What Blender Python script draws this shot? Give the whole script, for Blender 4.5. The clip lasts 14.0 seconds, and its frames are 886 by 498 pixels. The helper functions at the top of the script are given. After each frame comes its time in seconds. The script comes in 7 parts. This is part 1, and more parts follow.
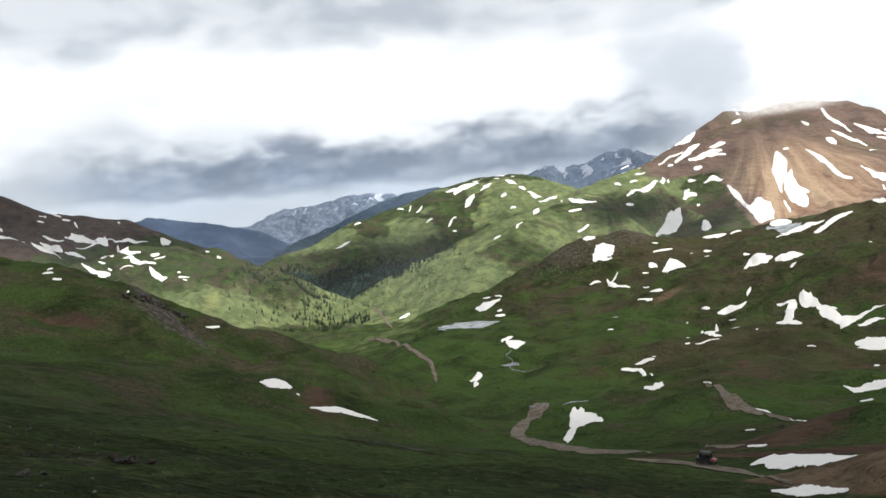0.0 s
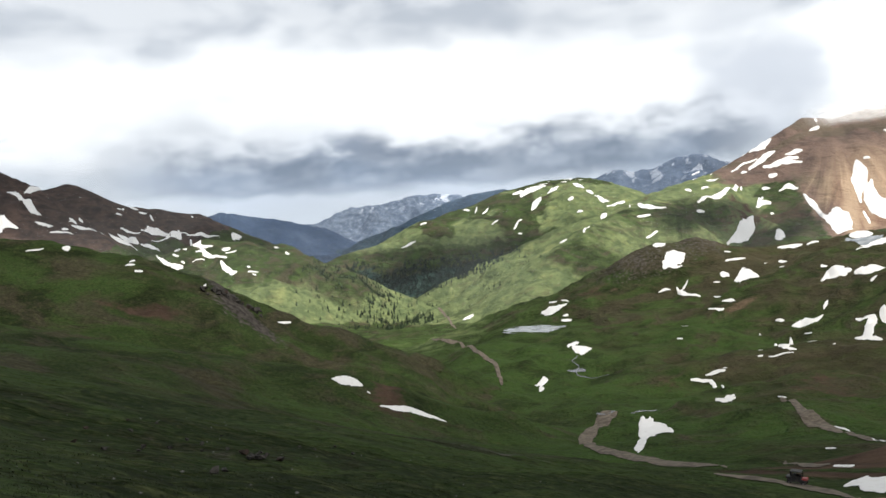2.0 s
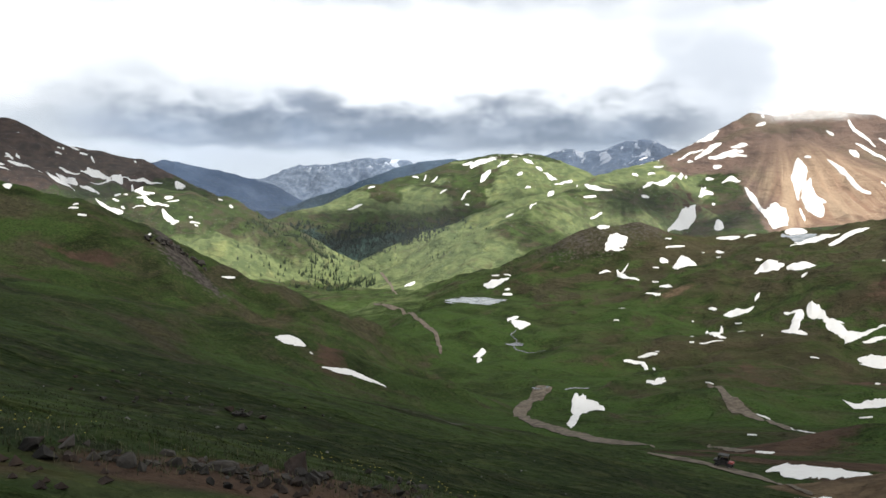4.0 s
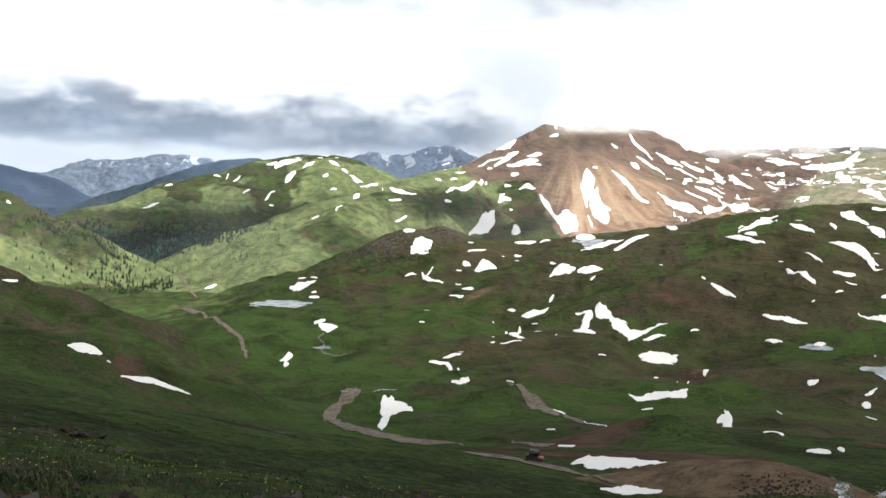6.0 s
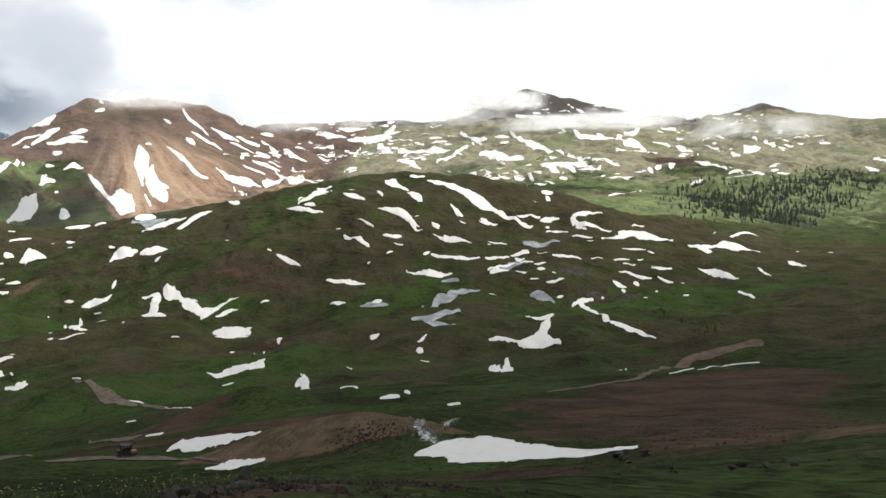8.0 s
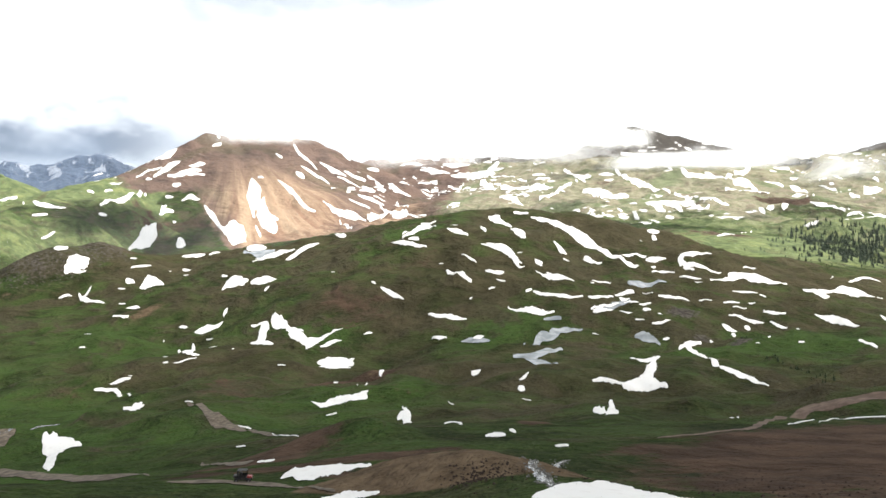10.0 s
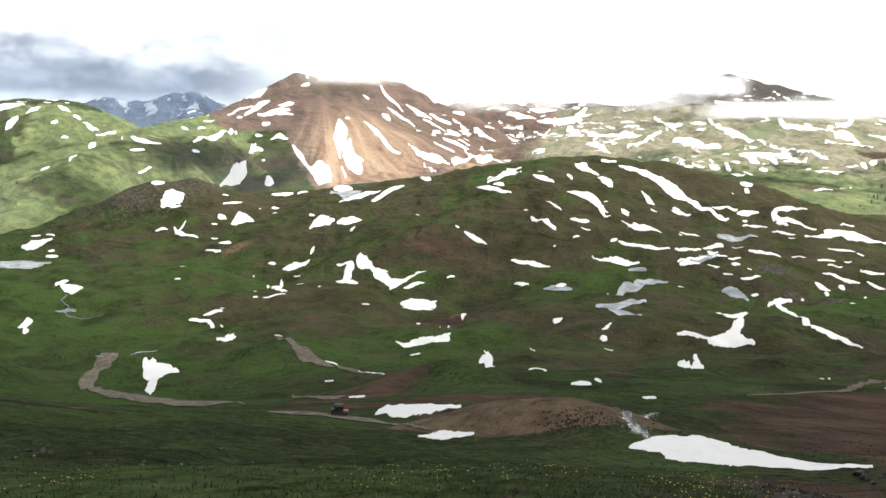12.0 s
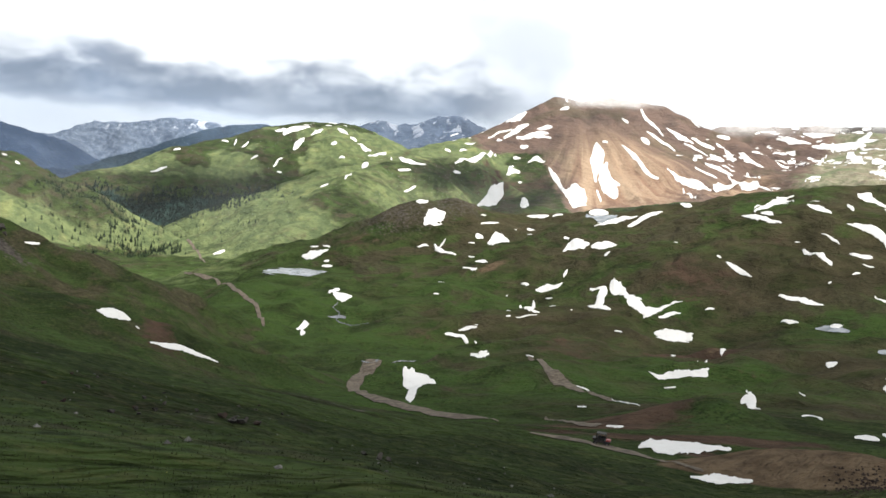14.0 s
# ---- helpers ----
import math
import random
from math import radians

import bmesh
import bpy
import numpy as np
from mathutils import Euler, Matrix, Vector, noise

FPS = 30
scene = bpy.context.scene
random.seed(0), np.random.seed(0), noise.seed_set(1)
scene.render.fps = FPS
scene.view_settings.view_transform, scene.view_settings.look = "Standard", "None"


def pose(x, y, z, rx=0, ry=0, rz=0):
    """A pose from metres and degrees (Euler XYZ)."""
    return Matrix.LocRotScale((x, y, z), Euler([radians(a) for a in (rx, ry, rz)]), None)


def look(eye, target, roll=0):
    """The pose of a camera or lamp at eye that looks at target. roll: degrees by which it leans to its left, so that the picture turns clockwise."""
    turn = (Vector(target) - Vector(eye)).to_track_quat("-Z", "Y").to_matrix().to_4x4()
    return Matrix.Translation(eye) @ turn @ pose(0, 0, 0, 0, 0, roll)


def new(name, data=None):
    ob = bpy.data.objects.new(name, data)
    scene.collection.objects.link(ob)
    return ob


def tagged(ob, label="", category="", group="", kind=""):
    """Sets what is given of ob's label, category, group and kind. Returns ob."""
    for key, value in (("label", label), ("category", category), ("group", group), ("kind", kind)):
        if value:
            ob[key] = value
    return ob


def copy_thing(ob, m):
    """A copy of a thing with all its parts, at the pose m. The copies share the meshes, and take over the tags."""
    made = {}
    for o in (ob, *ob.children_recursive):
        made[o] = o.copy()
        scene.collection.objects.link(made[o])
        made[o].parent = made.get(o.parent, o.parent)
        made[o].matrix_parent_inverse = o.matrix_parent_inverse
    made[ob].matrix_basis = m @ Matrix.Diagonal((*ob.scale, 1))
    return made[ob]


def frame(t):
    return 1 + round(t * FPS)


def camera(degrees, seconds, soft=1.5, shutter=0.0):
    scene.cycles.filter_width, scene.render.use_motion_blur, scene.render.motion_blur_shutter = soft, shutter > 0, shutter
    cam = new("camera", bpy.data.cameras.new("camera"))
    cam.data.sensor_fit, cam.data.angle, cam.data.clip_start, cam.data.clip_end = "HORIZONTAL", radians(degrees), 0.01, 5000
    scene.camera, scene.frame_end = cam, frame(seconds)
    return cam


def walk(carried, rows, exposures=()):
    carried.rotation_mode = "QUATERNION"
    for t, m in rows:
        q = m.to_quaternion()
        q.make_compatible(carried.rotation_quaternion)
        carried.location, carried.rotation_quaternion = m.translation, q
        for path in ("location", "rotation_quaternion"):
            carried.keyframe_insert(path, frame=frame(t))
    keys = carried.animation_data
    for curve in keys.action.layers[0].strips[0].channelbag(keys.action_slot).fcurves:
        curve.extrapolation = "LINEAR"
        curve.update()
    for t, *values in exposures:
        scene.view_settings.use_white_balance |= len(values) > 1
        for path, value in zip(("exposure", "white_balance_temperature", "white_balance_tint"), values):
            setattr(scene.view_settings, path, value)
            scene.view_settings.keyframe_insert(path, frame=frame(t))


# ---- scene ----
cam = camera(55.71, 14.0)
PATH = [
    (0.00, pose(0.00, 0.00, 0.00, 89.78, 5.64, -2.05)),
    (0.50, pose(-1.53, -0.14, 0.46, 92.89, 8.69, 2.58)),
    (1.00, pose(-2.07, -0.24, 0.40, 87.53, 5.15, 4.39)),
    (1.50, pose(-2.79, -0.72, 0.70, 91.20, 6.31, 4.40)),
    (2.00, pose(-3.28, -1.15, 0.93, 90.23, 4.04, 2.33)),
    (2.50, pose(-3.91, -2.37, 1.31, 90.95, 2.98, -1.58)),
    (3.00, pose(-4.45, -3.34, 1.57, 88.77, 2.16, -0.51)),
    (3.20, pose(-4.67, -3.60, 1.68, 88.04, 0.81, -0.14)),
    (5.30, pose(-7.71, -5.13, 2.40, 87.72, -0.39, -4.44)),
    (5.50, pose(-8.01, -5.26, 2.51, 87.67, -1.38, -7.30)),
    (6.00, pose(-8.67, -5.81, 2.81, 88.16, -1.27, -14.69)),
    (6.50, pose(-9.45, -6.01, 2.88, 87.67, -1.95, -23.53)),
    (7.00, pose(-10.14, -6.26, 3.01, 87.70, -5.05, -32.56)),
    (7.50, pose(-10.59, -6.28, 3.10, 89.09, -0.67, -39.69)),
    (7.70, pose(-10.98, -6.16, 3.08, 87.13, 1.46, -42.36)),
    (8.75, pose(-11.85, -5.45, 3.13, 86.80, 0.60, -46.50)),
    (9.80, pose(-12.65, -4.71, 3.21, 85.73, -1.19, -39.45)),
    (10.00, pose(-12.89, -4.57, 3.26, 88.93, 0.62, -37.17)),
    (10.50, pose(-13.28, -4.19, 3.15, 88.65, 0.52, -34.14)),
    (11.00, pose(-13.83, -3.78, 3.32, 86.87, 1.98, -29.96)),
    (11.50, pose(-14.84, -4.22, 3.55, 86.02, 2.41, -32.74)),
    (12.00, pose(-15.06, -3.86, 3.55, 85.14, -1.09, -31.52)),
    (12.50, pose(-15.56, -3.27, 3.62, 87.87, -0.83, -26.39)),
    (13.00, pose(-16.13, -3.17, 3.62, 85.65, 0.34, -25.66)),
    (13.50, pose(-16.81, -2.92, 3.61, 86.87, 1.21, -16.55)),
    (14.00, pose(-17.42, -2.40, 3.62, 86.14, -2.66, -14.35)),
]
walk(cam, PATH, exposures=[(0.0, 0.30), (0.5, 0.28), (1.0, 0.12), (1.5, 0.55), (2.0, 0.32), (3.0, 0.28), (5.3, 0.68), (5.5, 0.66), (6.0, 0.60), (6.5, 0.40), (7.0, 0.48), (7.5, 0.10), (9.8, 0.98), (10.5, 0.30), (11.0, 0.24), (11.5, 0.82), (12.5, 0.72), (13.0, 0.66), (14.0, 0.60)])

# ---- sky, sun and clouds ----
SUN = Vector((0.45, -0.42, 0.79)).normalized()


def build_world():
    world = bpy.data.worlds.new("sky")
    scene.world = world
    world.use_nodes = True
    nt = world.node_tree
    nt.nodes.clear()
    out = nt.nodes.new("ShaderNodeOutputWorld")
    bg = nt.nodes.new("ShaderNodeBackground")
    sky = nt.nodes.new("ShaderNodeTexSky")
    sky.sky_type, sky.sun_disc = "NISHITA", False
    sky.sun_elevation = math.asin(SUN.z)
    sky.sun_rotation = math.atan2(SUN.x, SUN.y)
    sky.altitude = 3600
    dim = nt.nodes.new("ShaderNodeVectorMath")
    dim.operation = "SCALE"
    dim.inputs["Scale"].default_value = 0.1
    nt.links.new(sky.outputs[0], dim.inputs[0])
    geo = nt.nodes.new("ShaderNodeTexCoord")

    def noise_tex(scale, detail, vec, rough=0.55, dist=0.0):
        n = nt.nodes.new("ShaderNodeTexNoise")
        n.inputs["Scale"].default_value, n.inputs["Detail"].default_value = scale, detail
        n.inputs["Roughness"].default_value, n.inputs["Distortion"].default_value = rough, dist
        nt.links.new(vec, n.inputs["Vector"])
        return n.outputs["Fac"]

    def ramp(value, lo, hi, a=0.0, b=1.0):
        n = nt.nodes.new("ShaderNodeMapRange")
        n.interpolation_type = "SMOOTHSTEP"
        for key, v in zip(("From Min", "From Max", "To Min", "To Max"), (lo, hi, a, b)):
            n.inputs[key].default_value = v
        nt.links.new(value, n.inputs["Value"])
        return n.outputs[0]

    def mth(op, a, b):
        n = nt.nodes.new("ShaderNodeMath")
        n.operation = op
        for i, v in enumerate((a, b)):
            if isinstance(v, (int, float)):
                n.inputs[i].default_value = v
            else:
                nt.links.new(v, n.inputs[i])
        return n.outputs[0]

    def mixc(fac, a, b):
        n = nt.nodes.new("ShaderNodeMix")
        n.data_type = "RGBA"
        nt.links.new(fac, n.inputs[0])
        for i, v in ((6, a), (7, b)):
            if isinstance(v, tuple):
                n.inputs[i].default_value = (*v, 1)
            else:
                nt.links.new(v, n.inputs[i])
        return n.outputs[2]

    # cloud sheet seen in perspective: the direction over its own height
    sep = nt.nodes.new("ShaderNodeSeparateXYZ")
    nt.links.new(geo.outputs["Generated"], sep.inputs[0])
    squash = nt.nodes.new("ShaderNodeVectorMath")
    squash.operation = "MULTIPLY"
    squash.inputs[1].default_value = (1, 1, 2.1)
    nt.links.new(geo.outputs["Generated"], squash.inputs[0])
    vec = squash.outputs[0]
    big = noise_tex(2.6, 4, vec, 0.45, 0.2)
    fine = noise_tex(9, 5, vec, 0.5, 0.3)
    height = sep.outputs["Z"]
    # bright veil with grey undersides higher up
    grey = mth("MULTIPLY", ramp(big, 0.47, 0.66), ramp(fine, 0.3, 0.62, 0.35, 1.0))
    veil = mixc(grey, (1.08, 1.10, 1.10), (0.60, 0.63, 0.66))
    # low bank of blue-grey cloud over the far ranges, towards the north-west
    west = mth("SUBTRACT", mth("MULTIPLY", sep.outputs["Y"], 0.5), sep.outputs["X"])
    # a grey ceiling higher up on that side
    lid_edge = mth("ADD", height, mth("MULTIPLY", mth("SUBTRACT", noise_tex(5, 5, vec, 0.55, 0.2), 0.5), 0.16))
    lid = mth("MULTIPLY", ramp(lid_edge, 0.20, 0.27), ramp(west, -0.75, -0.05, 0.4, 0.95))
    veil = mixc(lid, veil, mixc(ramp(fine, 0.38, 0.62), (0.46, 0.50, 0.55), (0.70, 0.73, 0.76)))
    flat = nt.nodes.new("ShaderNodeVectorMath")
    flat.operation = "MULTIPLY"
    flat.inputs[1].default_value = (1, 1, 2.0)
    nt.links.new(geo.outputs["Generated"], flat.inputs[0])
    billow = noise_tex(13, 8, flat.outputs[0], 0.60, 0.15)
    lumps = mth("ADD", mth("MULTIPLY", fine, 0.4), mth("MULTIPLY", billow, 0.6))
    bank_top = mth("ADD", height, mth("MULTIPLY", mth("SUBTRACT", lumps, 0.5), 0.09))
    bank = mth("MULTIPLY", ramp(bank_top, 0.172, 0.118), mth("MULTIPLY", ramp(west, 0.06, 0.22), ramp(sep.outputs["X"], -0.43, -0.27, 0.25, 1.0)))
    # darkest along its flat foot, with paler heads above
    foot = ramp(bank_top, 0.155, 0.105)
    heads = mixc(ramp(billow, 0.36, 0.64), (0.40, 0.43, 0.48), (0.84, 0.87, 0.90))
    base = mixc(ramp(billow, 0.40, 0.68), (0.190, 0.220, 0.270), (0.36, 0.40, 0.46))
    tone = mixc(foot, heads, base)
    # bright air under the foot, just over the ranges
    air = mth("MULTIPLY", ramp(mth("ADD", height, mth("MULTIPLY", mth("SUBTRACT", billow, 0.5), 0.05)), 0.090, 0.072), 0.75)
    tone = mixc(air, tone, (0.72, 0.77, 0.84))
    # a tall grey puff beside the red summit
    dot = nt.nodes.new("ShaderNodeVectorMath")
    dot.operation = "DOT_PRODUCT"
    dot.inputs[1].default_value = (0.316, 0.936, 0.156)
    nt.links.new(geo.outputs["Generated"], dot.inputs[0])
    puff = mth("ADD", dot.outputs["Value"], mth("MULTIPLY", mth("SUBTRACT", fine, 0.5), 0.008))
    veil = mixc(ramp(puff, 0.9955, 0.9992, 0.0, 0.85), veil, (0.60, 0.64, 0.70))
    cloud = mixc(bank, veil, tone)
    cover = nt.nodes.new("ShaderNodeMix")
    cover.data_type = "RGBA"
    cover.inputs[0].default_value = 0.88
    nt.links.new(dim.outputs[0], cover.inputs[6])
    nt.links.new(cloud, cover.inputs[7])
    nt.links.new(cover.outputs[2], bg.inputs[0])
    bg.inputs[1].default_value = 1.0
    nt.links.new(bg.outputs[0], out.inputs[0])


build_world()
sun = new("sun", bpy.data.lights.new("sun", "SUN"))
sun.data.energy, sun.data.angle, sun.data.color = 5.0, radians(0.6), (1.0, 0.94, 0.84)
sun.matrix_world = look(SUN * 3000, (0, 0, 0))
scene.view_settings.exposure = 0.0

# ---- the lie of the land (plain numpy, metres) ----
# terrain begin
def lattice(ix, iy, seed):
    v = np.sin(ix * 127.1 + iy * 311.7 + seed * 74.7) * 43758.5453
    return v - np.floor(v)


def value_noise(x, y, seed=0):
    ix, iy = np.floor(x), np.floor(y)
    fx, fy = x - ix, y - iy
    fx, fy = fx * fx * fx * (fx * (fx * 6 - 15) + 10), fy * fy * fy * (fy * (fy * 6 - 15) + 10)
    a, b = lattice(ix, iy, seed), lattice(ix + 1, iy, seed)
    c, d = lattice(ix, iy + 1, seed), lattice(ix + 1, iy + 1, seed)
    return (a + (b - a) * fx + (c - a) * fy + (a - b - c + d) * fx * fy) * 2 - 1


def fractal(x, y, wave, octaves=4, gain=0.5, seed=0):
    total, amp = 0 * x, 1.0
    for o in range(octaves):
        c, s = np.cos(0.7 * o), np.sin(0.7 * o)
        total = total + amp * value_noise((c * x - s * y) / wave + 13.7 * o, (s * x + c * y) / wave - 7.3 * o, seed + o)
        wave, amp = wave / 2.03, amp * gain
    return total


def ridged(x, y, wave, octaves=4, seed=0):
    total, amp = 0 * x, 1.0
    for o in range(octaves):
        total = total + amp * (1 - 2 * np.abs(value_noise(x / wave + 5.1 * o, y / wave + 9.2 * o, seed + o)))
        wave, amp = wave / 2.1, amp * 0.5
    return total


def step01(v, lo, hi):
    k = np.clip((v - lo) / (hi - lo), 0, 1)
    return k * k * (3 - 2 * k)


RIDGES = {}


def ridge(name, crest, slope, depth, round_=30.0, rough=0.0, tail=0.06):
    """A crest line (x, y, z) whose flanks fall at that slope and flatten out towards depth below it."""
    RIDGES[name] = (np.array(crest, float), slope, depth, round_, rough, tail)


ridge('far_range', [(-1391, 4283, 170), (-1200, 4339, 222), (-996, 4390, 223), (-828, 4424, 198), (-655, 4452, 254), (-421, 4479, 288), (-204, 4494, 306), (-8, 4498, 282), (252, 4490, 233)],
      0.8, 900, 15, 24)
ridge('blue_ridge', [(-1394, 3641, 175), (-1149, 3725, 244), (-1010, 3765, 228), (-868, 3800, 194), (-698, 3835, 151), (-550, 3858, 68)],
      0.6, 900, 20, 8)
ridge('forest_ridge', [(-702, 3634, -4), (-476, 3669, 88), (-347, 3683, 131), (-237, 3691, 178), (-102, 3697, 222), (13, 3697, 253), (131, 3695, 260), (347, 3680, 225)],
      0.55, 900, 25, 6)
ridge('blue_peaks', [(517, 4264, 309), (628, 4249, 335), (740, 4230, 356), (854, 4208, 342), (965, 4184, 367), (1075, 4156, 390), (1160, 4133, 362), (1272, 4100, 319), (1490, 4025, 286)],
      0.85, 900, 12, 20)
ridge('green_hill', [(-412, 2719, 18), (-287, 2835, 51), (-156, 2944, 113), (-29, 3048, 158), (129, 3144, 213), (296, 3182, 243), (400, 3170, 249), (490, 3056, 200), (555, 2942, 142)],
      0.55, 1500, 80, 5)
ridge('spur', [(-174, 2372, -136), (-66, 2397, -74), (24, 2417, -37), (102, 2435, -13), (181, 2450, 22), (247, 2463, 50), (366, 2488, 78), (546, 2536, 137), (758, 2584, 191), (874, 2652, 248)],
      0.6, 900, 40, 4)
ridge('low_spur', [(4, 1747, -129), (72, 1775, -96), (119, 1792, -57), (169, 1838, -14), (242, 1930, 31), (380, 2111, 75), (504, 2301, 109), (641, 2433, 157)],
      0.62, 600, 35, 4)
ridge('shoulder', [(60, 814, -73), (93, 840, -57), (125, 866, -38), (159, 890, -18), (192, 914, -4), (231, 925, 0), (275, 933, -22)],
      0.55, 400, 16, 2)
ridge('dome_west', [(275, 933, -24), (344, 930, -16), (376, 906, -10), (410, 857, -9), (458, 820, -1), (507, 790, 10), (552, 758, 21), (586, 732, 26)],
      0.28, 400, 45, 1.5)
ridge('dome_east', [(598, 723, 24), (643, 696, 29), (685, 683, 26), (734, 675, 13), (791, 671, -7), (857, 669, -20), (931, 653, -26), (1012, 619, -36), (1048, 557, -58), (1094, 460, -75)],
      0.3, 400, 45, 1.5)
ridge('red_peak', [(799, 2655, 205), (924, 2687, 273), (1011, 2709, 319), (1073, 2739, 351), (1166, 2733, 338), (1261, 2712, 362), (1348, 2669, 356), (1416, 2633, 335), (1466, 2605, 307), (1523, 2514, 257), (1587, 2413, 215)],
      0.66, 520, 15, 9, 0.1)
ridge('plateau', [(1782, 3000, 281), (1859, 2953, 318), (2051, 2822, 309), (2235, 2678, 319), (2409, 2523, 304), (2607, 2391, 307), (2704, 2357, 417), (2734, 2323, 441), (2808, 2233, 413), (2918, 2086, 359), (3018, 1938, 312), (3086, 1828, 295), (3115, 1676, 273), (3132, 1531, 310), (3157, 1480, 329), (3164, 1342, 277), (3130, 1001, 217)],
      0.5, 110, 30, 8, 0.2)
ridge('tree_slope', [(-678, 2091, 76), (-601, 2114, 65), (-500, 2161, 27), (-378, 2205, -18), (-267, 2251, -83), (-181, 2290, -136), (-107, 2324, -187)],
      0.62, 1200, 40, 3)
ridge('brown_hill', [(-1592, 2182, 379), (-1423, 2296, 345), (-1350, 2339, 305), (-1261, 2388, 259), (-1191, 2424, 273), (-1132, 2450, 241), (-1078, 2474, 208), (-964, 2520, 193), (-874, 2553, 176), (-808, 2553, 143), (-722, 2548, 93)],
      0.55, 900, 35, 5)
ridge('near_hill', [(-256, 405, 21), (-225, 423, 16), (-196, 437, 9), (-176, 445, -1), (-153, 464, -14), (-142, 477, -26), (-137, 499, -44), (-126, 533, -60), (-100, 589, -75)],
      0.55, 500, 20, 1.5)
ridge('knoll', [(-46, 927, -103), (-5, 948, -80), (44, 956, -68), (93, 941, -65)],
      0.35, 200, 20, 1)
ridge('hummock', [(67.0, 147.7, -40.3), (76.0, 147.3, -37.4), (80.1, 147.2, -36.4), (83.1, 145.3, -37.3), (90.0, 138.3, -42.1)],
      0.45, 150, 6, 0.4)
ridge('mound', [(32.7, 75.4, -25.5), (38.0, 74.5, -23.9), (42.8, 72.5, -22.3), (45.4, 70.5, -21.6), (47.0, 65.4, -21.7), (46.7, 60.3, -22.4)],
      0.5, 200, 6, 0)

# spot heights of the valley floor and of the hillside under the walk
SPOTS_NEAR = [(2, 0, -1.75), (-4.5, -3.3, -0.1), (-9, -5.5, 0.95), (-17, -2.5, 1.95), (-9, 0.5, 0.75), (-30, -4, 3.5), (-18, 25, -4.2),
              (-20, 36, -7.3), (-10, 60, -14), (29, 61, -22), (37, 96, -29.5), (48, 94, -30), (47, 58, -22.5), (36, 63, -23.5), (46, 82, -29.5), (60, 74, -29), (33, 86, -28), (54, 62, -25.5), (45, 43, -20.5), (24, 11.5, -9),
              (25, 19, -11.5), (60, 8, -14), (-1, 126, -29.5), (9, 29, -10.6), (19, 46, -17.2), (-4, 14, -4.6), (0, -20, 1), (-40, 60, -6), (110, 0, -24),
              (-8, 185, -46), (-15, 270, -62), (30, 195, -54), (52, 262, -67)]
SPOTS_FAR = [(70, 336, -77), (131, 381, -77), (38, 545, -87), (70, 760, -73), (-60, 1000, -128), (114, 176, -48), (224, 376, -79), (260, 238, -73), (322, 258, -72),
             (440, 446, -80), (330, 319, -66), (376, 154, -68), (-23, 395, -78), (-84, 389, -58), (-64, 330, -46), (-160, 1850, -165),
             (-430, 1800, -130), (715, 1750, -40), (1086, 1665, 12), (1212, 1025, 5), (1400, 746, -36), (1465, 610, -76), (0, -220, 60), (-220, -20, 42),
             (-200, 150, 12), (202, 124, -50), (600, 100, -60), (1500, 100, -60), (-900, 1400, -60), (-115, 465, -52), (-150, 640, -92), (-300, 700, -60), (-100, 3000, -170)]


def floor_fit():
    p = np.array(SPOTS_NEAR + SPOTS_FAR, float)
    soft = 5.0 + 0.10 * np.hypot(p[:, 0], p[:, 1])
    d = np.sqrt((p[:, None, 0] - p[None, :, 0]) ** 2 + (p[:, None, 1] - p[None, :, 1]) ** 2 + soft[None, :] ** 2)
    mean = p[:, 2].mean()
    return p, soft, np.linalg.solve(d + 0.0 * np.eye(len(p)), p[:, 2] - mean), mean


FLOOR = floor_fit()


def floor_height(x, y):
    p, soft, weight, mean = FLOOR
    z = 0 * x + mean
    for (px, py, _), s, w in zip(p, soft, weight):
        z = z + w * np.sqrt((x - px) ** 2 + (y - py) ** 2 + s * s)
    return z


def crest_fall(name, x, y):
    """Height of one ridge's surface over (x, y), and the distance to its crest."""
    crest, slope, depth, round_, rough, tail = RIDGES[name]
    high, near = np.full(x.shape, -1e9), np.full(x.shape, 1e18)
    for (ax, ay, az), (bx, by, bz) in zip(crest[:-1], crest[1:]):
        ux, uy = bx - ax, by - ay
        k = np.clip(((x - ax) * ux + (y - ay) * uy) / (ux * ux + uy * uy), 0, 1)
        d2 = (x - ax - k * ux) ** 2 + (y - ay - k * uy) ** 2
        run = np.sqrt(d2 + round_ * round_) - round_
        high = np.maximum(high, az + k * (bz - az) - depth * (1 - np.exp(-run * slope / depth)) - tail * run)
        near = np.minimum(near, d2)
    return high, np.sqrt(near)


# still ponds: middle, half-width, half-depth, turn, level
PONDS = [(49, 770, 30, 34, 5, -74.7)]


def pond_reach(x, y, row):
    cx, cy, rx, ry, turn, _ = row
    c, s = np.cos(np.radians(turn)), np.sin(np.radians(turn))
    u, v = (c * (x - cx) - s * (y - cy)) / rx, (s * (x - cx) + c * (y - cy)) / ry
    return np.sqrt(u * u + v * v) + 0.28 * fractal(x, y, 0.8 * rx, 3, 0.5, int(cx))


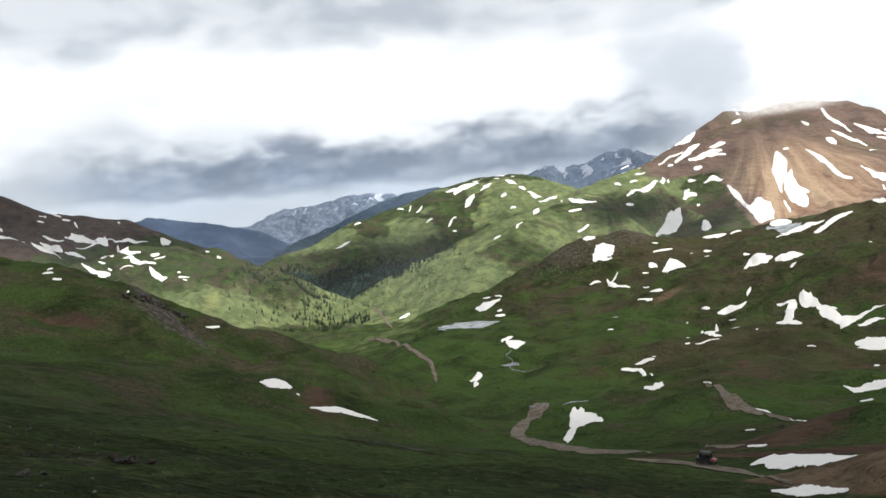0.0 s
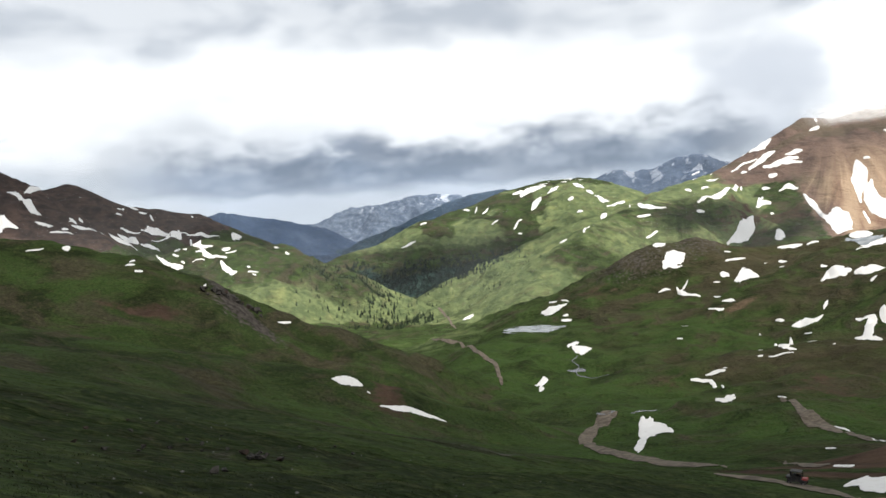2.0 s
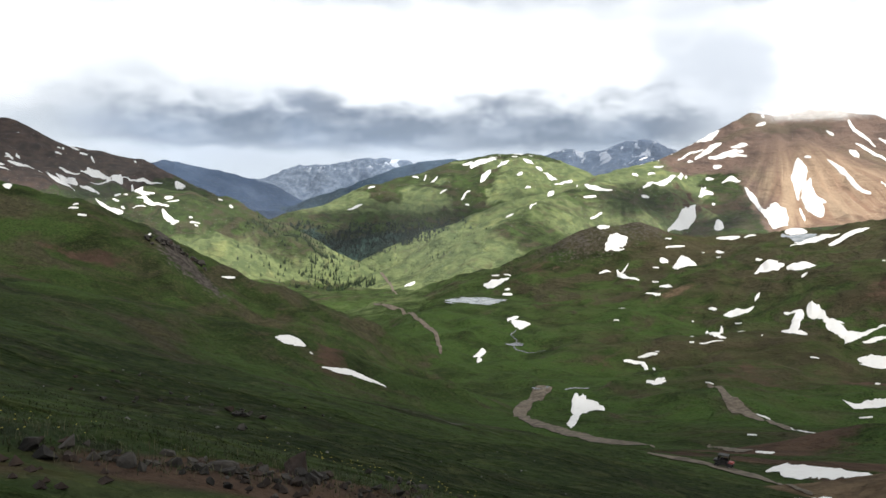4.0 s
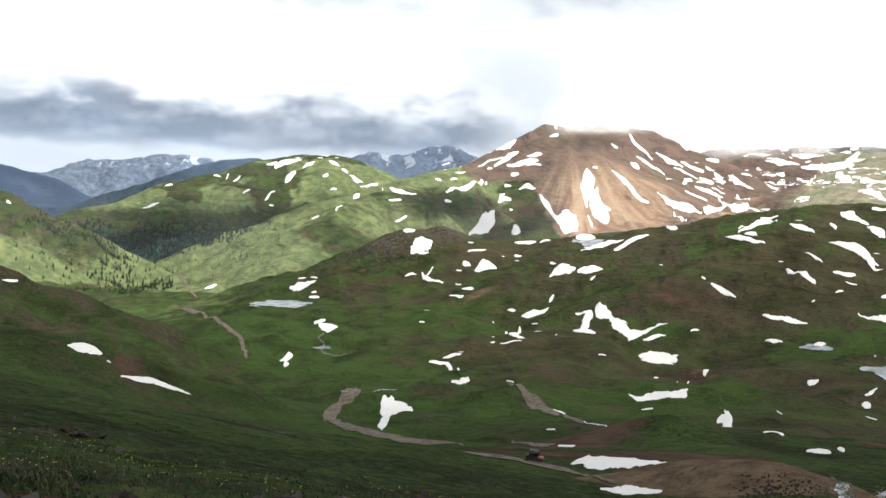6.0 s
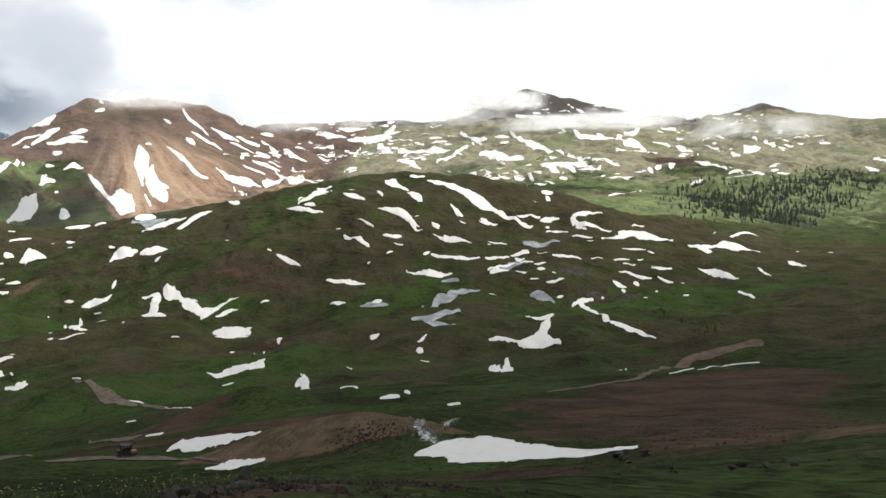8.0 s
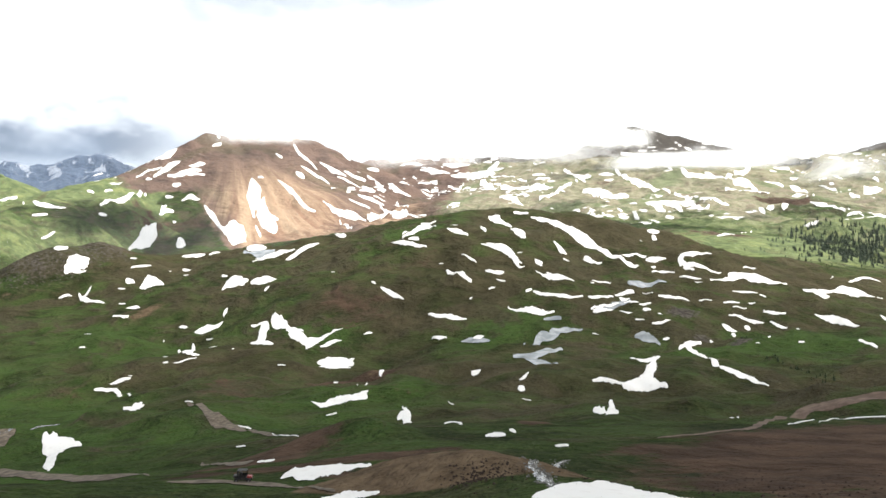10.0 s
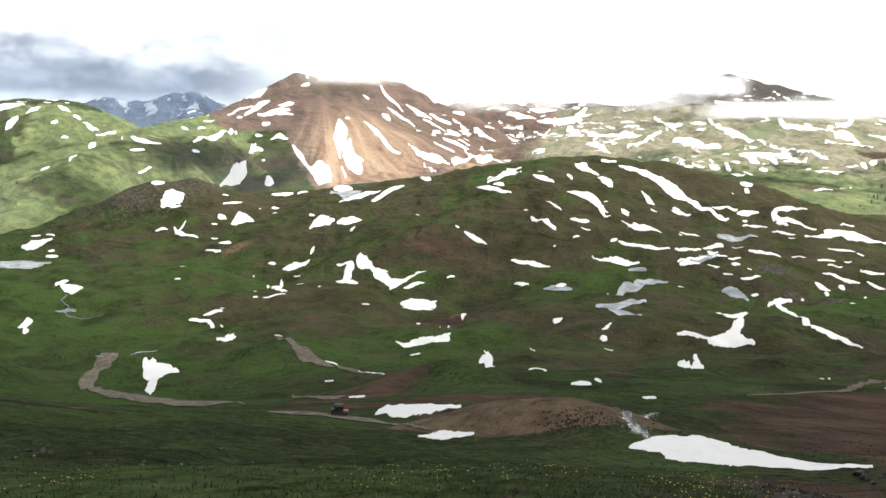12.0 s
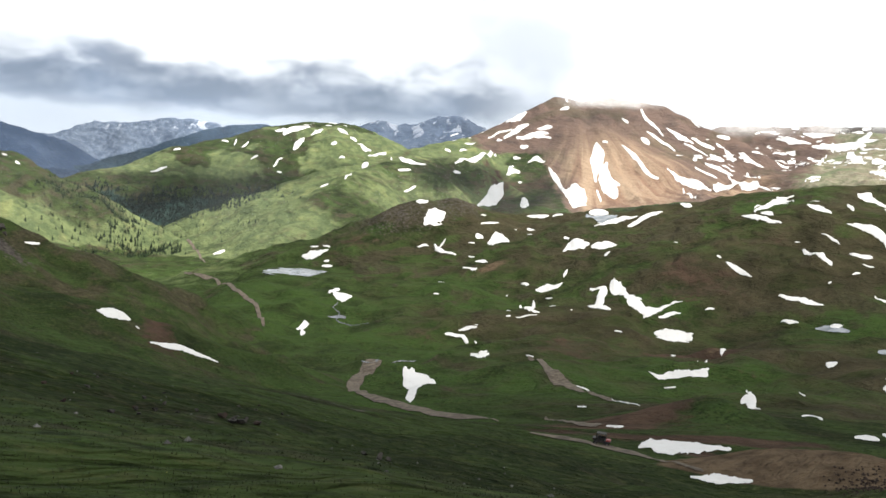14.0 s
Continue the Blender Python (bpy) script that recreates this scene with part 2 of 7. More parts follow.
def land(x, y):
    """Height of the ground, and how much each ridge makes of it."""
    x, y = np.asarray(x, float), np.asarray(y, float)
    far = np.hypot(x, y)
    warp = 0.03 * np.clip(far, 0, 2000)
    wx = x + warp * fractal(x, y, 160 + 0.0 * far, 3, 0.5, 31)
    wy = y + warp * fractal(x, y, 160 + 0.0 * far, 3, 0.5, 57)
    base = floor_height(x, y)
    heights = [base]
    for name, (crest, slope, depth, round_, rough, tail) in RIDGES.items():
        # crest lines stay where they are; only the flanks wander
        z0, d0 = crest_fall(name, x, y)
        z1, _ = crest_fall(name, wx, wy)
        blend = step01(d0, 0.4 * round_, 3 * round_ + 60)
        z = z0 + (z1 - z0) * blend
        if rough:
            crag = 0.8 if name in ("far_range", "blue_peaks") else 0.25
            z = z + rough * (crag + (1 - crag) * step01(d0, 0, 150)) * (ridged(x, y, 14 * rough, 5, len(name)) - 0.35)
        if name == "red_peak":
            # gullies that run down the face from the summit
            a, r = np.arctan2(x - 1150, y - 2720), np.hypot(x - 1150, y - 2720)
            z = z0 + 0.35 * (z1 - z0) * blend
            z = z + 5 * step01(d0, 80, 420) * (ridged(a * 8 + 0.6 * fractal(x, y, 400, 2, 0.5, 8), r / 900, 1.0, 3, 5) - 0.3)
        heights.append(z)
    heights = np.array(heights)
    k = 0.8 + 0.008 * np.clip(far, 0, 900)
    top = heights.max(0)
    share = np.exp((heights - top) / k)
    z = top + k * np.log(share.sum(0)) - k * 0.0
    share = share / share.sum(0)
    # hummocks and swales, finer towards the walk
    swell = step01(far, 40, 260)
    rolling = step01(far, 120, 420) * (1 - 0.75 * step01(far, 1000, 1500))
    crease = 1 - np.abs(fractal(x, y, 95, 4, 0.5, 3))
    z = z + swell * 1.0 * fractal(x, y, 70, 5, 0.52, 3) + rolling * (5.2 * fractal(x, y, 55, 4, 0.52, 23) + 4.0 * (crease - 0.7))
    z = z + rolling * 0.6 * fractal(x, y, 24, 4, 0.55, 91)
    z = z + step01(far, 1000, 1500) * (3.0 * fractal(x, y, 110, 5, 0.55, 29) + 4.0 * (ridged(wx, wy, 150, 4, 47) - 0.35))
    z = z + (1 - 0.5 * swell) * 0.35 * fractal(x, y, 9, 4, 0.55, 11) * step01(np.hypot(x + 9, y + 2), 4, 22)
    z = z + 0.05 * fractal(x, y, 1.3, 3, 0.5, 19) * (1 - swell)
    for row in PONDS:
        reach = pond_reach(x, y, row)
        bed = row[5] - 0.5 + 0.75 * step01(reach, 0.8, 1.12)
        z = z + (bed - z) * step01(reach, 2.1, 1.15)
    return z, dict(zip(["floor", *RIDGES], share))


# the sheet: rings round the walk, close together near it
CENTRE = (-9.0, -14.0)
RINGS = [0.05, 1.0, 2.0, 3.0]
while RINGS[-1] < 4930:
    RINGS.append(RINGS[-1] + min(0.0155 * RINGS[-1], 14.0))
RINGS = np.array(RINGS)
SPOKES = np.concatenate([np.arange(-180, -50, 2.0), np.arange(-50, 82, 0.15), np.arange(82, 180, 2.0)])


def sheet():
    a, r = np.meshgrid(np.radians(SPOKES), RINGS, indexing="ij")
    x, y = CENTRE[0] + r * np.sin(a), CENTRE[1] + r * np.cos(a)
    z, share = land(x, y)
    return x, y, z, share


GRID = sheet()


def ground_z(x, y):
    """Height of the sheet itself over (x, y)."""
    x, y = np.asarray(x, float) - CENTRE[0], np.asarray(y, float) - CENTRE[1]
    a, r = np.degrees(np.arctan2(x, y)), np.hypot(x, y)
    i = np.clip(np.searchsorted(SPOKES, a) - 1, 0, len(SPOKES) - 2)
    j = np.clip(np.searchsorted(RINGS, r) - 1, 0, len(RINGS) - 2)
    u = np.clip((a - SPOKES[i]) / (SPOKES[i + 1] - SPOKES[i]), 0, 1)
    v = np.clip((r - RINGS[j]) / (RINGS[j + 1] - RINGS[j]), 0, 1)
    z = GRID[2]
    return z[i, j] * (1 - u) * (1 - v) + z[i + 1, j] * u * (1 - v) + z[i, j + 1] * (1 - u) * v + z[i + 1, j + 1] * u * v


# terrain end

# ---- materials ----
class Nodes:
    """Short hand for building a node material."""

    def __init__(self, name, rough=0.9, metal=0.0):
        self.mat = bpy.data.materials.new(name)
        self.mat.use_nodes = True
        self.nt = self.mat.node_tree
        self.bsdf = self.nt.nodes["Principled BSDF"]
        self.bsdf.inputs["Roughness"].default_value = rough
        self.bsdf.inputs["Metallic"].default_value = metal
        self.bsdf.inputs["Specular IOR Level"].default_value = 0.25
        self.geo = self.nt.nodes.new("ShaderNodeNewGeometry")
        self.pos = self.geo.outputs["Position"]

    def put(self, value, socket):
        if isinstance(value, (int, float)):
            socket.default_value = value
        elif isinstance(value, tuple):
            socket.default_value = (*value, 1) if len(socket.default_value) == 4 else value
        else:
            self.nt.links.new(value, socket)

    def noise(self, scale, detail=5, rough=0.55, vec=None, dist=0.0):
        n = self.nt.nodes.new("ShaderNodeTexNoise")
        self.put(scale, n.inputs["Scale"]), self.put(detail, n.inputs["Detail"])
        self.put(rough, n.inputs["Roughness"]), self.put(dist, n.inputs["Distortion"])
        self.nt.links.new(vec or self.pos, n.inputs["Vector"])
        return n.outputs["Fac"]

    def scaled(self, x, y, z, vec=None):
        n = self.nt.nodes.new("ShaderNodeVectorMath")
        n.operation = "MULTIPLY"
        n.inputs[1].default_value = (x, y, z)
        self.nt.links.new(vec or self.pos, n.inputs[0])
        return n.outputs[0]

    def ramp(self, value, lo, hi, a=0.0, b=1.0):
        n = self.nt.nodes.new("ShaderNodeMapRange")
        n.interpolation_type = "SMOOTHSTEP"
        for key, v in zip(("From Min", "From Max", "To Min", "To Max"), (lo, hi, a, b)):
            n.inputs[key].default_value = v
        self.nt.links.new(value, n.inputs["Value"])
        return n.outputs[0]

    def math(self, op, a, b=0.0):
        n = self.nt.nodes.new("ShaderNodeMath")
        n.operation = op
        self.put(a, n.inputs[0]), self.put(b, n.inputs[1])
        return n.outputs[0]

    def mix(self, fac, a, b):
        n = self.nt.nodes.new("ShaderNodeMix")
        n.data_type = "RGBA"
        self.put(fac, n.inputs[0]), self.put(a, n.inputs[6]), self.put(b, n.inputs[7])
        return n.outputs[2]

    def attr(self, name):
        n = self.nt.nodes.new("ShaderNodeAttribute")
        n.attribute_name = name
        return n.outputs["Fac"]

    def slope(self):
        n = self.nt.nodes.new("ShaderNodeSeparateXYZ")
        self.nt.links.new(self.geo.outputs["Normal"], n.inputs[0])
        return n.outputs["Z"]

    def bump(self, height, strength, distance):
        n = self.nt.nodes.new("ShaderNodeBump")
        n.inputs["Strength"].default_value, n.inputs["Distance"].default_value = strength, distance
        self.nt.links.new(height, n.inputs["Height"])
        old = self.bsdf.inputs["Normal"].links
        if old:
            self.nt.links.new(old[0].from_socket, n.inputs["Normal"])
        self.nt.links.new(n.outputs[0], self.bsdf.inputs["Normal"])

    def colour(self, value):
        self.put(value, self.bsdf.inputs["Base Color"])
        return self.mat


def land_material():
    m = Nodes("alpine_land", 1.0)
    m.bsdf.inputs["Specular IOR Level"].default_value = 0.03
    big, mid = m.noise(0.007, 5, 0.55), m.noise(0.04, 6, 0.6)
    fine, grain = m.noise(0.35, 5, 0.65), m.noise(2.6, 4, 0.7)
    tuft = m.noise(11.0, 3, 0.7)
    up = m.slope()

    def ragged(name, coarse, small=0.0):
        v = m.math("ADD", m.attr(name), m.math("MULTIPLY", m.math("SUBTRACT", mid, 0.5), coarse))
        return m.math("ADD", v, m.math("MULTIPLY", m.math("SUBTRACT", fine, 0.5), small)) if small else v

    # turf: deep and fresh green on the flats, brown heath where the ground tilts
    turf = m.mix(m.ramp(mid, 0.36, 0.64), (0.022, 0.035, 0.012), (0.040, 0.061, 0.020))
    turf = m.mix(m.math("MULTIPLY", m.ramp(big, 0.50, 0.64), 0.75), turf, (0.044, 0.078, 0.021))
    patchy = m.noise(0.018, 7, 0.62, m.scaled(1, 1, 2.2), 0.8)
    meadow = m.attr("meadow")
    # darker low places and lighter rises: relief shading put into the turf colour
    hollows = m.noise(0.028, 6, 0.62, m.scaled(1, 1, 2.4), 0.5)
    turf = m.mix(m.math("MULTIPLY", m.ramp(hollows, 0.49, 0.39), 0.85), turf, (0.012, 0.017, 0.008))
    turf = m.mix(m.math("MULTIPLY", m.ramp(hollows, 0.54, 0.66), 0.65), turf, (0.050, 0.088, 0.025))
    turf = m.mix(m.math("MULTIPLY", meadow, m.ramp(mid, 0.30, 0.60, 0.2, 0.9)), turf, (0.044, 0.082, 0.021))
    tilt = m.math("ADD", m.ramp(up, 0.99, 0.93, -0.03, 0.05), m.math("SUBTRACT", m.math("ADD", patchy, m.math("MULTIPLY", m.attr("heath"), 0.10)), m.math("MULTIPLY", meadow, 0.13)))
    turf = m.mix(m.math("MULTIPLY", m.ramp(tilt, 0.50, 0.64), 0.85), turf, m.mix(m.ramp(fine, 0.35, 0.65), (0.043, 0.036, 0.026), (0.074, 0.059, 0.042)))
    turf = m.mix(m.math("MULTIPLY", m.ramp(m.noise(0.11, 6, 0.66, m.scaled(1, 1, 3.0)), 0.54, 0.70), 0.55), turf, (0.022, 0.026, 0.012))
    turf = m.mix(m.math("MULTIPLY", m.ramp(fine, 0.52, 0.72), 0.55), turf, (0.078, 0.084, 0.034))
    turf = m.mix(m.math("MULTIPLY", m.ramp(grain, 0.46, 0.34), 0.65), turf, (0.017, 0.024, 0.009))
    turf = m.mix(m.math("MULTIPLY", m.ramp(tuft, 0.54, 0.70), 0.5), turf, (0.085, 0.088, 0.036))
    olive = m.mix(m.ramp(mid, 0.36, 0.64), (0.040, 0.033, 0.020), (0.074, 0.060, 0.037))
    turf = m.mix(m.math("MULTIPLY", m.ramp(m.math("ADD", m.math("SUBTRACT", m.attr("heath"), m.math("MULTIPLY", meadow, 0.8)), m.math("MULTIPLY", m.math("SUBTRACT", m.noise(0.05, 6, 0.65, m.scaled(1, 1, 2.4)), 0.5), 2.2)), 0.0, 1.0), 0.66), turf, olive)
    clump = m.noise(1.1, 6, 0.7, m.scaled(1, 1, 1.6))
    turf = m.mix(m.math("MULTIPLY", m.ramp(clump, 0.50, 0.36), 0.75), turf, (0.013, 0.019, 0.008))
    turf = m.mix(m.math("MULTIPLY", m.ramp(clump, 0.53, 0.70), 0.65), turf, (0.082, 0.092, 0.036))
    # dark dwarf willow and heather in mottled mats
    mat = m.math("ADD", m.attr("scrub"), m.math("MULTIPLY", m.math("SUBTRACT", m.noise(0.22, 6, 0.68, m.scaled(1, 1, 2.0)), 0.5), 1.7))
    turf = m.mix(m.math("MULTIPLY", m.ramp(mat, 0.40, 0.66), 0.8), turf, m.mix(m.ramp(grain, 0.4, 0.62), (0.010, 0.012, 0.006), (0.034, 0.034, 0.019)))
    # sunny slopes: yellow-green with olive and brown, brightened in place of stronger sunlight
    sunlit_grass = m.mix(m.ramp(mid, 0.38, 0.62), (0.078, 0.104, 0.048), (0.132, 0.162, 0.072))
    sunlit_grass = m.mix(m.math("MULTIPLY", m.ramp(patchy, 0.53, 0.66), 0.6), sunlit_grass, (0.088, 0.090, 0.048))
    sunlit_grass = m.mix(m.math("MULTIPLY", m.ramp(m.noise(0.014, 6, 0.6), 0.55, 0.68), 0.7), sunlit_grass, (0.200, 0.222, 0.092))
    turf = m.mix(m.ramp(ragged("lush_sunlit", 0.5), 0.2, 0.6), turf, sunlit_grass)
    # thin high pasture: olive, straw and bare stones, lightened to imitate sun and haze
    high = m.mix(m.ramp(mid, 0.38, 0.62), (0.150, 0.150, 0.095), (0.245, 0.230, 0.165))
    high = m.mix(m.math("MULTIPLY", m.ramp(patchy, 0.50, 0.60), 0.7), high, (0.195, 0.162, 0.125))
    high = m.mix(m.math("MULTIPLY", m.ramp(big, 0.52, 0.62), 0.7), high, (0.130, 0.160, 0.085))
    turf = m.mix(m.ramp(ragged("pale", 0.5), 0.3, 0.7), turf, high)
    # worn brown earth
    earth = m.mix(m.ramp(m.noise(0.09, 5, 0.6), 0.35, 0.65), (0.046, 0.031, 0.023), (0.084, 0.055, 0.039))
    earth = m.mix(m.math("MULTIPLY", m.ramp(grain, 0.50, 0.72), 0.4), earth, (0.12, 0.095, 0.072))
    earth = m.mix(m.math("MULTIPLY", m.ramp(tuft, 0.50, 0.36), 0.35), earth, (0.030, 0.021, 0.015))
    col = m.mix(m.ramp(ragged("earth", 0.9, 0.5), 0.38, 0.62), turf, earth)
    tan = m.mix(m.ramp(m.noise(0.3, 5, 0.6), 0.35, 0.65), (0.080, 0.057, 0.037), (0.140, 0.102, 0.066))
    tan = m.mix(m.math("MULTIPLY", m.ramp(grain, 0.46, 0.34), 0.25), tan, (0.060, 0.042, 0.030))
    col = m.mix(m.ramp(ragged("tan", 0.0, 0.5), 0.35, 0.6), col, tan)
    # grey rock where it is steep or broken
    rock = m.mix(m.ramp(fine, 0.35, 0.65), (0.034, 0.030, 0.028), (0.090, 0.080, 0.070))
    col = m.mix(m.ramp(ragged("rock", 0.0, 1.1), 0.42, 0.66), col, rock)
    # purple-brown scree of the western hill, darkened to stand in for cloud shade
    scree = m.mix(m.ramp(mid, 0.35, 0.65), (0.034, 0.026, 0.025), (0.072, 0.048, 0.040))
    col = m.mix(m.ramp(ragged("scree", 0.7), 0.40, 0.62), col, scree)
    # the red mountain: rust, purple and ochre streaks that run down the face from the summit
    along = m.nt.nodes.new("ShaderNodeCombineXYZ")
    m.nt.links.new(m.math("MULTIPLY", m.attr("fan"), 12.0), along.inputs[0])
    m.nt.links.new(m.math("MULTIPLY", m.attr("fall"), 0.0016), along.inputs[1])
    run = m.noise(1.0, 7, 0.62, along.outputs[0], 0.9)
    run = m.math("ADD", 0.5, m.math("MULTIPLY", m.math("SUBTRACT", run, 0.5), m.ramp(m.attr("fall"), 120, 650, 0.15, 1.0)))
    red = m.mix(m.ramp(run, 0.28, 0.72), (0.108, 0.076, 0.065), (0.155, 0.107, 0.086))
    red = m.mix(m.math("MULTIPLY", m.ramp(patchy, 0.50, 0.62), 0.55), red, (0.060, 0.046, 0.042))
    red = m.mix(m.math("MULTIPLY", m.ramp(big, 0.52, 0.62), 0.45), red, (0.076, 0.072, 0.044))
    ochre = m.mix(m.ramp(run, 0.40, 0.60), (0.215, 0.134, 0.094), (0.315, 0.230, 0.160))
    red = m.mix(m.ramp(m.math("ADD", m.attr("ochre"), m.math("MULTIPLY", m.math("SUBTRACT", run, 0.5), 1.1)), 0.25, 0.85), red, ochre)
    col = m.mix(m.ramp(ragged("red", 0.7), 0.38, 0.66), col, red)
    # far woods and ranges; the blue of distance haze is painted into their colour
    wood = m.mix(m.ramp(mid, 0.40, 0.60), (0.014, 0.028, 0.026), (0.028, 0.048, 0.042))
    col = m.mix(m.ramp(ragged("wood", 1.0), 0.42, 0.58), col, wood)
    col = m.mix(m.attr("haze_blue"), col, m.mix(m.ramp(big, 0.35, 0.65), (0.022, 0.036, 0.066), (0.040, 0.058, 0.094)))
    hazy_stone = m.mix(m.ramp(mid, 0.38, 0.62), (0.070, 0.092, 0.135), (0.125, 0.155, 0.205))
    hazy_stone = m.mix(m.math("MULTIPLY", m.ramp(m.noise(0.016, 6, 0.62, m.scaled(1, 1, 0.5), 0.6), 0.57, 0.61), m.ramp(m.attr("rise"), 210, 310)), hazy_stone, (0.46, 0.50, 0.57))
    col = m.mix(m.attr("far"), col, hazy_stone)
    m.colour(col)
    m.bump(tuft, 0.5, 0.03)
    m.bump(grain, 0.6, 0.12)
    m.bump(clump, 0.7, 0.25)
    m.bump(fine, 0.6, 0.6)
    m.bump(mid, 0.9, 6.5)
    m.bump(hollows, 0.8, 9.0)
    m.bump(patchy, 0.8, 12.0)
    return m.mat


def snow_material():
    m = Nodes("old_snow", 0.65)
    dirt = m.ramp(m.noise(0.5, 6, 0.65), 0.50, 0.78)
    m.colour(m.mix(m.math("MULTIPLY", dirt, 0.45), (0.70, 0.690, 0.680), (0.44, 0.39, 0.35)))
    m.bump(m.noise(0.9, 5, 0.6), 0.35, 0.25)
    return m.mat


def plain(name, dark, light, scale, rough=0.85, metal=0.0, depth=0.02, lo=0.35, hi=0.65):
    m = Nodes(name, rough, metal)
    n = m.noise(scale, 6, 0.62)
    col = m.mix(m.ramp(n, lo, hi), dark, light)
    col = m.mix(m.math("MULTIPLY", m.ramp(m.noise(scale * 7.3, 4, 0.7), 0.5, 0.8), 0.35), col, tuple(c * 0.55 for c in dark))
    m.colour(col)
    m.bump(m.noise(scale * 3.1, 5, 0.65), 0.6, depth)
    return m.mat


def leaf_material(name, dark, light, rough=0.7):
    m = Nodes(name, rough)
    rnd = m.nt.nodes.new("ShaderNodeObjectInfo").outputs["Random"]
    island = m.geo.outputs["Random Per Island"]
    col = m.mix(island, dark, light)
    m.colour(m.mix(m.math("MULTIPLY", rnd, 0.5), col, tuple(c * 0.6 for c in dark)))
    return m.mat


def water_material():
    m = Nodes("slushy_water", 0.25)
    m.bsdf.inputs["Specular IOR Level"].default_value = 0.5
    m.colour(m.mix(m.ramp(m.noise(0.12, 4), 0.4, 0.65), (0.17, 0.19, 0.205), (0.29, 0.31, 0.33)))
    m.bump(m.noise(1.2, 4, 0.5), 0.08, 0.05)
    return m.mat


def stream_material():
    m = Nodes("running_water", 0.2)
    m.bsdf.inputs["Specular IOR Level"].default_value = 0.5
    m.colour(m.mix(m.ramp(m.noise(2.2, 5, 0.7), 0.45, 0.62), (0.05, 0.054, 0.058), (0.24, 0.25, 0.26)))
    m.bump(m.noise(3.0, 4, 0.6), 0.5, 0.08)
    return m.mat


def cloud_material(name, low, high, scale, white, amount=1.0, through_light=0.5):
    """Thin vapour: broken up by noise and thinning out towards the rim of its own sheet."""
    m = Nodes(name, 1.0)
    nt = m.nt
    nt.nodes.remove(m.bsdf)
    diff, trans, clear = (nt.nodes.new("ShaderNodeBsdf" + k) for k in ("Diffuse", "Translucent", "Transparent"))
    for n in (diff, trans):
        n.inputs["Color"].default_value = (*white, 1)
    body, final = nt.nodes.new("ShaderNodeMixShader"), nt.nodes.new("ShaderNodeMixShader")
    body.inputs[0].default_value = through_light
    nt.links.new(diff.outputs[0], body.inputs[1]), nt.links.new(trans.outputs[0], body.inputs[2])
    fade = m.math("MULTIPLY", m.ramp(m.noise(scale, 4, 0.55, None, 0.6), low, high), m.attr("body"))
    nt.links.new(m.math("MULTIPLY", fade, amount), final.inputs[0])
    nt.links.new(clear.outputs[0], final.inputs[1]), nt.links.new(body.outputs[0], final.inputs[2])
    nt.links.new(final.outputs[0], nt.nodes["Material Output"].inputs["Surface"])
    return m.mat


m_land = land_material()
m_snow = snow_material()
m_road = plain("gravel_road", (0.072, 0.058, 0.045), (0.155, 0.128, 0.098), 0.5, 0.95, 0.0, 0.05)
m_dirt_road = plain("red_earth_road", (0.085, 0.058, 0.044), (0.15, 0.105, 0.08), 0.3, 0.95, 0.0, 0.05)
m_rock = plain("weathered_rock", (0.014, 0.013, 0.012), (0.062, 0.055, 0.049), 3.2, 0.88, 0.0, 0.04)
m_rust_rock = plain("rusty_rock", (0.017, 0.012, 0.010), (0.050, 0.034, 0.027), 2.6, 0.9, 0.0, 0.04)
m_water = water_material()
m_stream = stream_material()
m_needle = leaf_material("spruce_needles", (0.010, 0.024, 0.010), (0.030, 0.052, 0.020))
# bluer needles for the distant woods, distance haze put into the colour
m_hazy_needle = leaf_material("hazy_spruce_needles", (0.012, 0.026, 0.024), (0.026, 0.046, 0.040))
m_bark = plain("bark", (0.04, 0.028, 0.02), (0.10, 0.07, 0.05), 6.0)
m_blade = leaf_material("grass_blades", (0.018, 0.027, 0.010), (0.052, 0.060, 0.024), 0.7)
m_leaf = leaf_material("herb_leaves", (0.032, 0.046, 0.017), (0.074, 0.086, 0.034), 0.65)
m_petal = leaf_material("yellow_petals", (0.62, 0.50, 0.06), (0.80, 0.72, 0.22), 0.6)
m_cloud = cloud_material("cloud_body", -0.2, 0.0, 0.002, (0.80, 0.81, 0.83), 0.90, 0.18)
m_bank = cloud_material("cloud_bank_body", -0.2, 0.0, 0.002, (0.84, 0.86, 0.89), 0.92, 0.30)
m_mist = cloud_material("mist", 0.34, 0.78, 0.006, (0.95, 0.96, 0.97), 0.62)
m_fog = cloud_material("dense_mist", 0.20, 0.62, 0.009, (0.95, 0.96, 0.97), 0.95)

# ---- the ground ----
def mesh_from(name, verts, faces, material=None, smooth=True):
    me = bpy.data.meshes.new(name)
    me.vertices.add(len(verts))
    me.vertices.foreach_set("co", np.asarray(verts, np.float32).ravel())
    faces = np.asarray(faces, np.int32)
    n = faces.shape[1]
    me.loops.add(faces.size)
    me.loops.foreach_set("vertex_index", faces.ravel())
    me.polygons.add(len(faces))
    me.polygons.foreach_set("loop_start", np.arange(0, faces.size, n, dtype=np.int32))
    me.polygons.foreach_set("loop_total", np.full(len(faces), n, np.int32))
    me.update(calc_edges=True)
    me.polygons.foreach_set("use_smooth", np.full(len(faces), smooth, bool))
    if material:
        me.materials.append(material)
    return me


def add_attr(me, name, values):
    me.attributes.new(name, "FLOAT", "POINT").data.foreach_set("value", np.asarray(values, np.float32).ravel())


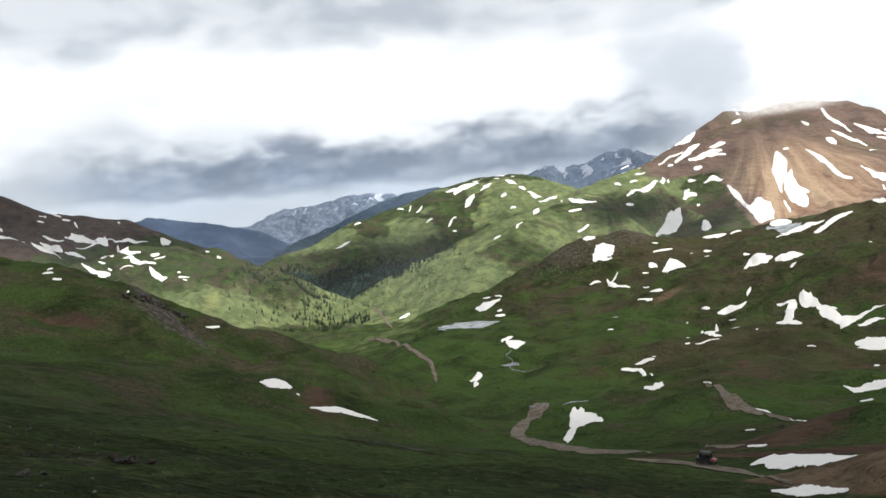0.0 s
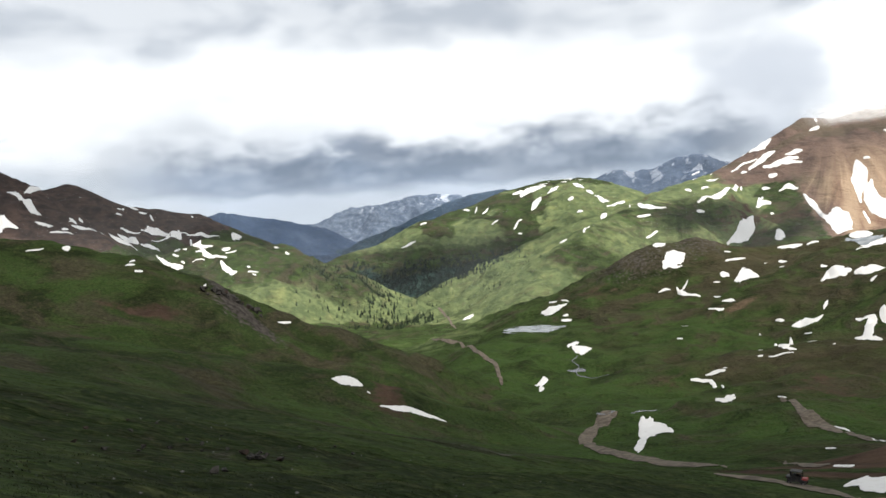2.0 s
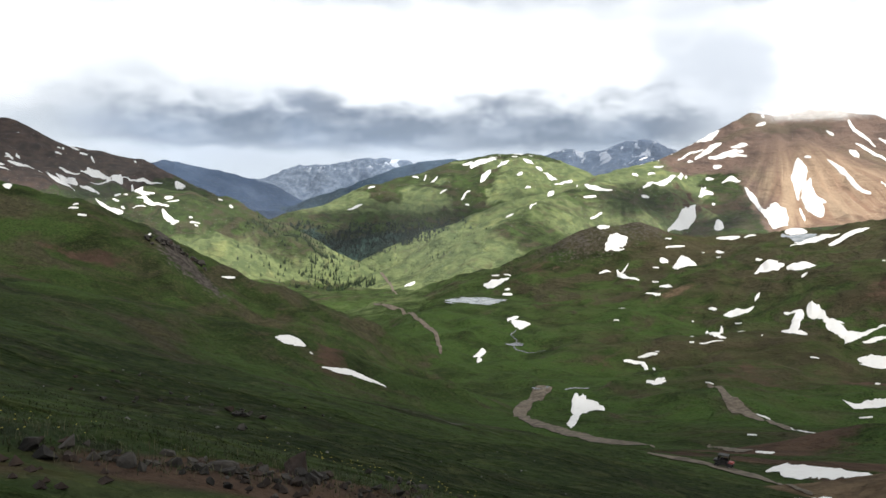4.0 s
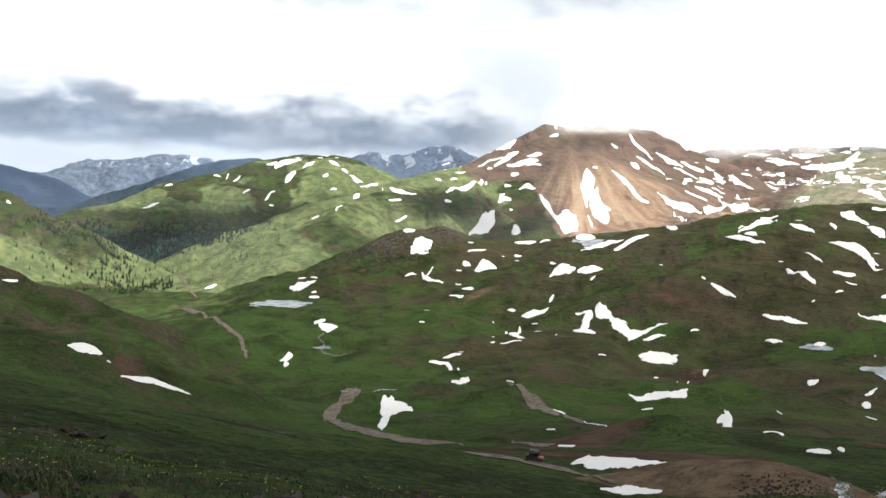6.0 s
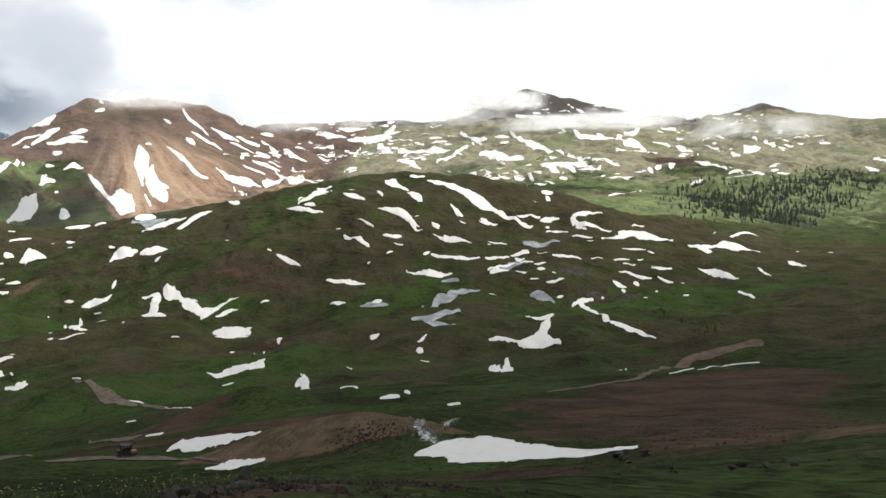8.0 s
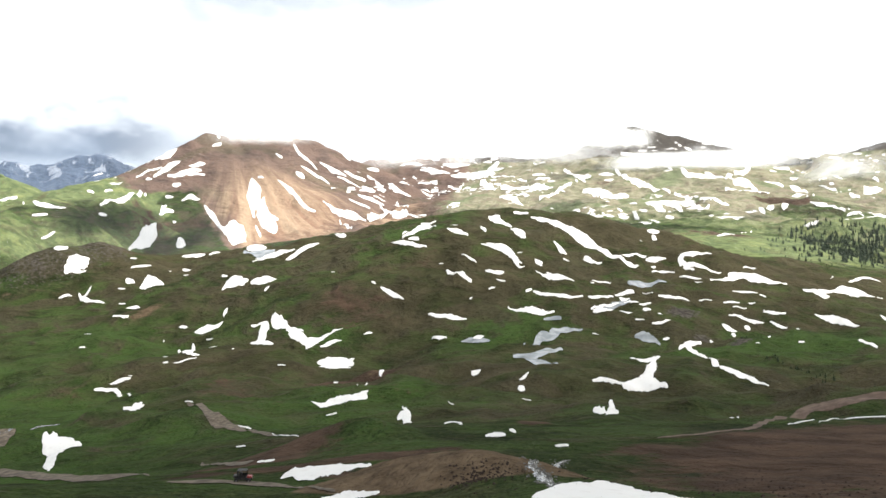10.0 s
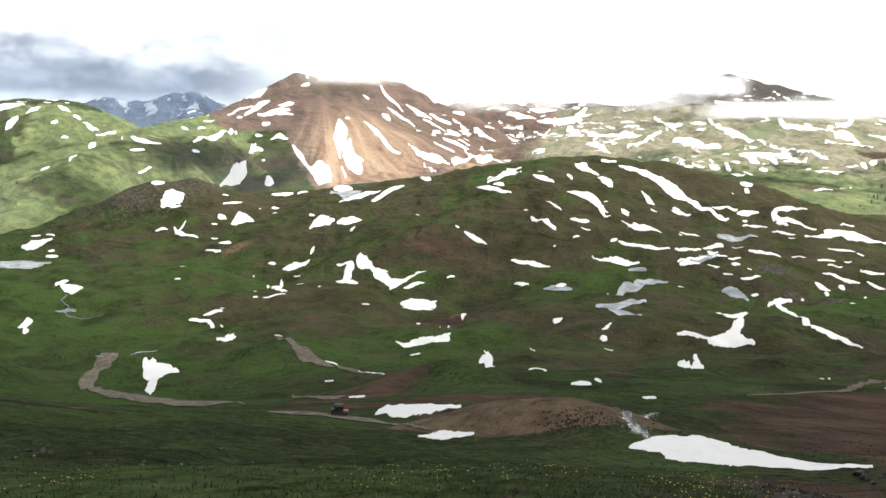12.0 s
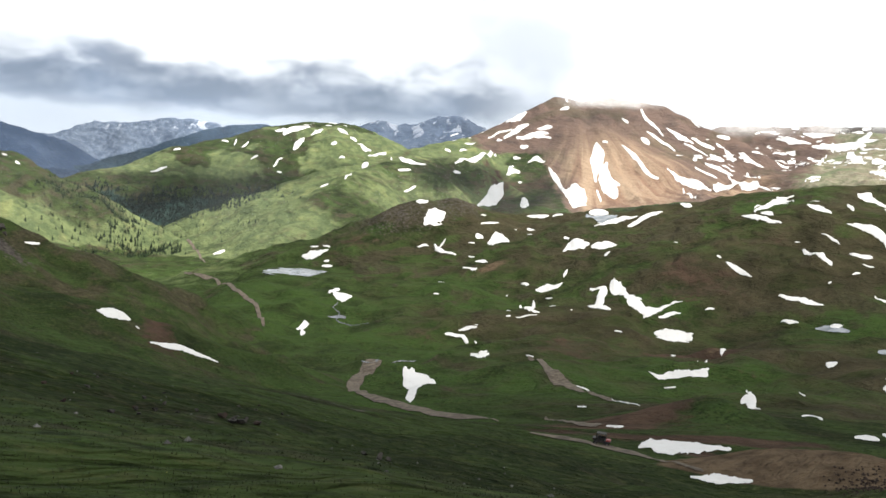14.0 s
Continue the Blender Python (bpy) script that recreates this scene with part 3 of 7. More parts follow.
def spot(x, y, cx, cy, rx, ry=None, turn=0.0):
    """1 at the middle of an oval patch of ground, 0.5 at its rim, fading outwards."""
    ry = ry or rx
    c, s = np.cos(radians(turn)), np.sin(radians(turn))
    u, v = (c * (x - cx) + s * (y - cy)) / rx, (-s * (x - cx) + c * (y - cy)) / ry
    return np.exp(-0.7 * (u * u + v * v))


def covers(x, y, z, share):
    """What grows or lies where: worn earth, rock, scree, woods, grass of the sunlit hills, far ranges, painted haze."""
    far = np.hypot(x, y)
    n1, n2 = fractal(x, y, 140, 4, 0.55, 71), fractal(x, y, 420, 3, 0.5, 83)
    # the rusty face: everything right of its western rib, and the high flank above the green knoll
    rib = step01(x - 0.2 * (y - 2057), 800, 880)
    high = step01(z + 8 * n1, 100, 145) * step01(x, 600, 780)
    red = np.maximum(rib, 0.8 * high) * step01((x - 1330) - 0.95 * (y - 1994), 360, 20) * step01(y, 1700, 1850) * step01(x, 600, 760)
    tan = step01(share["mound"], 0.25, 0.75)
    tan = np.maximum(tan, 0.7 * spot(x, y, 60, 14, 26, 7, -5))
    tan = np.maximum(tan, 0.55 * spot(x, y, 57, 27, 15, 8, 20))
    tan = np.maximum(tan, 0.6 * spot(x, y, 167, 186, 3.5, 4))
    tan = np.maximum(tan, 0.55 * spot(x, y, 260, 424, 16, 8))
    tan = np.maximum(tan, 0.7 * spot(x, y, 217, 721, 9, 30, -60))
    tan = np.maximum(tan, 0.5 * spot(x, y, 129, 838, 7, 14, 20))
    earth = 0 * x
    for cx, cy, rx, ry, turn, k in ((52, 142, 12, 8, 0, 0.8), (44, 111, 9, 6, 0, 0.7), (33, 115, 8, 6, 0, 0.5),
                                    (-6.8, 1.65, 1.3, 0.5, 30, 0.95), (122, 81, 48, 14, 20, 0.85), (145, 68, 40, 12, 15, 0.85), (108, 92, 20, 7, 10, 0.6), (69, 32, 14, 9, 20, 0.8), (76, 46, 16, 7, 30, 0.7), (13, 14, 10, 4, 20, 0.6),
                                    (100, 58, 45, 20, 25, 0.72), (150, 75, 50, 24, 15, 0.66), (60, 34, 22, 9, 30, 0.6), (44, 98, 12, 5, 80, 0.6), (62, 112, 16, 6, 10, 0.9),
                                    (65, 150, 26, 12, 20, 0.55), (257, 426, 24, 14, 10, 0.95), (167, 186, 4, 4.5, 0, 1.1), (110, 850, 34, 60, -30, 0.42),
                                    (330, 600, 50, 80, 0, 0.42), (-40, 318, 8, 26, 10, 0.5), (650, 2200, 160, 120, 0, 0.28), (-9.6, -0.45, 1.5, 0.5, 26, 0.9),
                                    (420, 650, 60, 40, 0, 0.42), (1330, 900, 60, 40, 0, 0.6), (20, 20, 14, 8, 0, 0.4), (2061, 1199, 60, 60, 0, 1.0), (-168, 387, 30, 6, 30, 0.6)):
        earth = np.maximum(earth, k * spot(x, y, cx, cy, rx, ry, turn))
    earth = earth + 0.26 * n1 * step01(far, 150, 500) * (0.35 + 0.65 * step01(x, 0, 200)) + 0.12
    rock = 0.52 * step01(share["shoulder"], 0.5, 0.95) * step01(z, -70, -35) + 0.12 * n1
    rock = np.maximum(rock, 1.0 * spot(x, y, -130, 440, 9, 26, 60))
    rock = np.maximum(rock, 0.62 * spot(x, y, 130, 1480, 30, 22))
    rock = np.maximum(rock, 0.95 * step01(share["plateau"], 0.5, 0.9) * step01(z, 255, 310))
    for cx, cy, rx, ry, k in ((518, 394, 16, 12, 0.85), (494, 359, 12, 8, 0.7), (494, 329, 12, 7, 0.85), (161, 867, 18, 22, 0.6), (-132, 433, 12, 14, 0.8)):
        rock = np.maximum(rock, k * spot(x, y, cx, cy, rx, ry))
    rock = np.maximum(rock, 0.38 * spot(x, y, -21, 46, 10, 7))
    rock = np.maximum(rock, 0.55 * spot(x, y, -4, 96, 11, 3.5, -20))
    scree = step01(share["brown_hill"], 0.3, 0.7) * step01(z + 30 * n1, 60, 120)
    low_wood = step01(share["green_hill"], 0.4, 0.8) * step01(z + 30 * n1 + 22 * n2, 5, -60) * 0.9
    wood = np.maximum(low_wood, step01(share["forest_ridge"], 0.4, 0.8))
    # how much painted haze blue the far ridges take
    haze_blue = np.maximum(step01(share["blue_ridge"], 0.3, 0.7), 0.55 * step01(share["forest_ridge"], 0.4, 0.8))
    haze_blue = np.maximum(haze_blue, 0.95 * step01(share["blue_peaks"], 0.3, 0.7))
    # how much of the sun-brightened grass each hill takes
    lush_sunlit = 0.75 * step01(share["low_spur"] + share["spur"], 0.3, 0.8) * step01(n2, -0.6, 0.5)
    lush_sunlit = np.maximum(lush_sunlit, 0.8 * step01(share["green_hill"], 0.5, 0.9) * step01(n2 + n1, -0.6, 0.5) * step01(z, -20, 60))
    lush_sunlit = np.maximum(lush_sunlit, 0.85 * step01(share["tree_slope"], 0.3, 0.8) * step01(n2, -0.8, 0.4))
    lush_sunlit = np.maximum(lush_sunlit, 0.5 * step01(share["plateau"], 0.3, 0.8) * step01(z, 110, 20) * step01(n2, -0.4, 0.5))
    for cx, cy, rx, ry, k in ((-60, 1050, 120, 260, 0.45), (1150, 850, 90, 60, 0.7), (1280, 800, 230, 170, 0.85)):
        lush_sunlit = np.maximum(lush_sunlit, k * spot(x, y, cx, cy, rx, ry))
    far_hazy_stone = np.maximum(step01(share["far_range"], 0.3, 0.7), 0.5 * step01(share["blue_peaks"], 0.3, 0.7))
    pale = step01(share["plateau"], 0.3, 0.8) * (0.35 + 0.55 * step01(z + 25 * n1, 20, 110))
    meadow = 0.2 * step01(far, 240, 90)
    for cx, cy, rx, ry, turn in ((75, 470, 55, 60, 0), (110, 300, 35, 50, 20), (60, 350, 25, 40, 0), (20, 620, 50, 110, 10), (290, 545, 26, 32, 0), (-60, 1050, 110, 240, 0),
                                 (190, 330, 40, 40, 0), (380, 450, 60, 30, 30), (180, 640, 50, 60, 0), (520, 300, 120, 50, -20), (30, 240, 30, 50, 0), (480, 700, 60, 50, 0)):
        meadow = np.maximum(meadow, 1.1 * spot(x, y, cx, cy, rx, ry, turn))
    meadow = np.clip(meadow + 0.35 * n1 * step01(far, 200, 400), 0, 1)
    scrub = 0.06 * step01(far, 700, 300)
    for cx, cy, rx, ry, turn, k in ((-25, 48, 26, 16, 10, 0.62), (-46, 36, 24, 12, 0, 0.5), (-8, 95, 14, 5, -20, 0.9), (10, 24, 30, 7, -25, 0.32), (-60, 120, 40, 30, 0, 0.28), (-130, 440, 14, 30, 60, 0.6), (60, 250, 40, 20, 0, 0.3)):
        scrub = np.maximum(scrub, 0.85 * k * spot(x, y, cx, cy, rx, ry, turn))
    heath = np.clip(0.84 * step01(np.arctan2(x + 9, y + 4), -0.03, 0.36) * step01(far, 150, 400) * step01(far, 1300, 900) + (0.45 * n1 + 0.2 * n2) * (0.3 + 0.7 * step01(x, -60, 160)), -0.6, 1)
    ochre = spot(x, y, 1075, 2170, 190, 320, -20)
    ochre = np.maximum(ochre, 0.75 * spot(x, y, 1330, 2020, 240, 110, 40))
    return dict(red=red, earth=earth, rock=rock, scree=scree, wood=wood, lush_sunlit=lush_sunlit, far=far_hazy_stone, tan=tan, haze_blue=haze_blue, meadow=meadow, pale=pale, ochre=ochre, heath=heath, scrub=scrub, rise=z,
                fan=np.arctan2(x - 1150, y - 2720), fall=np.hypot(x - 1150, y - 2720))


def build_ground():
    x, y, z, share = GRID
    na, nr = x.shape
    idx = np.arange(na * nr).reshape(na, nr)
    nxt = np.roll(idx, -1, axis=0)
    quads = np.stack([nxt[:, :-1], nxt[:, 1:], idx[:, 1:], idx[:, :-1]], -1)
    verts = np.stack([x, y, z], -1).reshape(-1, 3)
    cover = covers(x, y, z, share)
    # each height is a thing of its own, cut from the one sheet along the foot of its flanks
    heights = {
        "mountain": [(("red_peak",), "rust-red scree mountain streaked with snow under low cloud", "mountain"),
                     (("far_range",), "distant blue-grey rocky range with snow gullies", "mountain"),
                     (("blue_peaks",), "distant dark blue peaks with snow gullies", "mountain"),
                     (("blue_ridge", "forest_ridge"), "dark blue wooded ridges far down the valley", "mountain"),
                     (("plateau",), "broad snow-flecked green and grey mountain plateau in cloud", "mountain")],
        "hill": [(("green_hill",), "rounded green hill with woods on its lower slopes", "hill"),
                 (("spur", "low_spur"), "bright green grassy spur falling to the valley", "hill"),
                 (("brown_hill",), "purple-brown scree hill with snow patches", "hill"),
                 (("tree_slope",), "green hillside dotted with dark conifers", "hill"),
                 (("dome_west", "dome_east", "shoulder"), "dark green domed hill with many snow patches", "hill")],
    }
    names = ["floor", *RIDGES]
    owner = np.argmax(np.array([share[n] for n in names]), axis=0)
    group = np.zeros(owner.shape, int)
    kinds = [("ground", "", "")]
    for kind, rows in heights.items():
        for members, label, category in rows:
            for n in members:
                group[owner == names.index(n)] = len(kinds)
            kinds.append((kind, label, category))
    of_face = group[:, :-1]
    for g, (kind, label, category) in enumerate(kinds):
        faces = quads[of_face == g]
        used, inverse = np.unique(faces, return_inverse=True)
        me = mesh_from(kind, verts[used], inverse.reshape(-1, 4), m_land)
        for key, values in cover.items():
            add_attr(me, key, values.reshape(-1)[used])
        ob = new(kind, me)
        if g:
            tagged(ob, label, category)
        else:
            tagged(ob, "green alpine valley floor and grassy slopes with worn earth", "ground", kind="structure")


build_ground()


# ---- ribbons laid over the ground: snow, roads, water ----
def resample(chain, per):
    pts = np.array(chain, float)
    out = []
    for i in range(len(pts) - 1):
        p0, p1, p2, p3 = pts[max(i - 1, 0)], pts[i], pts[i + 1], pts[min(i + 2, len(pts) - 1)]
        for k in range(per):
            t = k / per
            out.append(0.5 * (2 * p1 + (p2 - p0) * t + (2 * p0 - 5 * p1 + 4 * p2 - p3) * t * t + (3 * p1 - p0 - 3 * p2 + p3) * t ** 3))
    out.append(pts[-1])
    return np.array(out)


def ribbon(chain, lift, across=9, per=7, ragged=0.35, caps=True, level=None, seed=0):
    """Vertices and faces of a strip of changing width that follows the ground."""
    line = resample(chain, per)
    w = np.maximum(line[:, 2], 0.15)
    tangent = np.gradient(line[:, :2], axis=0)
    tangent /= np.linalg.norm(tangent, axis=1)[:, None] + 1e-9
    if caps:
        head = [line[0, :2] - tangent[0] * w[0] * k for k in (0.95, 0.75, 0.4)]
        foot = [line[-1, :2] + tangent[-1] * w[-1] * k for k in (0.4, 0.75, 0.95)]
        xy = np.concatenate([head, line[:, :2], foot])
        w = np.concatenate([w[0] * np.array([0.25, 0.65, 0.9]), w, w[-1] * np.array([0.9, 0.65, 0.25])])
        tangent = np.concatenate([[tangent[0]] * 3, tangent, [tangent[-1]] * 3])
    else:
        xy = line[:, :2]
    normal = np.stack([-tangent[:, 1], tangent[:, 0]], 1)
    wave = max(1.0, 1.1 * float(w.mean()))
    left = w * (1 + ragged * fractal(xy[:, 0], xy[:, 1], wave, 3, 0.6, 40 + seed))
    right = w * (1 + ragged * fractal(xy[:, 0], xy[:, 1], wave, 3, 0.6, 90 + seed))
    u = np.linspace(-1, 1, across)
    reach = np.where(u[None, :] < 0, left[:, None], right[:, None]) * u[None, :]
    p = xy[:, None, :] + normal[:, None, :] * reach[..., None]
    if level is None:
        z = ground_z(p[..., 0], p[..., 1]) + lift * (1 - np.abs(u)[None, :] ** 3) * np.ones(len(xy))[:, None] - 0.10 * lift
    else:
        z = np.full(p.shape[:2], level)
    verts = np.concatenate([p, z[..., None]], -1).reshape(-1, 3)
    n = len(xy)
    idx = np.arange(n * across).reshape(n, across)
    faces = np.stack([idx[:-1, :-1], idx[:-1, 1:], idx[1:, 1:], idx[1:, :-1]], -1).reshape(-1, 4)
    return verts, faces[:, ::-1]


def soft_stroke(chain, end):
    """A smooth stroke whose width runs out towards both ends."""
    line = resample(chain, 4)
    run = np.concatenate([[0], np.cumsum(np.hypot(*np.diff(line[:, :2], axis=0).T))])
    run = run / run[-1]
    least = min(p[2] for p in chain)
    w = np.maximum(line[:, 2], 0.6 * least) * (end + (1 - end) * np.clip(np.minimum(run, 1 - run) / 0.30, 0, 1) ** 0.7)
    return [(px, py, k) for (px, py, _), k in zip(line, w)]


def melt_field(a, b, chains, wave, seed, rough=1.0):
    """Under 1 inside a snow patch: nearness to its strokes, eaten into by thaw."""
    best = np.full(a.shape, 9.0)
    shift = 0.085 * rough * wave
    a, b = a + shift * fractal(a, b, wave, 3, 0.55, seed + 1), b + shift * fractal(a, b, wave, 3, 0.55, seed + 7)
    for chain in chains:
        for (ax, ay, aw), (bx, by, bw) in zip(chain[:-1], chain[1:]):
            ux, uy = bx - ax, by - ay
            l2 = ux * ux + uy * uy + 1e-6
            k = np.clip(((a - ax) * ux + (b - ay) * uy) / l2, 0, 1)
            best = np.minimum(best, np.hypot(a - ax - k * ux, b - ay - k * uy) / (aw + (bw - aw) * k))
    return best + 0.15 * rough * fractal(a, b, 0.5 * wave, 4, 0.68, seed)


SNOW_COUNT = 0


def pieces_of(keep):
    """The connected pieces of a mask, largest first, without specks."""
    left = {(int(i), int(j)) for i, j in np.argwhere(keep)}
    found = []
    while left:
        seed = left.pop()
        stack, piece = [seed], [seed]
        while stack:
            i, j = stack.pop()
            for n in ((i + 1, j), (i - 1, j), (i, j + 1), (i, j - 1)):
                if n in left:
                    left.remove(n)
                    stack.append(n)
                    piece.append(n)
        found.append(piece)
    found.sort(key=len, reverse=True)
    out = []
    for piece in found:
        if len(piece) < 4 or len(piece) < 0.06 * len(found[0]):
            continue
        mask = np.zeros(keep.shape, bool)
        mask[tuple(np.array(piece).T)] = True
        out.append(mask)
    return out


def melt_mesh(name, bearing, draw, chains, material, end, thick, lift, rough=1.0):
    """A thin ragged sheet on the ground: strokes of (x, y, half-width), drawn out along the bearing."""
    global SNOW_COUNT
    SNOW_COUNT += 1
    c, s = math.cos(radians(bearing)), math.sin(radians(bearing))
    chains = [[(c * px - s * py, (s * px + c * py) / draw, w) for px, py, w in chain] for chain in chains]
    chains = [soft_stroke(chain, end) for chain in chains]
    pts = np.array([p for chain in chains for p in chain])
    pad = float(pts[:, 2].max()) * 1.4
    x0, y0 = pts[:, 0].min() - pad, pts[:, 1].min() - pad
    wx, wy = np.ptp(pts[:, 0]) + 2 * pad, np.ptp(pts[:, 1]) + 2 * pad
    cell = max(min(max(wx, wy) / 60, float(pts[:, 2].mean()) / 4.5), math.sqrt(wx * wy / 24000), 0.05)
    nx, ny = int(wx / cell) + 2, int(wy / cell) + 2
    x, y = np.meshgrid(x0 + cell * np.arange(nx), y0 + cell * np.arange(ny), indexing="ij")
    wave = max(0.5, 2.2 * float(pts[:, 2].mean()))
    f = melt_field(x, y, chains, wave, SNOW_COUNT * 3, rough)
    idx = np.arange(nx * ny).reshape(nx, ny)
    quads = np.stack([idx[:-1, :-1], idx[1:, :-1], idx[1:, 1:], idx[:-1, 1:]], -1)
    inner = f < 1.0
    keep = (inner[:-1, :-1].astype(int) + inner[1:, :-1] + inner[1:, 1:] + inner[:-1, 1:]) >= 2
    pieces = pieces_of(keep)
    gx, gy = np.gradient(f, cell)
    g2 = np.maximum(gx * gx + gy * gy, 0.02 / cell ** 2)
    out = np.clip(f - 1, 0, None) / g2
    px, py = x - np.clip(out * gx, -cell, cell), y - np.clip(out * gy, -cell, cell)
    px, py = c * px + s * py * draw, -s * px + c * py * draw
    z = ground_z(px, py) + thick * np.clip(1.15 - f, 0, 0.6) / 0.6 + lift
    verts, made = np.stack([px, py, z], -1).reshape(-1, 3), []
    for mask in pieces:
        used, inverse = np.unique(quads[mask], return_inverse=True)
        made.append(mesh_from(name, verts[used], inverse.reshape(-1, 4), material))
    return made


def snow(bearing, draw, *chains, end=None):
    """One old snow patch."""
    far = float(np.hypot(chains[0][0][0], chains[0][0][1]))
    if end is None:
        end = 0.2 if len(chains) == 1 else 0.5
    made = melt_mesh("snow_patch", bearing, draw, chains, m_snow, end, 0.10 + 0.0004 * far, 0.05 + 0.00012 * far)
    all_ = np.array([p[:2] for chain in chains for p in chain])
    size = max(np.ptp(all_[:, 0]), np.ptp(all_[:, 1]))
    where = "high mountain scree" if far > 1500 else "a dark grassy slope" if far > 250 else "the brown valley ground"
    shape = "branching" if len(chains) > 1 else "small" if size < 14 else "long narrow" if len(chains[0]) > 3 else "melting"
    for me in made:
        tagged(new("snow_patch", me), f"{shape} patch of old white snow on {where}", "snow", "snow patches")


def drift(bearing, draw, *chains):
    snow(bearing, draw, *chains, end=0.7 if len(chains) > 1 else 0.6)


def ground_patch(name, label, category, kind, material, bearing, draw, *chains):
    """Gravel, water or worn ground lying flush on the land."""
    far = float(np.hypot(chains[0][0][0], chains[0][0][1]))
    for me in melt_mesh(name, bearing, draw, chains, material, 0.8, 0.03, 0.06 + 0.0004 * far, 0.45):
        tagged(new(name, me), label, category, kind=kind)


def pond(label, row):
    cx, cy, rx, ry, turn, level = row
    a = np.linspace(0, 2 * np.pi, 48, endpoint=False)
    c, s = np.cos(radians(turn)), np.sin(radians(turn))
    u, w = 1.22 * rx * np.cos(a), 1.22 * ry * np.sin(a)
    rim = np.stack([cx + c * u + s * w, cy - s * u + c * w, np.full(48, level - 0.15)], 1)
    verts = np.concatenate([[[cx, cy, level - 0.15]], rim])
    faces = np.array([[0, 1 + i, 1 + (i + 1) % 48] for i in range(48)])
    return tagged(new("water", mesh_from("water", verts, faces, m_water)), label, "pond", kind="structure")

# ---- roads, ponds, stream ----
ground_patch("road", "curving gravel road on the green valley floor", "road", "structure", m_road, 12, 6.6, [(54.6, 385.4, 1.26), (47.0, 374.9, 2.89), (38.4, 349.2, 2.93), (33.8, 328.9, 2.30), (30.7, 276.9, 1.09), (35.4, 260.7, 0.86), (41.6, 246.9, 0.98), (47.0, 233.2, 0.94), (54.0, 221.9, 0.75), (52.7, 203.2, 0.42)])
ground_patch("road", "gravel road bending behind the grassy hummocks", "road", "structure", m_road, 24, 6.1, [(128, 381, 0.5), (125.0, 358.6, 0.99), (117.3, 325.6, 1.36), (117.5, 313.7, 1.32), (117.0, 295.4, 0.84), (109.2, 258.3, 0.74), (108.1, 238.7, 0.70)])
ground_patch("road", "pale gravel track winding down the valley floor", "road", "structure", m_road, -1, 4.6, [(-60, 944, 1.2), (-41, 880, 1.7), (-26, 840, 1.6), (-10, 674, 1.7), (1, 626, 1.6), (5, 593, 1.5), (6, 531, 1.4), (6, 520, 0.7)])
ground_patch("road", "pale gravel track in the mouth of the far valley", "road", "structure", m_road, -2, 3.5, [(-99, 1882, 1.8), (-83, 1842, 2.4), (-67, 1714, 2.2), (-54, 1590, 1.5)])
ground_patch("road", "reddish earth road crossing the brown slope", "road", "structure", m_dirt_road, 57, 3.5, [(104.1, 102.3, 0.15), (122.7, 105.4, 0.22), (129.9, 104.0, 0.34), (139.6, 102.6, 0.48), (149.1, 103.5, 0.62), (169.1, 110.7, 1.04), (249.8, 153.2, 1.89), (299.9, 173.5, 2.23), (305.6, 167.3, 1.99), (309.3, 158.0, 1.74), (319.7, 150.4, 1.41)])
ground_patch("road", "gravel track where the buggy stands", "road", "structure", m_road, 22, 6.1, [(24.8, 106.6, 0.15), (28.0, 103.7, 0.22), (31.2, 100.9, 0.29), (33.3, 97.9, 0.36), (34.9, 92.0, 0.28), (31.9, 77.7, 0.18), (31.9, 74.5, 0.12)])
ground_patch("road", "flat grey gravel turnout beside the track", "road", "structure", m_road, 21, 9.0, [(68.8, 209.0, 0.59), (52.5, 150.9, 0.81), (54.8, 146.8, 0.42)])
ground_patch("water", "half-frozen grey pond among grassy hummocks", "pond", "structure", m_water, 45, 2.0, [(422, 445, 1.3), (428, 445, 1.7), (431, 438, 1.3)])
ground_patch("water", "half-frozen grey pond among grassy hummocks", "pond", "structure", m_water, 45, 2.5, [(346, 385, 0.7), (388, 416, 2.4), (399, 414, 2.8), (407, 416, 1.6)], [(404, 420, 2.0), (415, 417, 2.4), (423, 409, 1.2)])
ground_patch("water", "half-frozen grey pond among grassy hummocks", "pond", "structure", m_water, 44, 5.6, [(328, 375, 0.7), (331, 364, 1.7), (344, 366, 1.7), (371, 378, 1.8)], [(324, 359, 1.3), (321, 346, 1.6), (315, 325, 0.6)])
ground_patch("water", "half-frozen grey pond among grassy hummocks", "pond", "structure", m_water, 51, 2.0, [(543, 467, 2.5), (553, 462, 3.0), (568, 460, 2.0), (571, 451, 1.0)])
ground_patch("water", "half-frozen grey pond among grassy hummocks", "pond", "structure", m_water, 51, 3.5, [(457, 389, 0.8), (458, 382, 2.1), (458, 373, 2.0), (450, 362, 0.8)])
ground_patch("water", "half-frozen grey pond among grassy hummocks", "pond", "structure", m_water, 39, 3.6, [(356, 461, 0.8), (361, 456, 2.0), (362, 439, 1.2)])
ground_patch("water", "grey meltwater pool between thin snow stripes", "pond", "structure", m_water, 49, 2.5, [(470, 437, 1.8), (500, 447, 2.3), (512, 441, 1.9)])
ground_patch("water", "dark meltwater pond beside snow on the domed hill", "pond", "structure", m_water, 25, 8.6, [(369, 860, 1.9), (369, 821, 2.4), (387, 824, 1.9)])
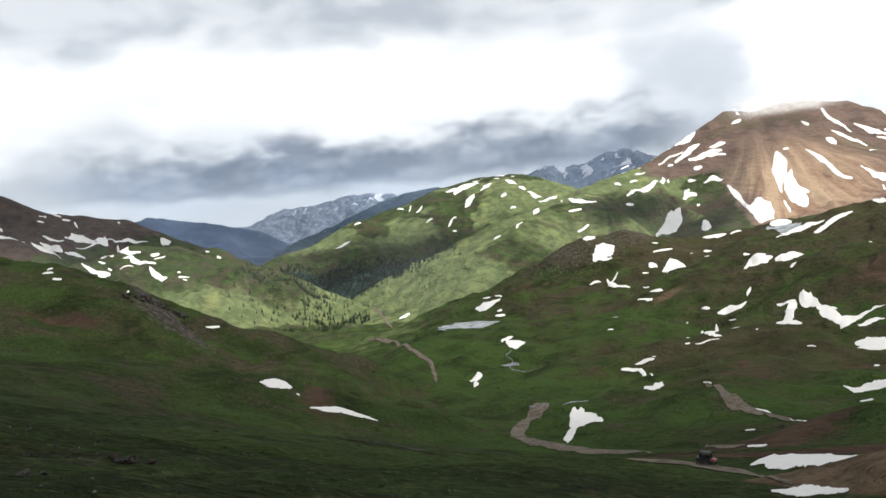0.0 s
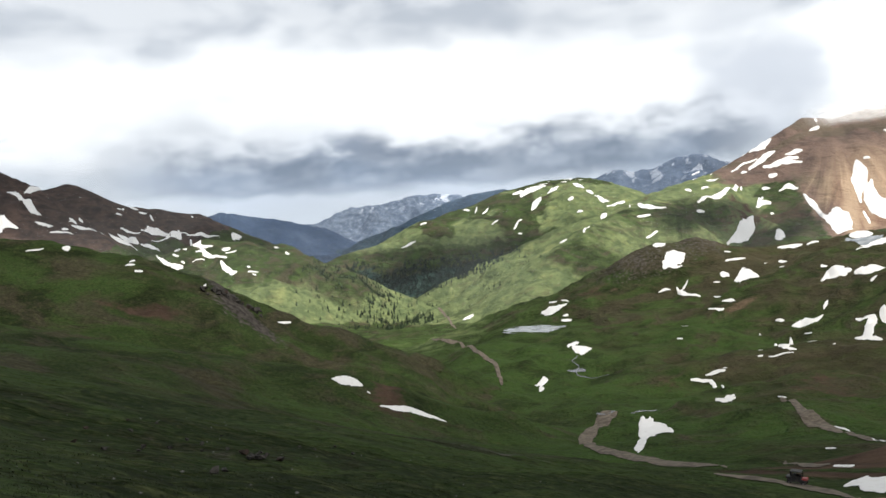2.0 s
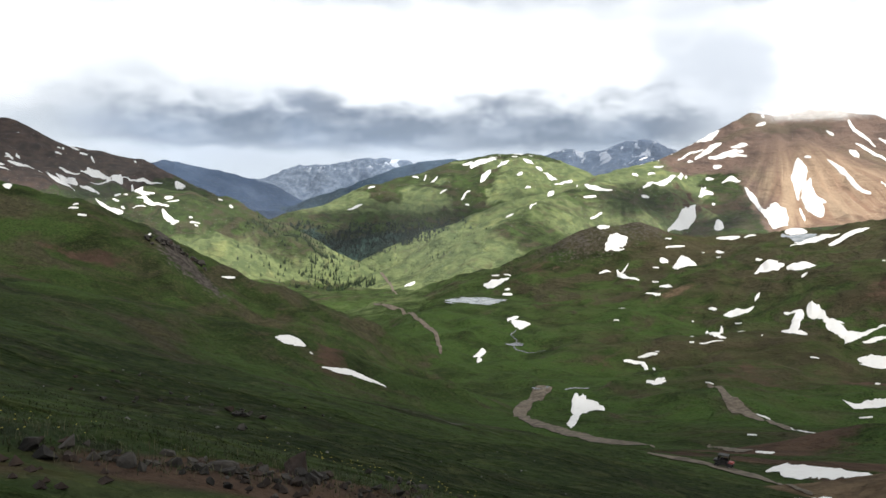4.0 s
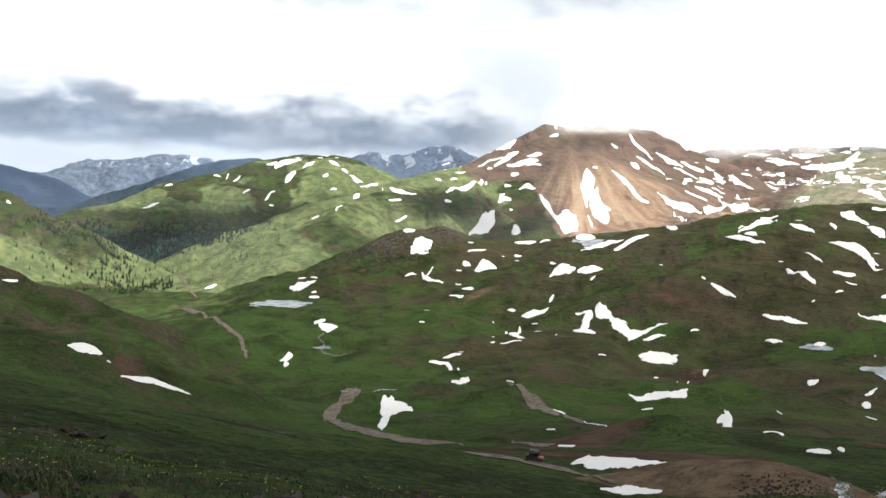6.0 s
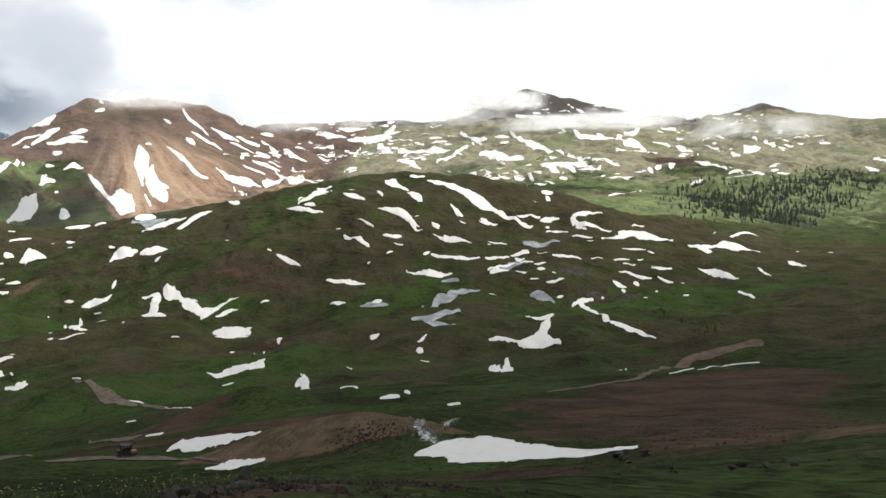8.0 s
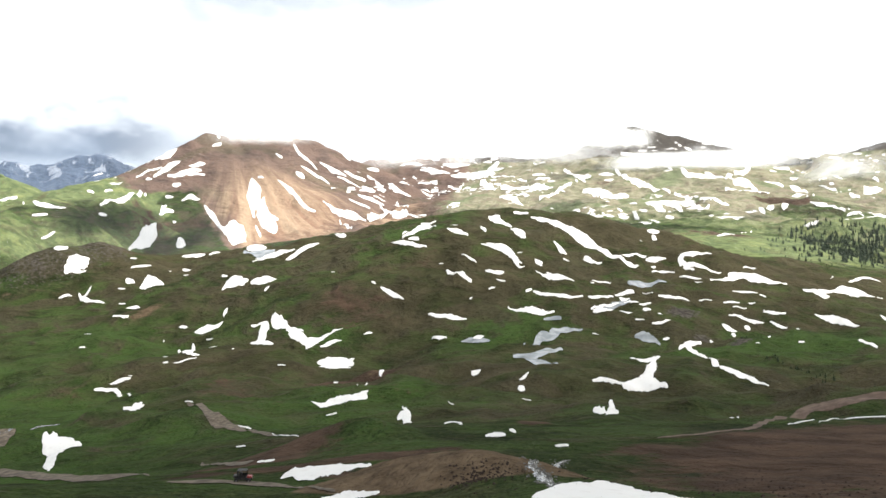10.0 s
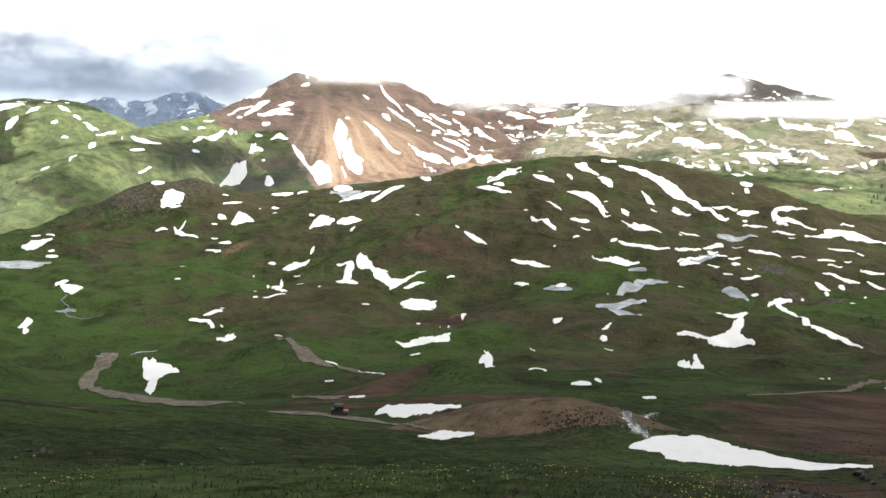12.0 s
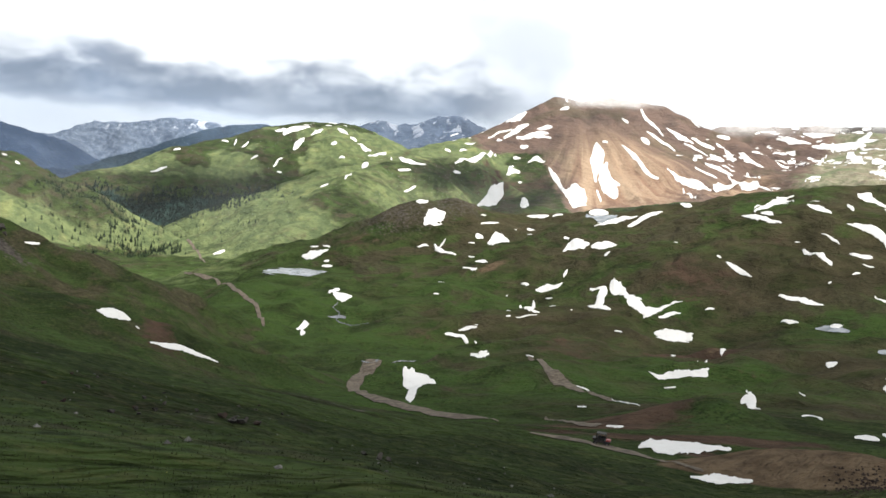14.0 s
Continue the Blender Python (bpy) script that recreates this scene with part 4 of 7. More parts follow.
ground_patch("water", "pale braided shallow stream across the meadow", "stream", "structure", m_stream, 11, 3.3, [(46.3, 386.3, 0.27), (53.2, 385.2, 0.53), (69, 416, 0.6), (81, 424, 0.3)])
ground_patch("water", "pale braided shallow stream across the meadow", "stream", "structure", m_stream, 7, 3.6, [(54, 588, 0.6), (60, 590, 1.0), (66, 588, 0.6)])
for row_ in PONDS:
    pond("still grey mountain pond among grassy hummocks", row_)
v_, f_ = ribbon([(80, 87, 0.5), (64, 76, 0.6), (50, 62.5, 0.6), (47.5, 59, 0.8), (45.5, 56, 0.7), (43, 52, 0.6), (41.5, 49, 0.4)], 0.12, 7, 8, 0.4)
tagged(new("water", mesh_from("water", v_, f_, m_stream)), "narrow stream running between grey stones", "stream", kind="structure")
v_, f_ = ribbon([(66, 630, 0.3), (60, 612, 0.4), (63, 598, 0.4), (59.6, 587, 0.5), (62, 577, 0.7), (79, 568, 0.4)], 0.5, 7, 6, 0.5)
tagged(new("water", mesh_from("water", v_, f_, m_stream)), "thin stream in the green valley floor", "stream", kind="structure")


# ---- stones ----
def rock_mesh(name, seed, material):
    bm = bmesh.new()
    bmesh.ops.create_icosphere(bm, subdivisions=4, radius=0.5)
    rng = random.Random(seed)
    cuts = [(Vector([rng.gauss(0, 1) for _ in range(3)]).normalized(), rng.uniform(0.16, 0.33)) for _ in range(13)]
    for v in bm.verts:
        for n, d in cuts:
            over = v.co.dot(n) - d
            if over > 0:
                v.co -= n * over
        v.co += v.co.normalized() * (0.02 * noise.fractal(v.co * 5 + Vector((seed, 0, 0)), 1.0, 2.0, 3))
        v.co.z *= 0.72
    me = bpy.data.meshes.new(name)
    bm.to_mesh(me)
    bm.free()
    me.materials.append(material)
    me.shade_flat()
    return me


ROCKS = [rock_mesh("rock", s, m_rust_rock if s == 3 else m_rock) for s in range(6)]
rng = random.Random(5)


def rock(x, y, size, label, which=None):
    ob = new("rock", ROCKS[rng.randrange(6) if which is None else which])
    k = size * rng.uniform(0.75, 1.25)
    z = float(ground_z(x, y)) + 0.16 * k
    ob.matrix_world = Matrix.LocRotScale((x, y, z), Euler((rng.uniform(-0.4, 0.4), rng.uniform(-0.4, 0.4), rng.uniform(0, 6.3))),
                                         (k * rng.uniform(0.8, 1.4), k * rng.uniform(0.8, 1.2), k * rng.uniform(0.7, 1.1)))
    return tagged(ob, label, "rock", "rocks")


for _ in range(84):
    x_ = rng.uniform(-11.0, -8.2)
    rock(x_, -0.15 + 0.5 * (x_ + 9.8) - abs(rng.gauss(0, 0.32)), rng.choice((0.06, 0.08, 0.10, 0.12, 0.15, 0.19)), "broken grey-brown rock on the roadside bank")
for _ in range(14):
    rock(rng.uniform(-8.2, -6.6), rng.uniform(0.7, 1.5), rng.choice((0.06, 0.09, 0.13)), "broken grey-brown rock on the roadside bank")
for _ in range(16):
    rock(-5.6 + rng.gauss(0, 0.35), 4.9 + rng.gauss(0, 0.3), rng.choice((0.06, 0.09, 0.14)), "broken grey-brown rock on the roadside bank")
rock(-6.70, 2.28, 0.38, "dark red-brown boulder on the roadside bank", 3)
for _ in range(70):
    x_ = rng.uniform(-8.3, -5.7)
    rock(x_, 1.5 + 0.55 * (x_ + 7.2) + rng.gauss(0, 0.26), rng.choice((0.05, 0.07, 0.09, 0.12, 0.16)), "broken grey-brown rock on the roadside bank")
for _ in range(26):
    k_ = rng.random()
    rock(-7.4 + 1.0 * k_ + rng.gauss(0, 0.08), 1.45 + 0.65 * k_ + rng.gauss(0, 0.12), rng.choice((0.06, 0.08, 0.11, 0.15)), "broken grey-brown rock on the roadside bank")
for _ in range(18):
    k_ = rng.random()
    rock(1.5 + 5.5 * k_ + rng.gauss(0, 0.3), 3.0 - 3.4 * k_ + rng.gauss(0, 0.3), rng.choice((0.09, 0.12, 0.16, 0.2)), "dark broken rock on the roadside bank")
for cx_, cy_, n_, s_, r_ in ((-21.5, 42.7, 5, 0.6, 1.4), (-20.5, 50, 4, 0.5, 2.2), (-17.9, 47.5, 4, 0.5, 2.0), (-16.4, 46.4, 8, 1.0, 0.7), (-25.5, 48, 4, 0.5, 2.0),
                             (-19, 54, 3, 0.5, 2.0), (-14, 57, 3, 0.5, 2.0), (41, 28, 5, 1.3, 1.2), (-12.4, 26, 3, 0.5, 1.5)):
    for _ in range(n_):
        rock(cx_ + rng.gauss(0, r_), cy_ + rng.gauss(0, r_), 0.75 * s_, "lichen-grey rock half sunk in the turf")
for k_ in range(34):
    u_ = (k_ + rng.random()) / 34
    rock(-147 + 22 * u_ + rng.gauss(0, 1.6), 425 + 36 * u_ + rng.gauss(0, 2.5), rng.uniform(3.0, 5.5), "craggy dark outcrop rock on the grassy hill")


def scatter_stones(name, label, places, material):
    """Many small stones in one mesh."""
    base = np.array([(0.5, 0, 0), (-0.5, 0.1, 0), (0.05, 0.5, 0), (0, -0.5, 0.05), (0.05, 0, 0.42), (0, 0.05, -0.3)])
    tri = np.array([(0, 2, 4), (2, 1, 4), (1, 3, 4), (3, 0, 4), (2, 0, 5), (1, 2, 5), (3, 1, 5), (0, 3, 5)])
    rs = np.random.RandomState(len(places))
    verts, faces = [], []
    for i, (x, y, s) in enumerate(places):
        a = rs.uniform(0, 6.28)
        v = base * s * rs.uniform(0.7, 1.3, (6, 3))
        c, k = np.cos(a), np.sin(a)
        v = np.stack([c * v[:, 0] - k * v[:, 1], k * v[:, 0] + c * v[:, 1], v[:, 2]], 1)
        verts.append(v + (x, y, float(ground_z(x, y)) + 0.1 * s))
        faces.append(tri + 6 * i)
    me = mesh_from(name, np.concatenate(verts), np.concatenate(faces), material, smooth=False)
    return tagged(new(name, me), label, "stones", kind="stuff")


rs_ = np.random.RandomState(8)
m_grey_stone = plain("grey_stone", (0.065, 0.062, 0.058), (0.19, 0.185, 0.175), 4.0)
k_ = np.linspace(0, 1, 260)
bed_x, bed_y = np.interp(k_, (0, 0.3, 0.55, 0.8, 1), (80, 64, 50, 47, 43)), np.interp(k_, (0, 0.3, 0.55, 0.8, 1), (87, 76, 62.5, 58, 52))
scatter_stones("stones", "grey stones lining the stream bed", [(x + rs_.normal(0, 0.7), y + rs_.normal(0, 0.7), rs_.uniform(0.12, 0.5)) for x, y in zip(bed_x, bed_y)], m_grey_stone)
scatter_stones("stones", "brown broken rubble on the earth mound", [(42.5 + rs_.normal(0, 1.9), 62.5 + rs_.normal(0, 1.7), rs_.uniform(0.10, 0.42)) for _ in range(240)], m_rust_rock)
scatter_stones("stones", "brown stones on the worn earth slope", [(70 + rs_.normal(0, 22), 44 + rs_.normal(0, 13), rs_.uniform(0.08, 0.4)) for _ in range(420)], m_rust_rock)
scatter_stones("stones", "grey stones strewn over the grassy slope", [(rs_.uniform(-34, 4), 8 + 60 * rs_.uniform() ** 1.5, rs_.uniform(0.04, 0.15)) for _ in range(160)], m_grey_stone)
scatter_stones("stones", "small loose stones along the roadside bank", [(x, -0.3 - 0.22 * (x + 9.4) * (x < -6) + rs_.normal(0, 0.6) + (x > -7) * 2.0, rs_.uniform(0.03, 0.12))
                                                              for x in rs_.uniform(-14, -4, 700)], m_rust_rock)


# ---- grass, herbs and flowers of the near slope ----
def blades(name, label, category, places, material, count, height, width, spread):
    """Tufts of bent blades, all in one mesh."""
    rs = np.random.RandomState(len(places) + 3)
    p = np.repeat(np.asarray(places, float), count, axis=0)
    n = len(p)
    a, lean = rs.uniform(0, 6.28, n), rs.uniform(0.1, 0.75, n)
    x, y = p[:, 0] + rs.normal(0, 1, n) * spread * p[:, 2], p[:, 1] + rs.normal(0, 1, n) * spread * p[:, 2]
    z = ground_z(x, y) - 0.02
    h, w = height * p[:, 2] * rs.uniform(0.5, 1.3, n), width * p[:, 2] * rs.uniform(0.7, 1.3, n)
    dx, dy = np.cos(a), np.sin(a)
    root = np.stack([x, y, z], 1)
    side = np.stack([-dy, dx, 0 * a], 1) * w[:, None] * 0.5
    knee = root + np.stack([dx * lean * 0.25 * h, dy * lean * 0.25 * h, 0.6 * h], 1)
    tip = root + np.stack([dx * lean * h, dy * lean * h, h * (1.05 - 0.3 * lean)], 1)
    verts = np.stack([root - side, root + side, knee + side * 0.7, knee - side * 0.7, tip], 1).reshape(-1, 3)
    i = np.arange(n)[:, None] * 5
    faces = np.concatenate([i + [0, 1, 2], i + [0, 2, 3], i + [3, 2, 4]], 1).reshape(-1, 3)
    return tagged(new(name, mesh_from(name, verts, faces, material, smooth=False)), label, category, kind="stuff")


m_straw = leaf_material("dry_stalks", (0.075, 0.070, 0.036), (0.165, 0.150, 0.085), 0.7)


def bank_line(x):
    """The grassy edge of the bank beside the walk."""
    return np.interp(x, [-40, -17, -12, -9, -4.5, 0, 8, 20], [1.5, 2.2, 0.6, 0.2, 2.6, 4.2, 2.0, 0.0])


xs_ = rs_.uniform(-36, 22, 24000)
near_ = [(x, bank_line(x) + 0.3 + 13 * u ** 1.6, s) for x, u, s in zip(xs_, rs_.uniform(0, 1, 24000), rs_.uniform(0.6, 1.3, 24000))]
blades("grass", "tufted green and straw-coloured grass on the near slope", "grass", near_, m_blade, 6, 0.048, 0.010, 0.15)
xs_ = rs_.uniform(-45, 30, 6000)
mid_ = [(x, 12 + 26 * u, s) for x, u, s in zip(xs_, rs_.uniform(0, 1, 6000), rs_.uniform(0.7, 1.4, 6000))]
blades("grass", "coarse green tussocks on the slope below", "grass", mid_, m_blade, 5, 0.06, 0.04, 0.35)
herb_ = [(x, bank_line(x) + rs_.uniform(0.2, 2.6), rs_.uniform(0.5, 0.9)) for x in rs_.uniform(-26, 4, 900)]
bush_ = [(-12.7 + rs_.normal(0, 0.6), -0.5 + rs_.normal(0, 0.3), rs_.uniform(1.2, 2.4)) for _ in range(420)]
bush_ += [(-11.3 + rs_.normal(0, 0.45), 0.35 + rs_.normal(0, 0.25), rs_.uniform(0.8, 1.6)) for _ in range(200)]
bush_ += [(-10.1 + rs_.normal(0, 0.22), 0.35 + rs_.normal(0, 0.16), rs_.uniform(0.7, 1.3)) for _ in range(110)]
straw_ = [(x, bank_line(x) + rs_.uniform(-0.1, 1.3), rs_.uniform(0.6, 1.3)) for x in rs_.uniform(-16, 8, 1500)]
blades("grass", "thin straw-coloured grass stalks along the bank", "grass", straw_, m_straw, 4, 0.10, 0.004, 0.06)
blades("herbs", "leafy dark green herbs along the bank", "plants", herb_ + bush_, m_leaf, 8, 0.085, 0.014, 0.10)


def blossoms(places):
    """Small yellow flower heads on thin stalks, each a cup of five petals."""
    rs = np.random.RandomState(17)
    verts, faces, base = [], [], 0
    for x, y, h in places:
        z = float(ground_z(x, y)) + h
        r = rs.uniform(0.004, 0.008)
        turn = rs.uniform(0, 6.28)
        for k in range(5):
            a = turn + k * 1.2566
            d, s = np.array([np.cos(a), np.sin(a), 0]), np.array([-np.sin(a), np.cos(a), 0])
            c = np.array([x, y, z])
            verts += [c, c + d * r * 0.7 + s * r * 0.45 + (0, 0, r * 0.5), c + d * r * 1.2 + (0, 0, r * 0.35), c + d * r * 0.7 - s * r * 0.45 + (0, 0, r * 0.5)]
            faces.append((base, base + 1, base + 2, base + 3))
            base += 4
    return tagged(new("flowers", mesh_from("flowers", verts, faces, m_petal, smooth=False)), "small yellow alpine flowers in the grass", "flowers", kind="stuff")


flower_ = [(x + rs_.normal(0, 0.1), y + rs_.normal(0, 0.1), rs_.uniform(0.09, 0.19) * s) for x, y, s in herb_ if rs_.uniform() < 0.04]
flower_ += [(x + rs_.normal(0, 0.08), y + rs_.normal(0, 0.08), rs_.uniform(0.12, 0.2) * s) for x, y, s in bush_[-110::3]]
flower_ += [(x, y, 0.13) for x, y, s in near_[:9000:900]]
flower_ += [(rs_.uniform(-12.4, -9.6), 2.15 + rs_.normal(0, 0.35), rs_.uniform(0.10, 0.17)) for _ in range(120)]
flower_ += [(-14.2 + rs_.normal(0, 0.25), 3.4 + rs_.normal(0, 0.2), rs_.uniform(0.10, 0.16)) for _ in range(40)]
flower_ += [(rs_.uniform(-9.6, -8.0), 1.2 + rs_.normal(0, 0.3), rs_.uniform(0.10, 0.18)) for _ in range(70)]
flower_ += [(rs_.uniform(-7.2, -5.2), 3.3 + rs_.normal(0, 0.4), rs_.uniform(0.10, 0.18)) for _ in range(60)]
blossoms(flower_)


# ---- conifers ----
def conifer(seed, height):
    """A spruce at the origin: trunk, and a crown of drooping boughs in uneven tiers."""
    rn = random.Random(seed)
    top = new("conifer")
    trunk = bmesh.new()
    bmesh.ops.create_cone(trunk, cap_ends=True, segments=7, radius1=0.022 * height, radius2=0.004 * height, depth=height * 0.95,
                          matrix=Matrix.Translation((0, 0, height * 0.475 - 0.3)))
    verts, faces = [], []
    tiers = 11
    for t in range(tiers):
        k = t / (tiers - 1)
        z0, reach = height * (0.10 + 0.86 * k), height * 0.21 * (1 - k) ** 0.8 + 0.02 * height
        for b in range(8 if k < 0.7 else 6):
            if rn.random() < 0.12:
                continue
            a = rn.uniform(0, 6.283)
            r, drop = reach * rn.uniform(0.6, 1.2), rn.uniform(0.25, 0.55)
            d, s = Vector((math.cos(a), math.sin(a), 0)), Vector((-math.sin(a), math.cos(a), 0))
            z = z0 + rn.uniform(-0.03, 0.03) * height
            i = len(verts)
            w = r * rn.uniform(0.32, 0.5)
            verts += [Vector((0, 0, z + 0.05 * height)), d * r * 0.6 + s * w + Vector((0, 0, z - r * drop * 0.5)), d * r + Vector((0, 0, z - r * drop)),
                      d * r * 0.6 - s * w + Vector((0, 0, z - r * drop * 0.5)), d * r * 0.5 + Vector((0, 0, z - r * drop - 0.05 * height))]
            faces += [(i, i + 1, i + 2), (i, i + 2, i + 3), (i + 1, i + 4, i + 2), (i + 4, i + 3, i + 2)]
    for part_name, me, mat in (("trunk", bpy.data.meshes.new("trunk"), m_bark), ("crown", bpy.data.meshes.new("crown"), m_needle)):
        if part_name == "trunk":
            trunk.to_mesh(me)
            trunk.free()
        else:
            me.from_pydata([tuple(v) for v in verts], [], faces)
        me.materials.append(mat)
        new(part_name, me).parent = top
    crown = np.array([tuple(v) for v in verts]), np.array(faces)
    return top, crown


TREES = [conifer(s, h) for s, h in ((1, 11.0), (2, 13.0), (3, 8.5), (4, 10.0))]


def tree_pose(x, y, k, rn):
    return pose(x, y, float(ground_z(x, y)), 0, 0, rn.uniform(0, 360)) @ Matrix.Scale(k, 4)


def plant_trees(places, label, group):
    rn = random.Random(len(places))
    for x, y, k in places:
        base = TREES[rn.randrange(4)][0]
        ob = copy_thing(base, tree_pose(x, y, k, rn))
        ob.matrix_basis = tree_pose(x, y, k, rn)
        tagged(ob, label, "tree", group)


def wood_stuff(places, label, needle):
    rs = np.random.RandomState(len(places))
    verts, faces, base = [], [], 0
    for x, y, k in places:
        v, f = TREES[rs.randint(4)][1]
        a = rs.uniform(0, 6.28)
        c, s = np.cos(a), np.sin(a)
        v = np.stack([c * v[:, 0] - s * v[:, 1], s * v[:, 0] + c * v[:, 1], v[:, 2] * rs.uniform(0.8, 1.2)], 1) * k
        verts.append(v + (x, y, float(ground_z(x, y))))
        faces.append(f + base)
        base += len(v)
    return tagged(new("conifer_wood", mesh_from("conifer_wood", np.concatenate(verts), np.concatenate(faces), needle, smooth=False)), label, "trees", kind="stuff")


def sprinkle(n, x0, x1, y0, y1, keep, seed):
    rs = np.random.RandomState(seed)
    out = []
    while len(out) < n:
        x, y = rs.uniform(x0, x1), rs.uniform(y0, y1)
        if rs.uniform() < keep(x, y):
            out.append((x, y, rs.uniform(0.6, 1.25)))
    return out


def clumped(x, y, wave, seed, lo=-0.2, hi=0.5):
    return float(step01(fractal(np.array([x]), np.array([y]), wave, 3, 0.5, seed)[0], lo, hi))


def on_spine(x, y):
    """Thick along the edge of the western slope and thinning out up the hill."""
    mid_y = np.interp(x, (-430, -340, -250, -190, -130), (2070, 2080, 2050, 2010, 1870))
    return float(np.exp(-((y - mid_y) / 125) ** 2) * np.interp(x, (-430, -330, -230, -120), (0.25, 0.6, 0.9, 0.7))) * (0.3 + 0.7 * clumped(x, y, 45, 5))


west_ = sprinkle(520, -430, -110, 1780, 2240, on_spine, 1)
plant_trees([(x, y, 1.0 * k) for x, y, k in west_[:120]], "dark spruce on the sunlit green hillside", "trees on the western slope")
spur_ = sprinkle(130, -170, 300, 1750, 2430, lambda x, y: (0.15 + 0.85 * clumped(x, y, 70, 9)) * (1.0 if x < 110 else 0.25), 2)
plant_trees([(x, y, 0.75 * k) for x, y, k in spur_[:60]], "small dark spruce on the bright green spur", "trees on the spur")
WOOD_EDGE = [(1660, 1010), (1480, 870), (1300, 745), (1200, 640), (1330, 600), (1600, 615), (2300, 680), (2420, 980), (1900, 905)]


def in_wood(x, y):
    """How deep inside the eastern wood a place lies, 0 to 1."""
    inside, near = False, 1e9
    for (ax, ay), (bx, by) in zip(WOOD_EDGE, WOOD_EDGE[1:] + WOOD_EDGE[:1]):
        if (ay > y) != (by > y) and x < ax + (y - ay) * (bx - ax) / (by - ay):
            inside = not inside
        ux, uy = bx - ax, by - ay
        k = min(1.0, max(0.0, ((x - ax) * ux + (y - ay) * uy) / (ux * ux + uy * uy)))
        near = min(near, math.hypot(x - ax - k * ux, y - ay - k * uy))
    return min(1.0, near / 60) if inside else 0.0


east_ = sprinkle(84, 1080, 1500, 600, 960, lambda x, y: (0.12 + 0.88 * clumped(x, y, 60, 12)) * (1 - in_wood(x, y)) * float(step01(0.62 * x - y, -60, 60)), 3)
plant_trees([(x, y, 0.75 * k) for x, y, k in east_], "dark spruce at the open edge of the eastern wood", "trees by the eastern wood")
wood_stuff([(x, y, 1.0 * k) for x, y, k in west_[120:]], "scattered small spruces of the western slope", m_needle)
wood_stuff([(x, y, 0.75 * k) for x, y, k in spur_[60:]], "scattered small spruces of the green spur", m_needle)
wood_ = sprinkle(1700, 1200, 2420, 600, 1010, lambda x, y: in_wood(x, y) * (0.25 + 0.75 * clumped(x, y, 70, 15, -0.5, 0.1)), 4)
wood_stuff(wood_, "dense dark conifer wood on the eastern slope", m_needle)
far_ = sprinkle(3000, -420, 520, 2350, 3000, lambda x, y: clumped(x, y, 150, 21, -0.4, 0.3) * float(step01(ground_z(x, y), 5, -70)), 6)
wood_stuff(far_, "dark conifer woods on the lower flank of the green hill", m_hazy_needle)
shrub_ = [(x + rs_.normal(0, 2), y + rs_.normal(0, 3), rs_.uniform(0.14, 0.30)) for x, y in ((443, 274), (435, 261), (427, 249), (416, 236), (399, 219), (409, 219), (394, 190), (503, 333)) for _ in range(4)]
plant_trees(shrub_, "low dark shrub of stunted spruce on the grass", "stunted shrubs")
for base_, _ in TREES:
    for ob_ in list(base_.children):
        bpy.data.objects.remove(ob_)
    bpy.data.objects.remove(base_)



# ---- countless small snow flecks on the high slopes ----
def flecks(places):
    """Small thin lenses of snow, each drawn out along the slope."""
    rs = np.random.RandomState(21)
    verts, faces, base = [], [], 0
    for x, y, s in places:
        a, n = rs.uniform(0, 6.28), 9
        h = 4.0
        gx, gy = float(ground_z(x + h, y) - ground_z(x - h, y)), float(ground_z(x, y + h) - ground_z(x, y - h))
        l = math.hypot(gx, gy) + 1e-6
        tx, ty = -gy / l, gx / l
        if rs.uniform() < 0.3:
            tx, ty = 0.7 * tx + 0.7 * gx / l, 0.7 * ty + 0.7 * gy / l
        t = np.linspace(0, 6.283, n, endpoint=False)
        rad = s * rs.uniform(0.6, 1.3, n)
        u, w = rs.uniform(1.5, 3.6) * rad * np.cos(t), rad * np.sin(t) * rs.uniform(0.7, 1.6)
        px, py = np.append(x + tx * u - ty * w, x), np.append(y + ty * u + tx * w, y)
        z = ground_z(px, py) + 0.5
        z[-1] += 0.5
        verts.append(np.stack([px, py, z], 1))
        faces += [(base + i, base + (i + 1) % n, base + n) for i in range(n)]
        base += n + 1
    return tagged(new("snow_flecks", mesh_from("snow_flecks", np.concatenate(verts), faces, m_snow)), "small flecks of old snow over the high slopes", "snow", kind="stuff")


def fleck_spots(n, x0, x1, y0, y1, lo, hi, size, seed, rise=(-99, 999)):
    rs = np.random.RandomState(seed)
    x, y = rs.uniform(x0, x1, n), rs.uniform(y0, y1, n)
    z = ground_z(x, y)
    ok = (fractal(x, y, 260, 4, 0.55, 77) > rs.uniform(lo, hi, n)) & (z > rise[0]) & (z < rise[1])
    s = size * np.exp(rs.normal(0, 0.5, n))
    return list(zip(x[ok], y[ok], s[ok]))


flecks(fleck_spots(900, 1300, 3300, 1300, 3000, -0.3, 0.6, 6, 1, (40, 420)) + fleck_spots(700, 1500, 3200, 700, 1500, -0.1, 0.6, 5, 2, (20, 420))
       + fleck_spots(300, 1350, 1900, 1900, 2700, -0.4, 0.3, 4, 3, (30, 260)) + fleck_spots(170, 150, 1000, 300, 900, -0.2, 0.5, 1.3, 4)
       + fleck_spots(60, -1400, -700, 2200, 2600, -0.3, 0.5, 6, 5) + fleck_spots(120, 200, 900, 2500, 3200, -0.3, 0.5, 6, 6, (60, 400)))
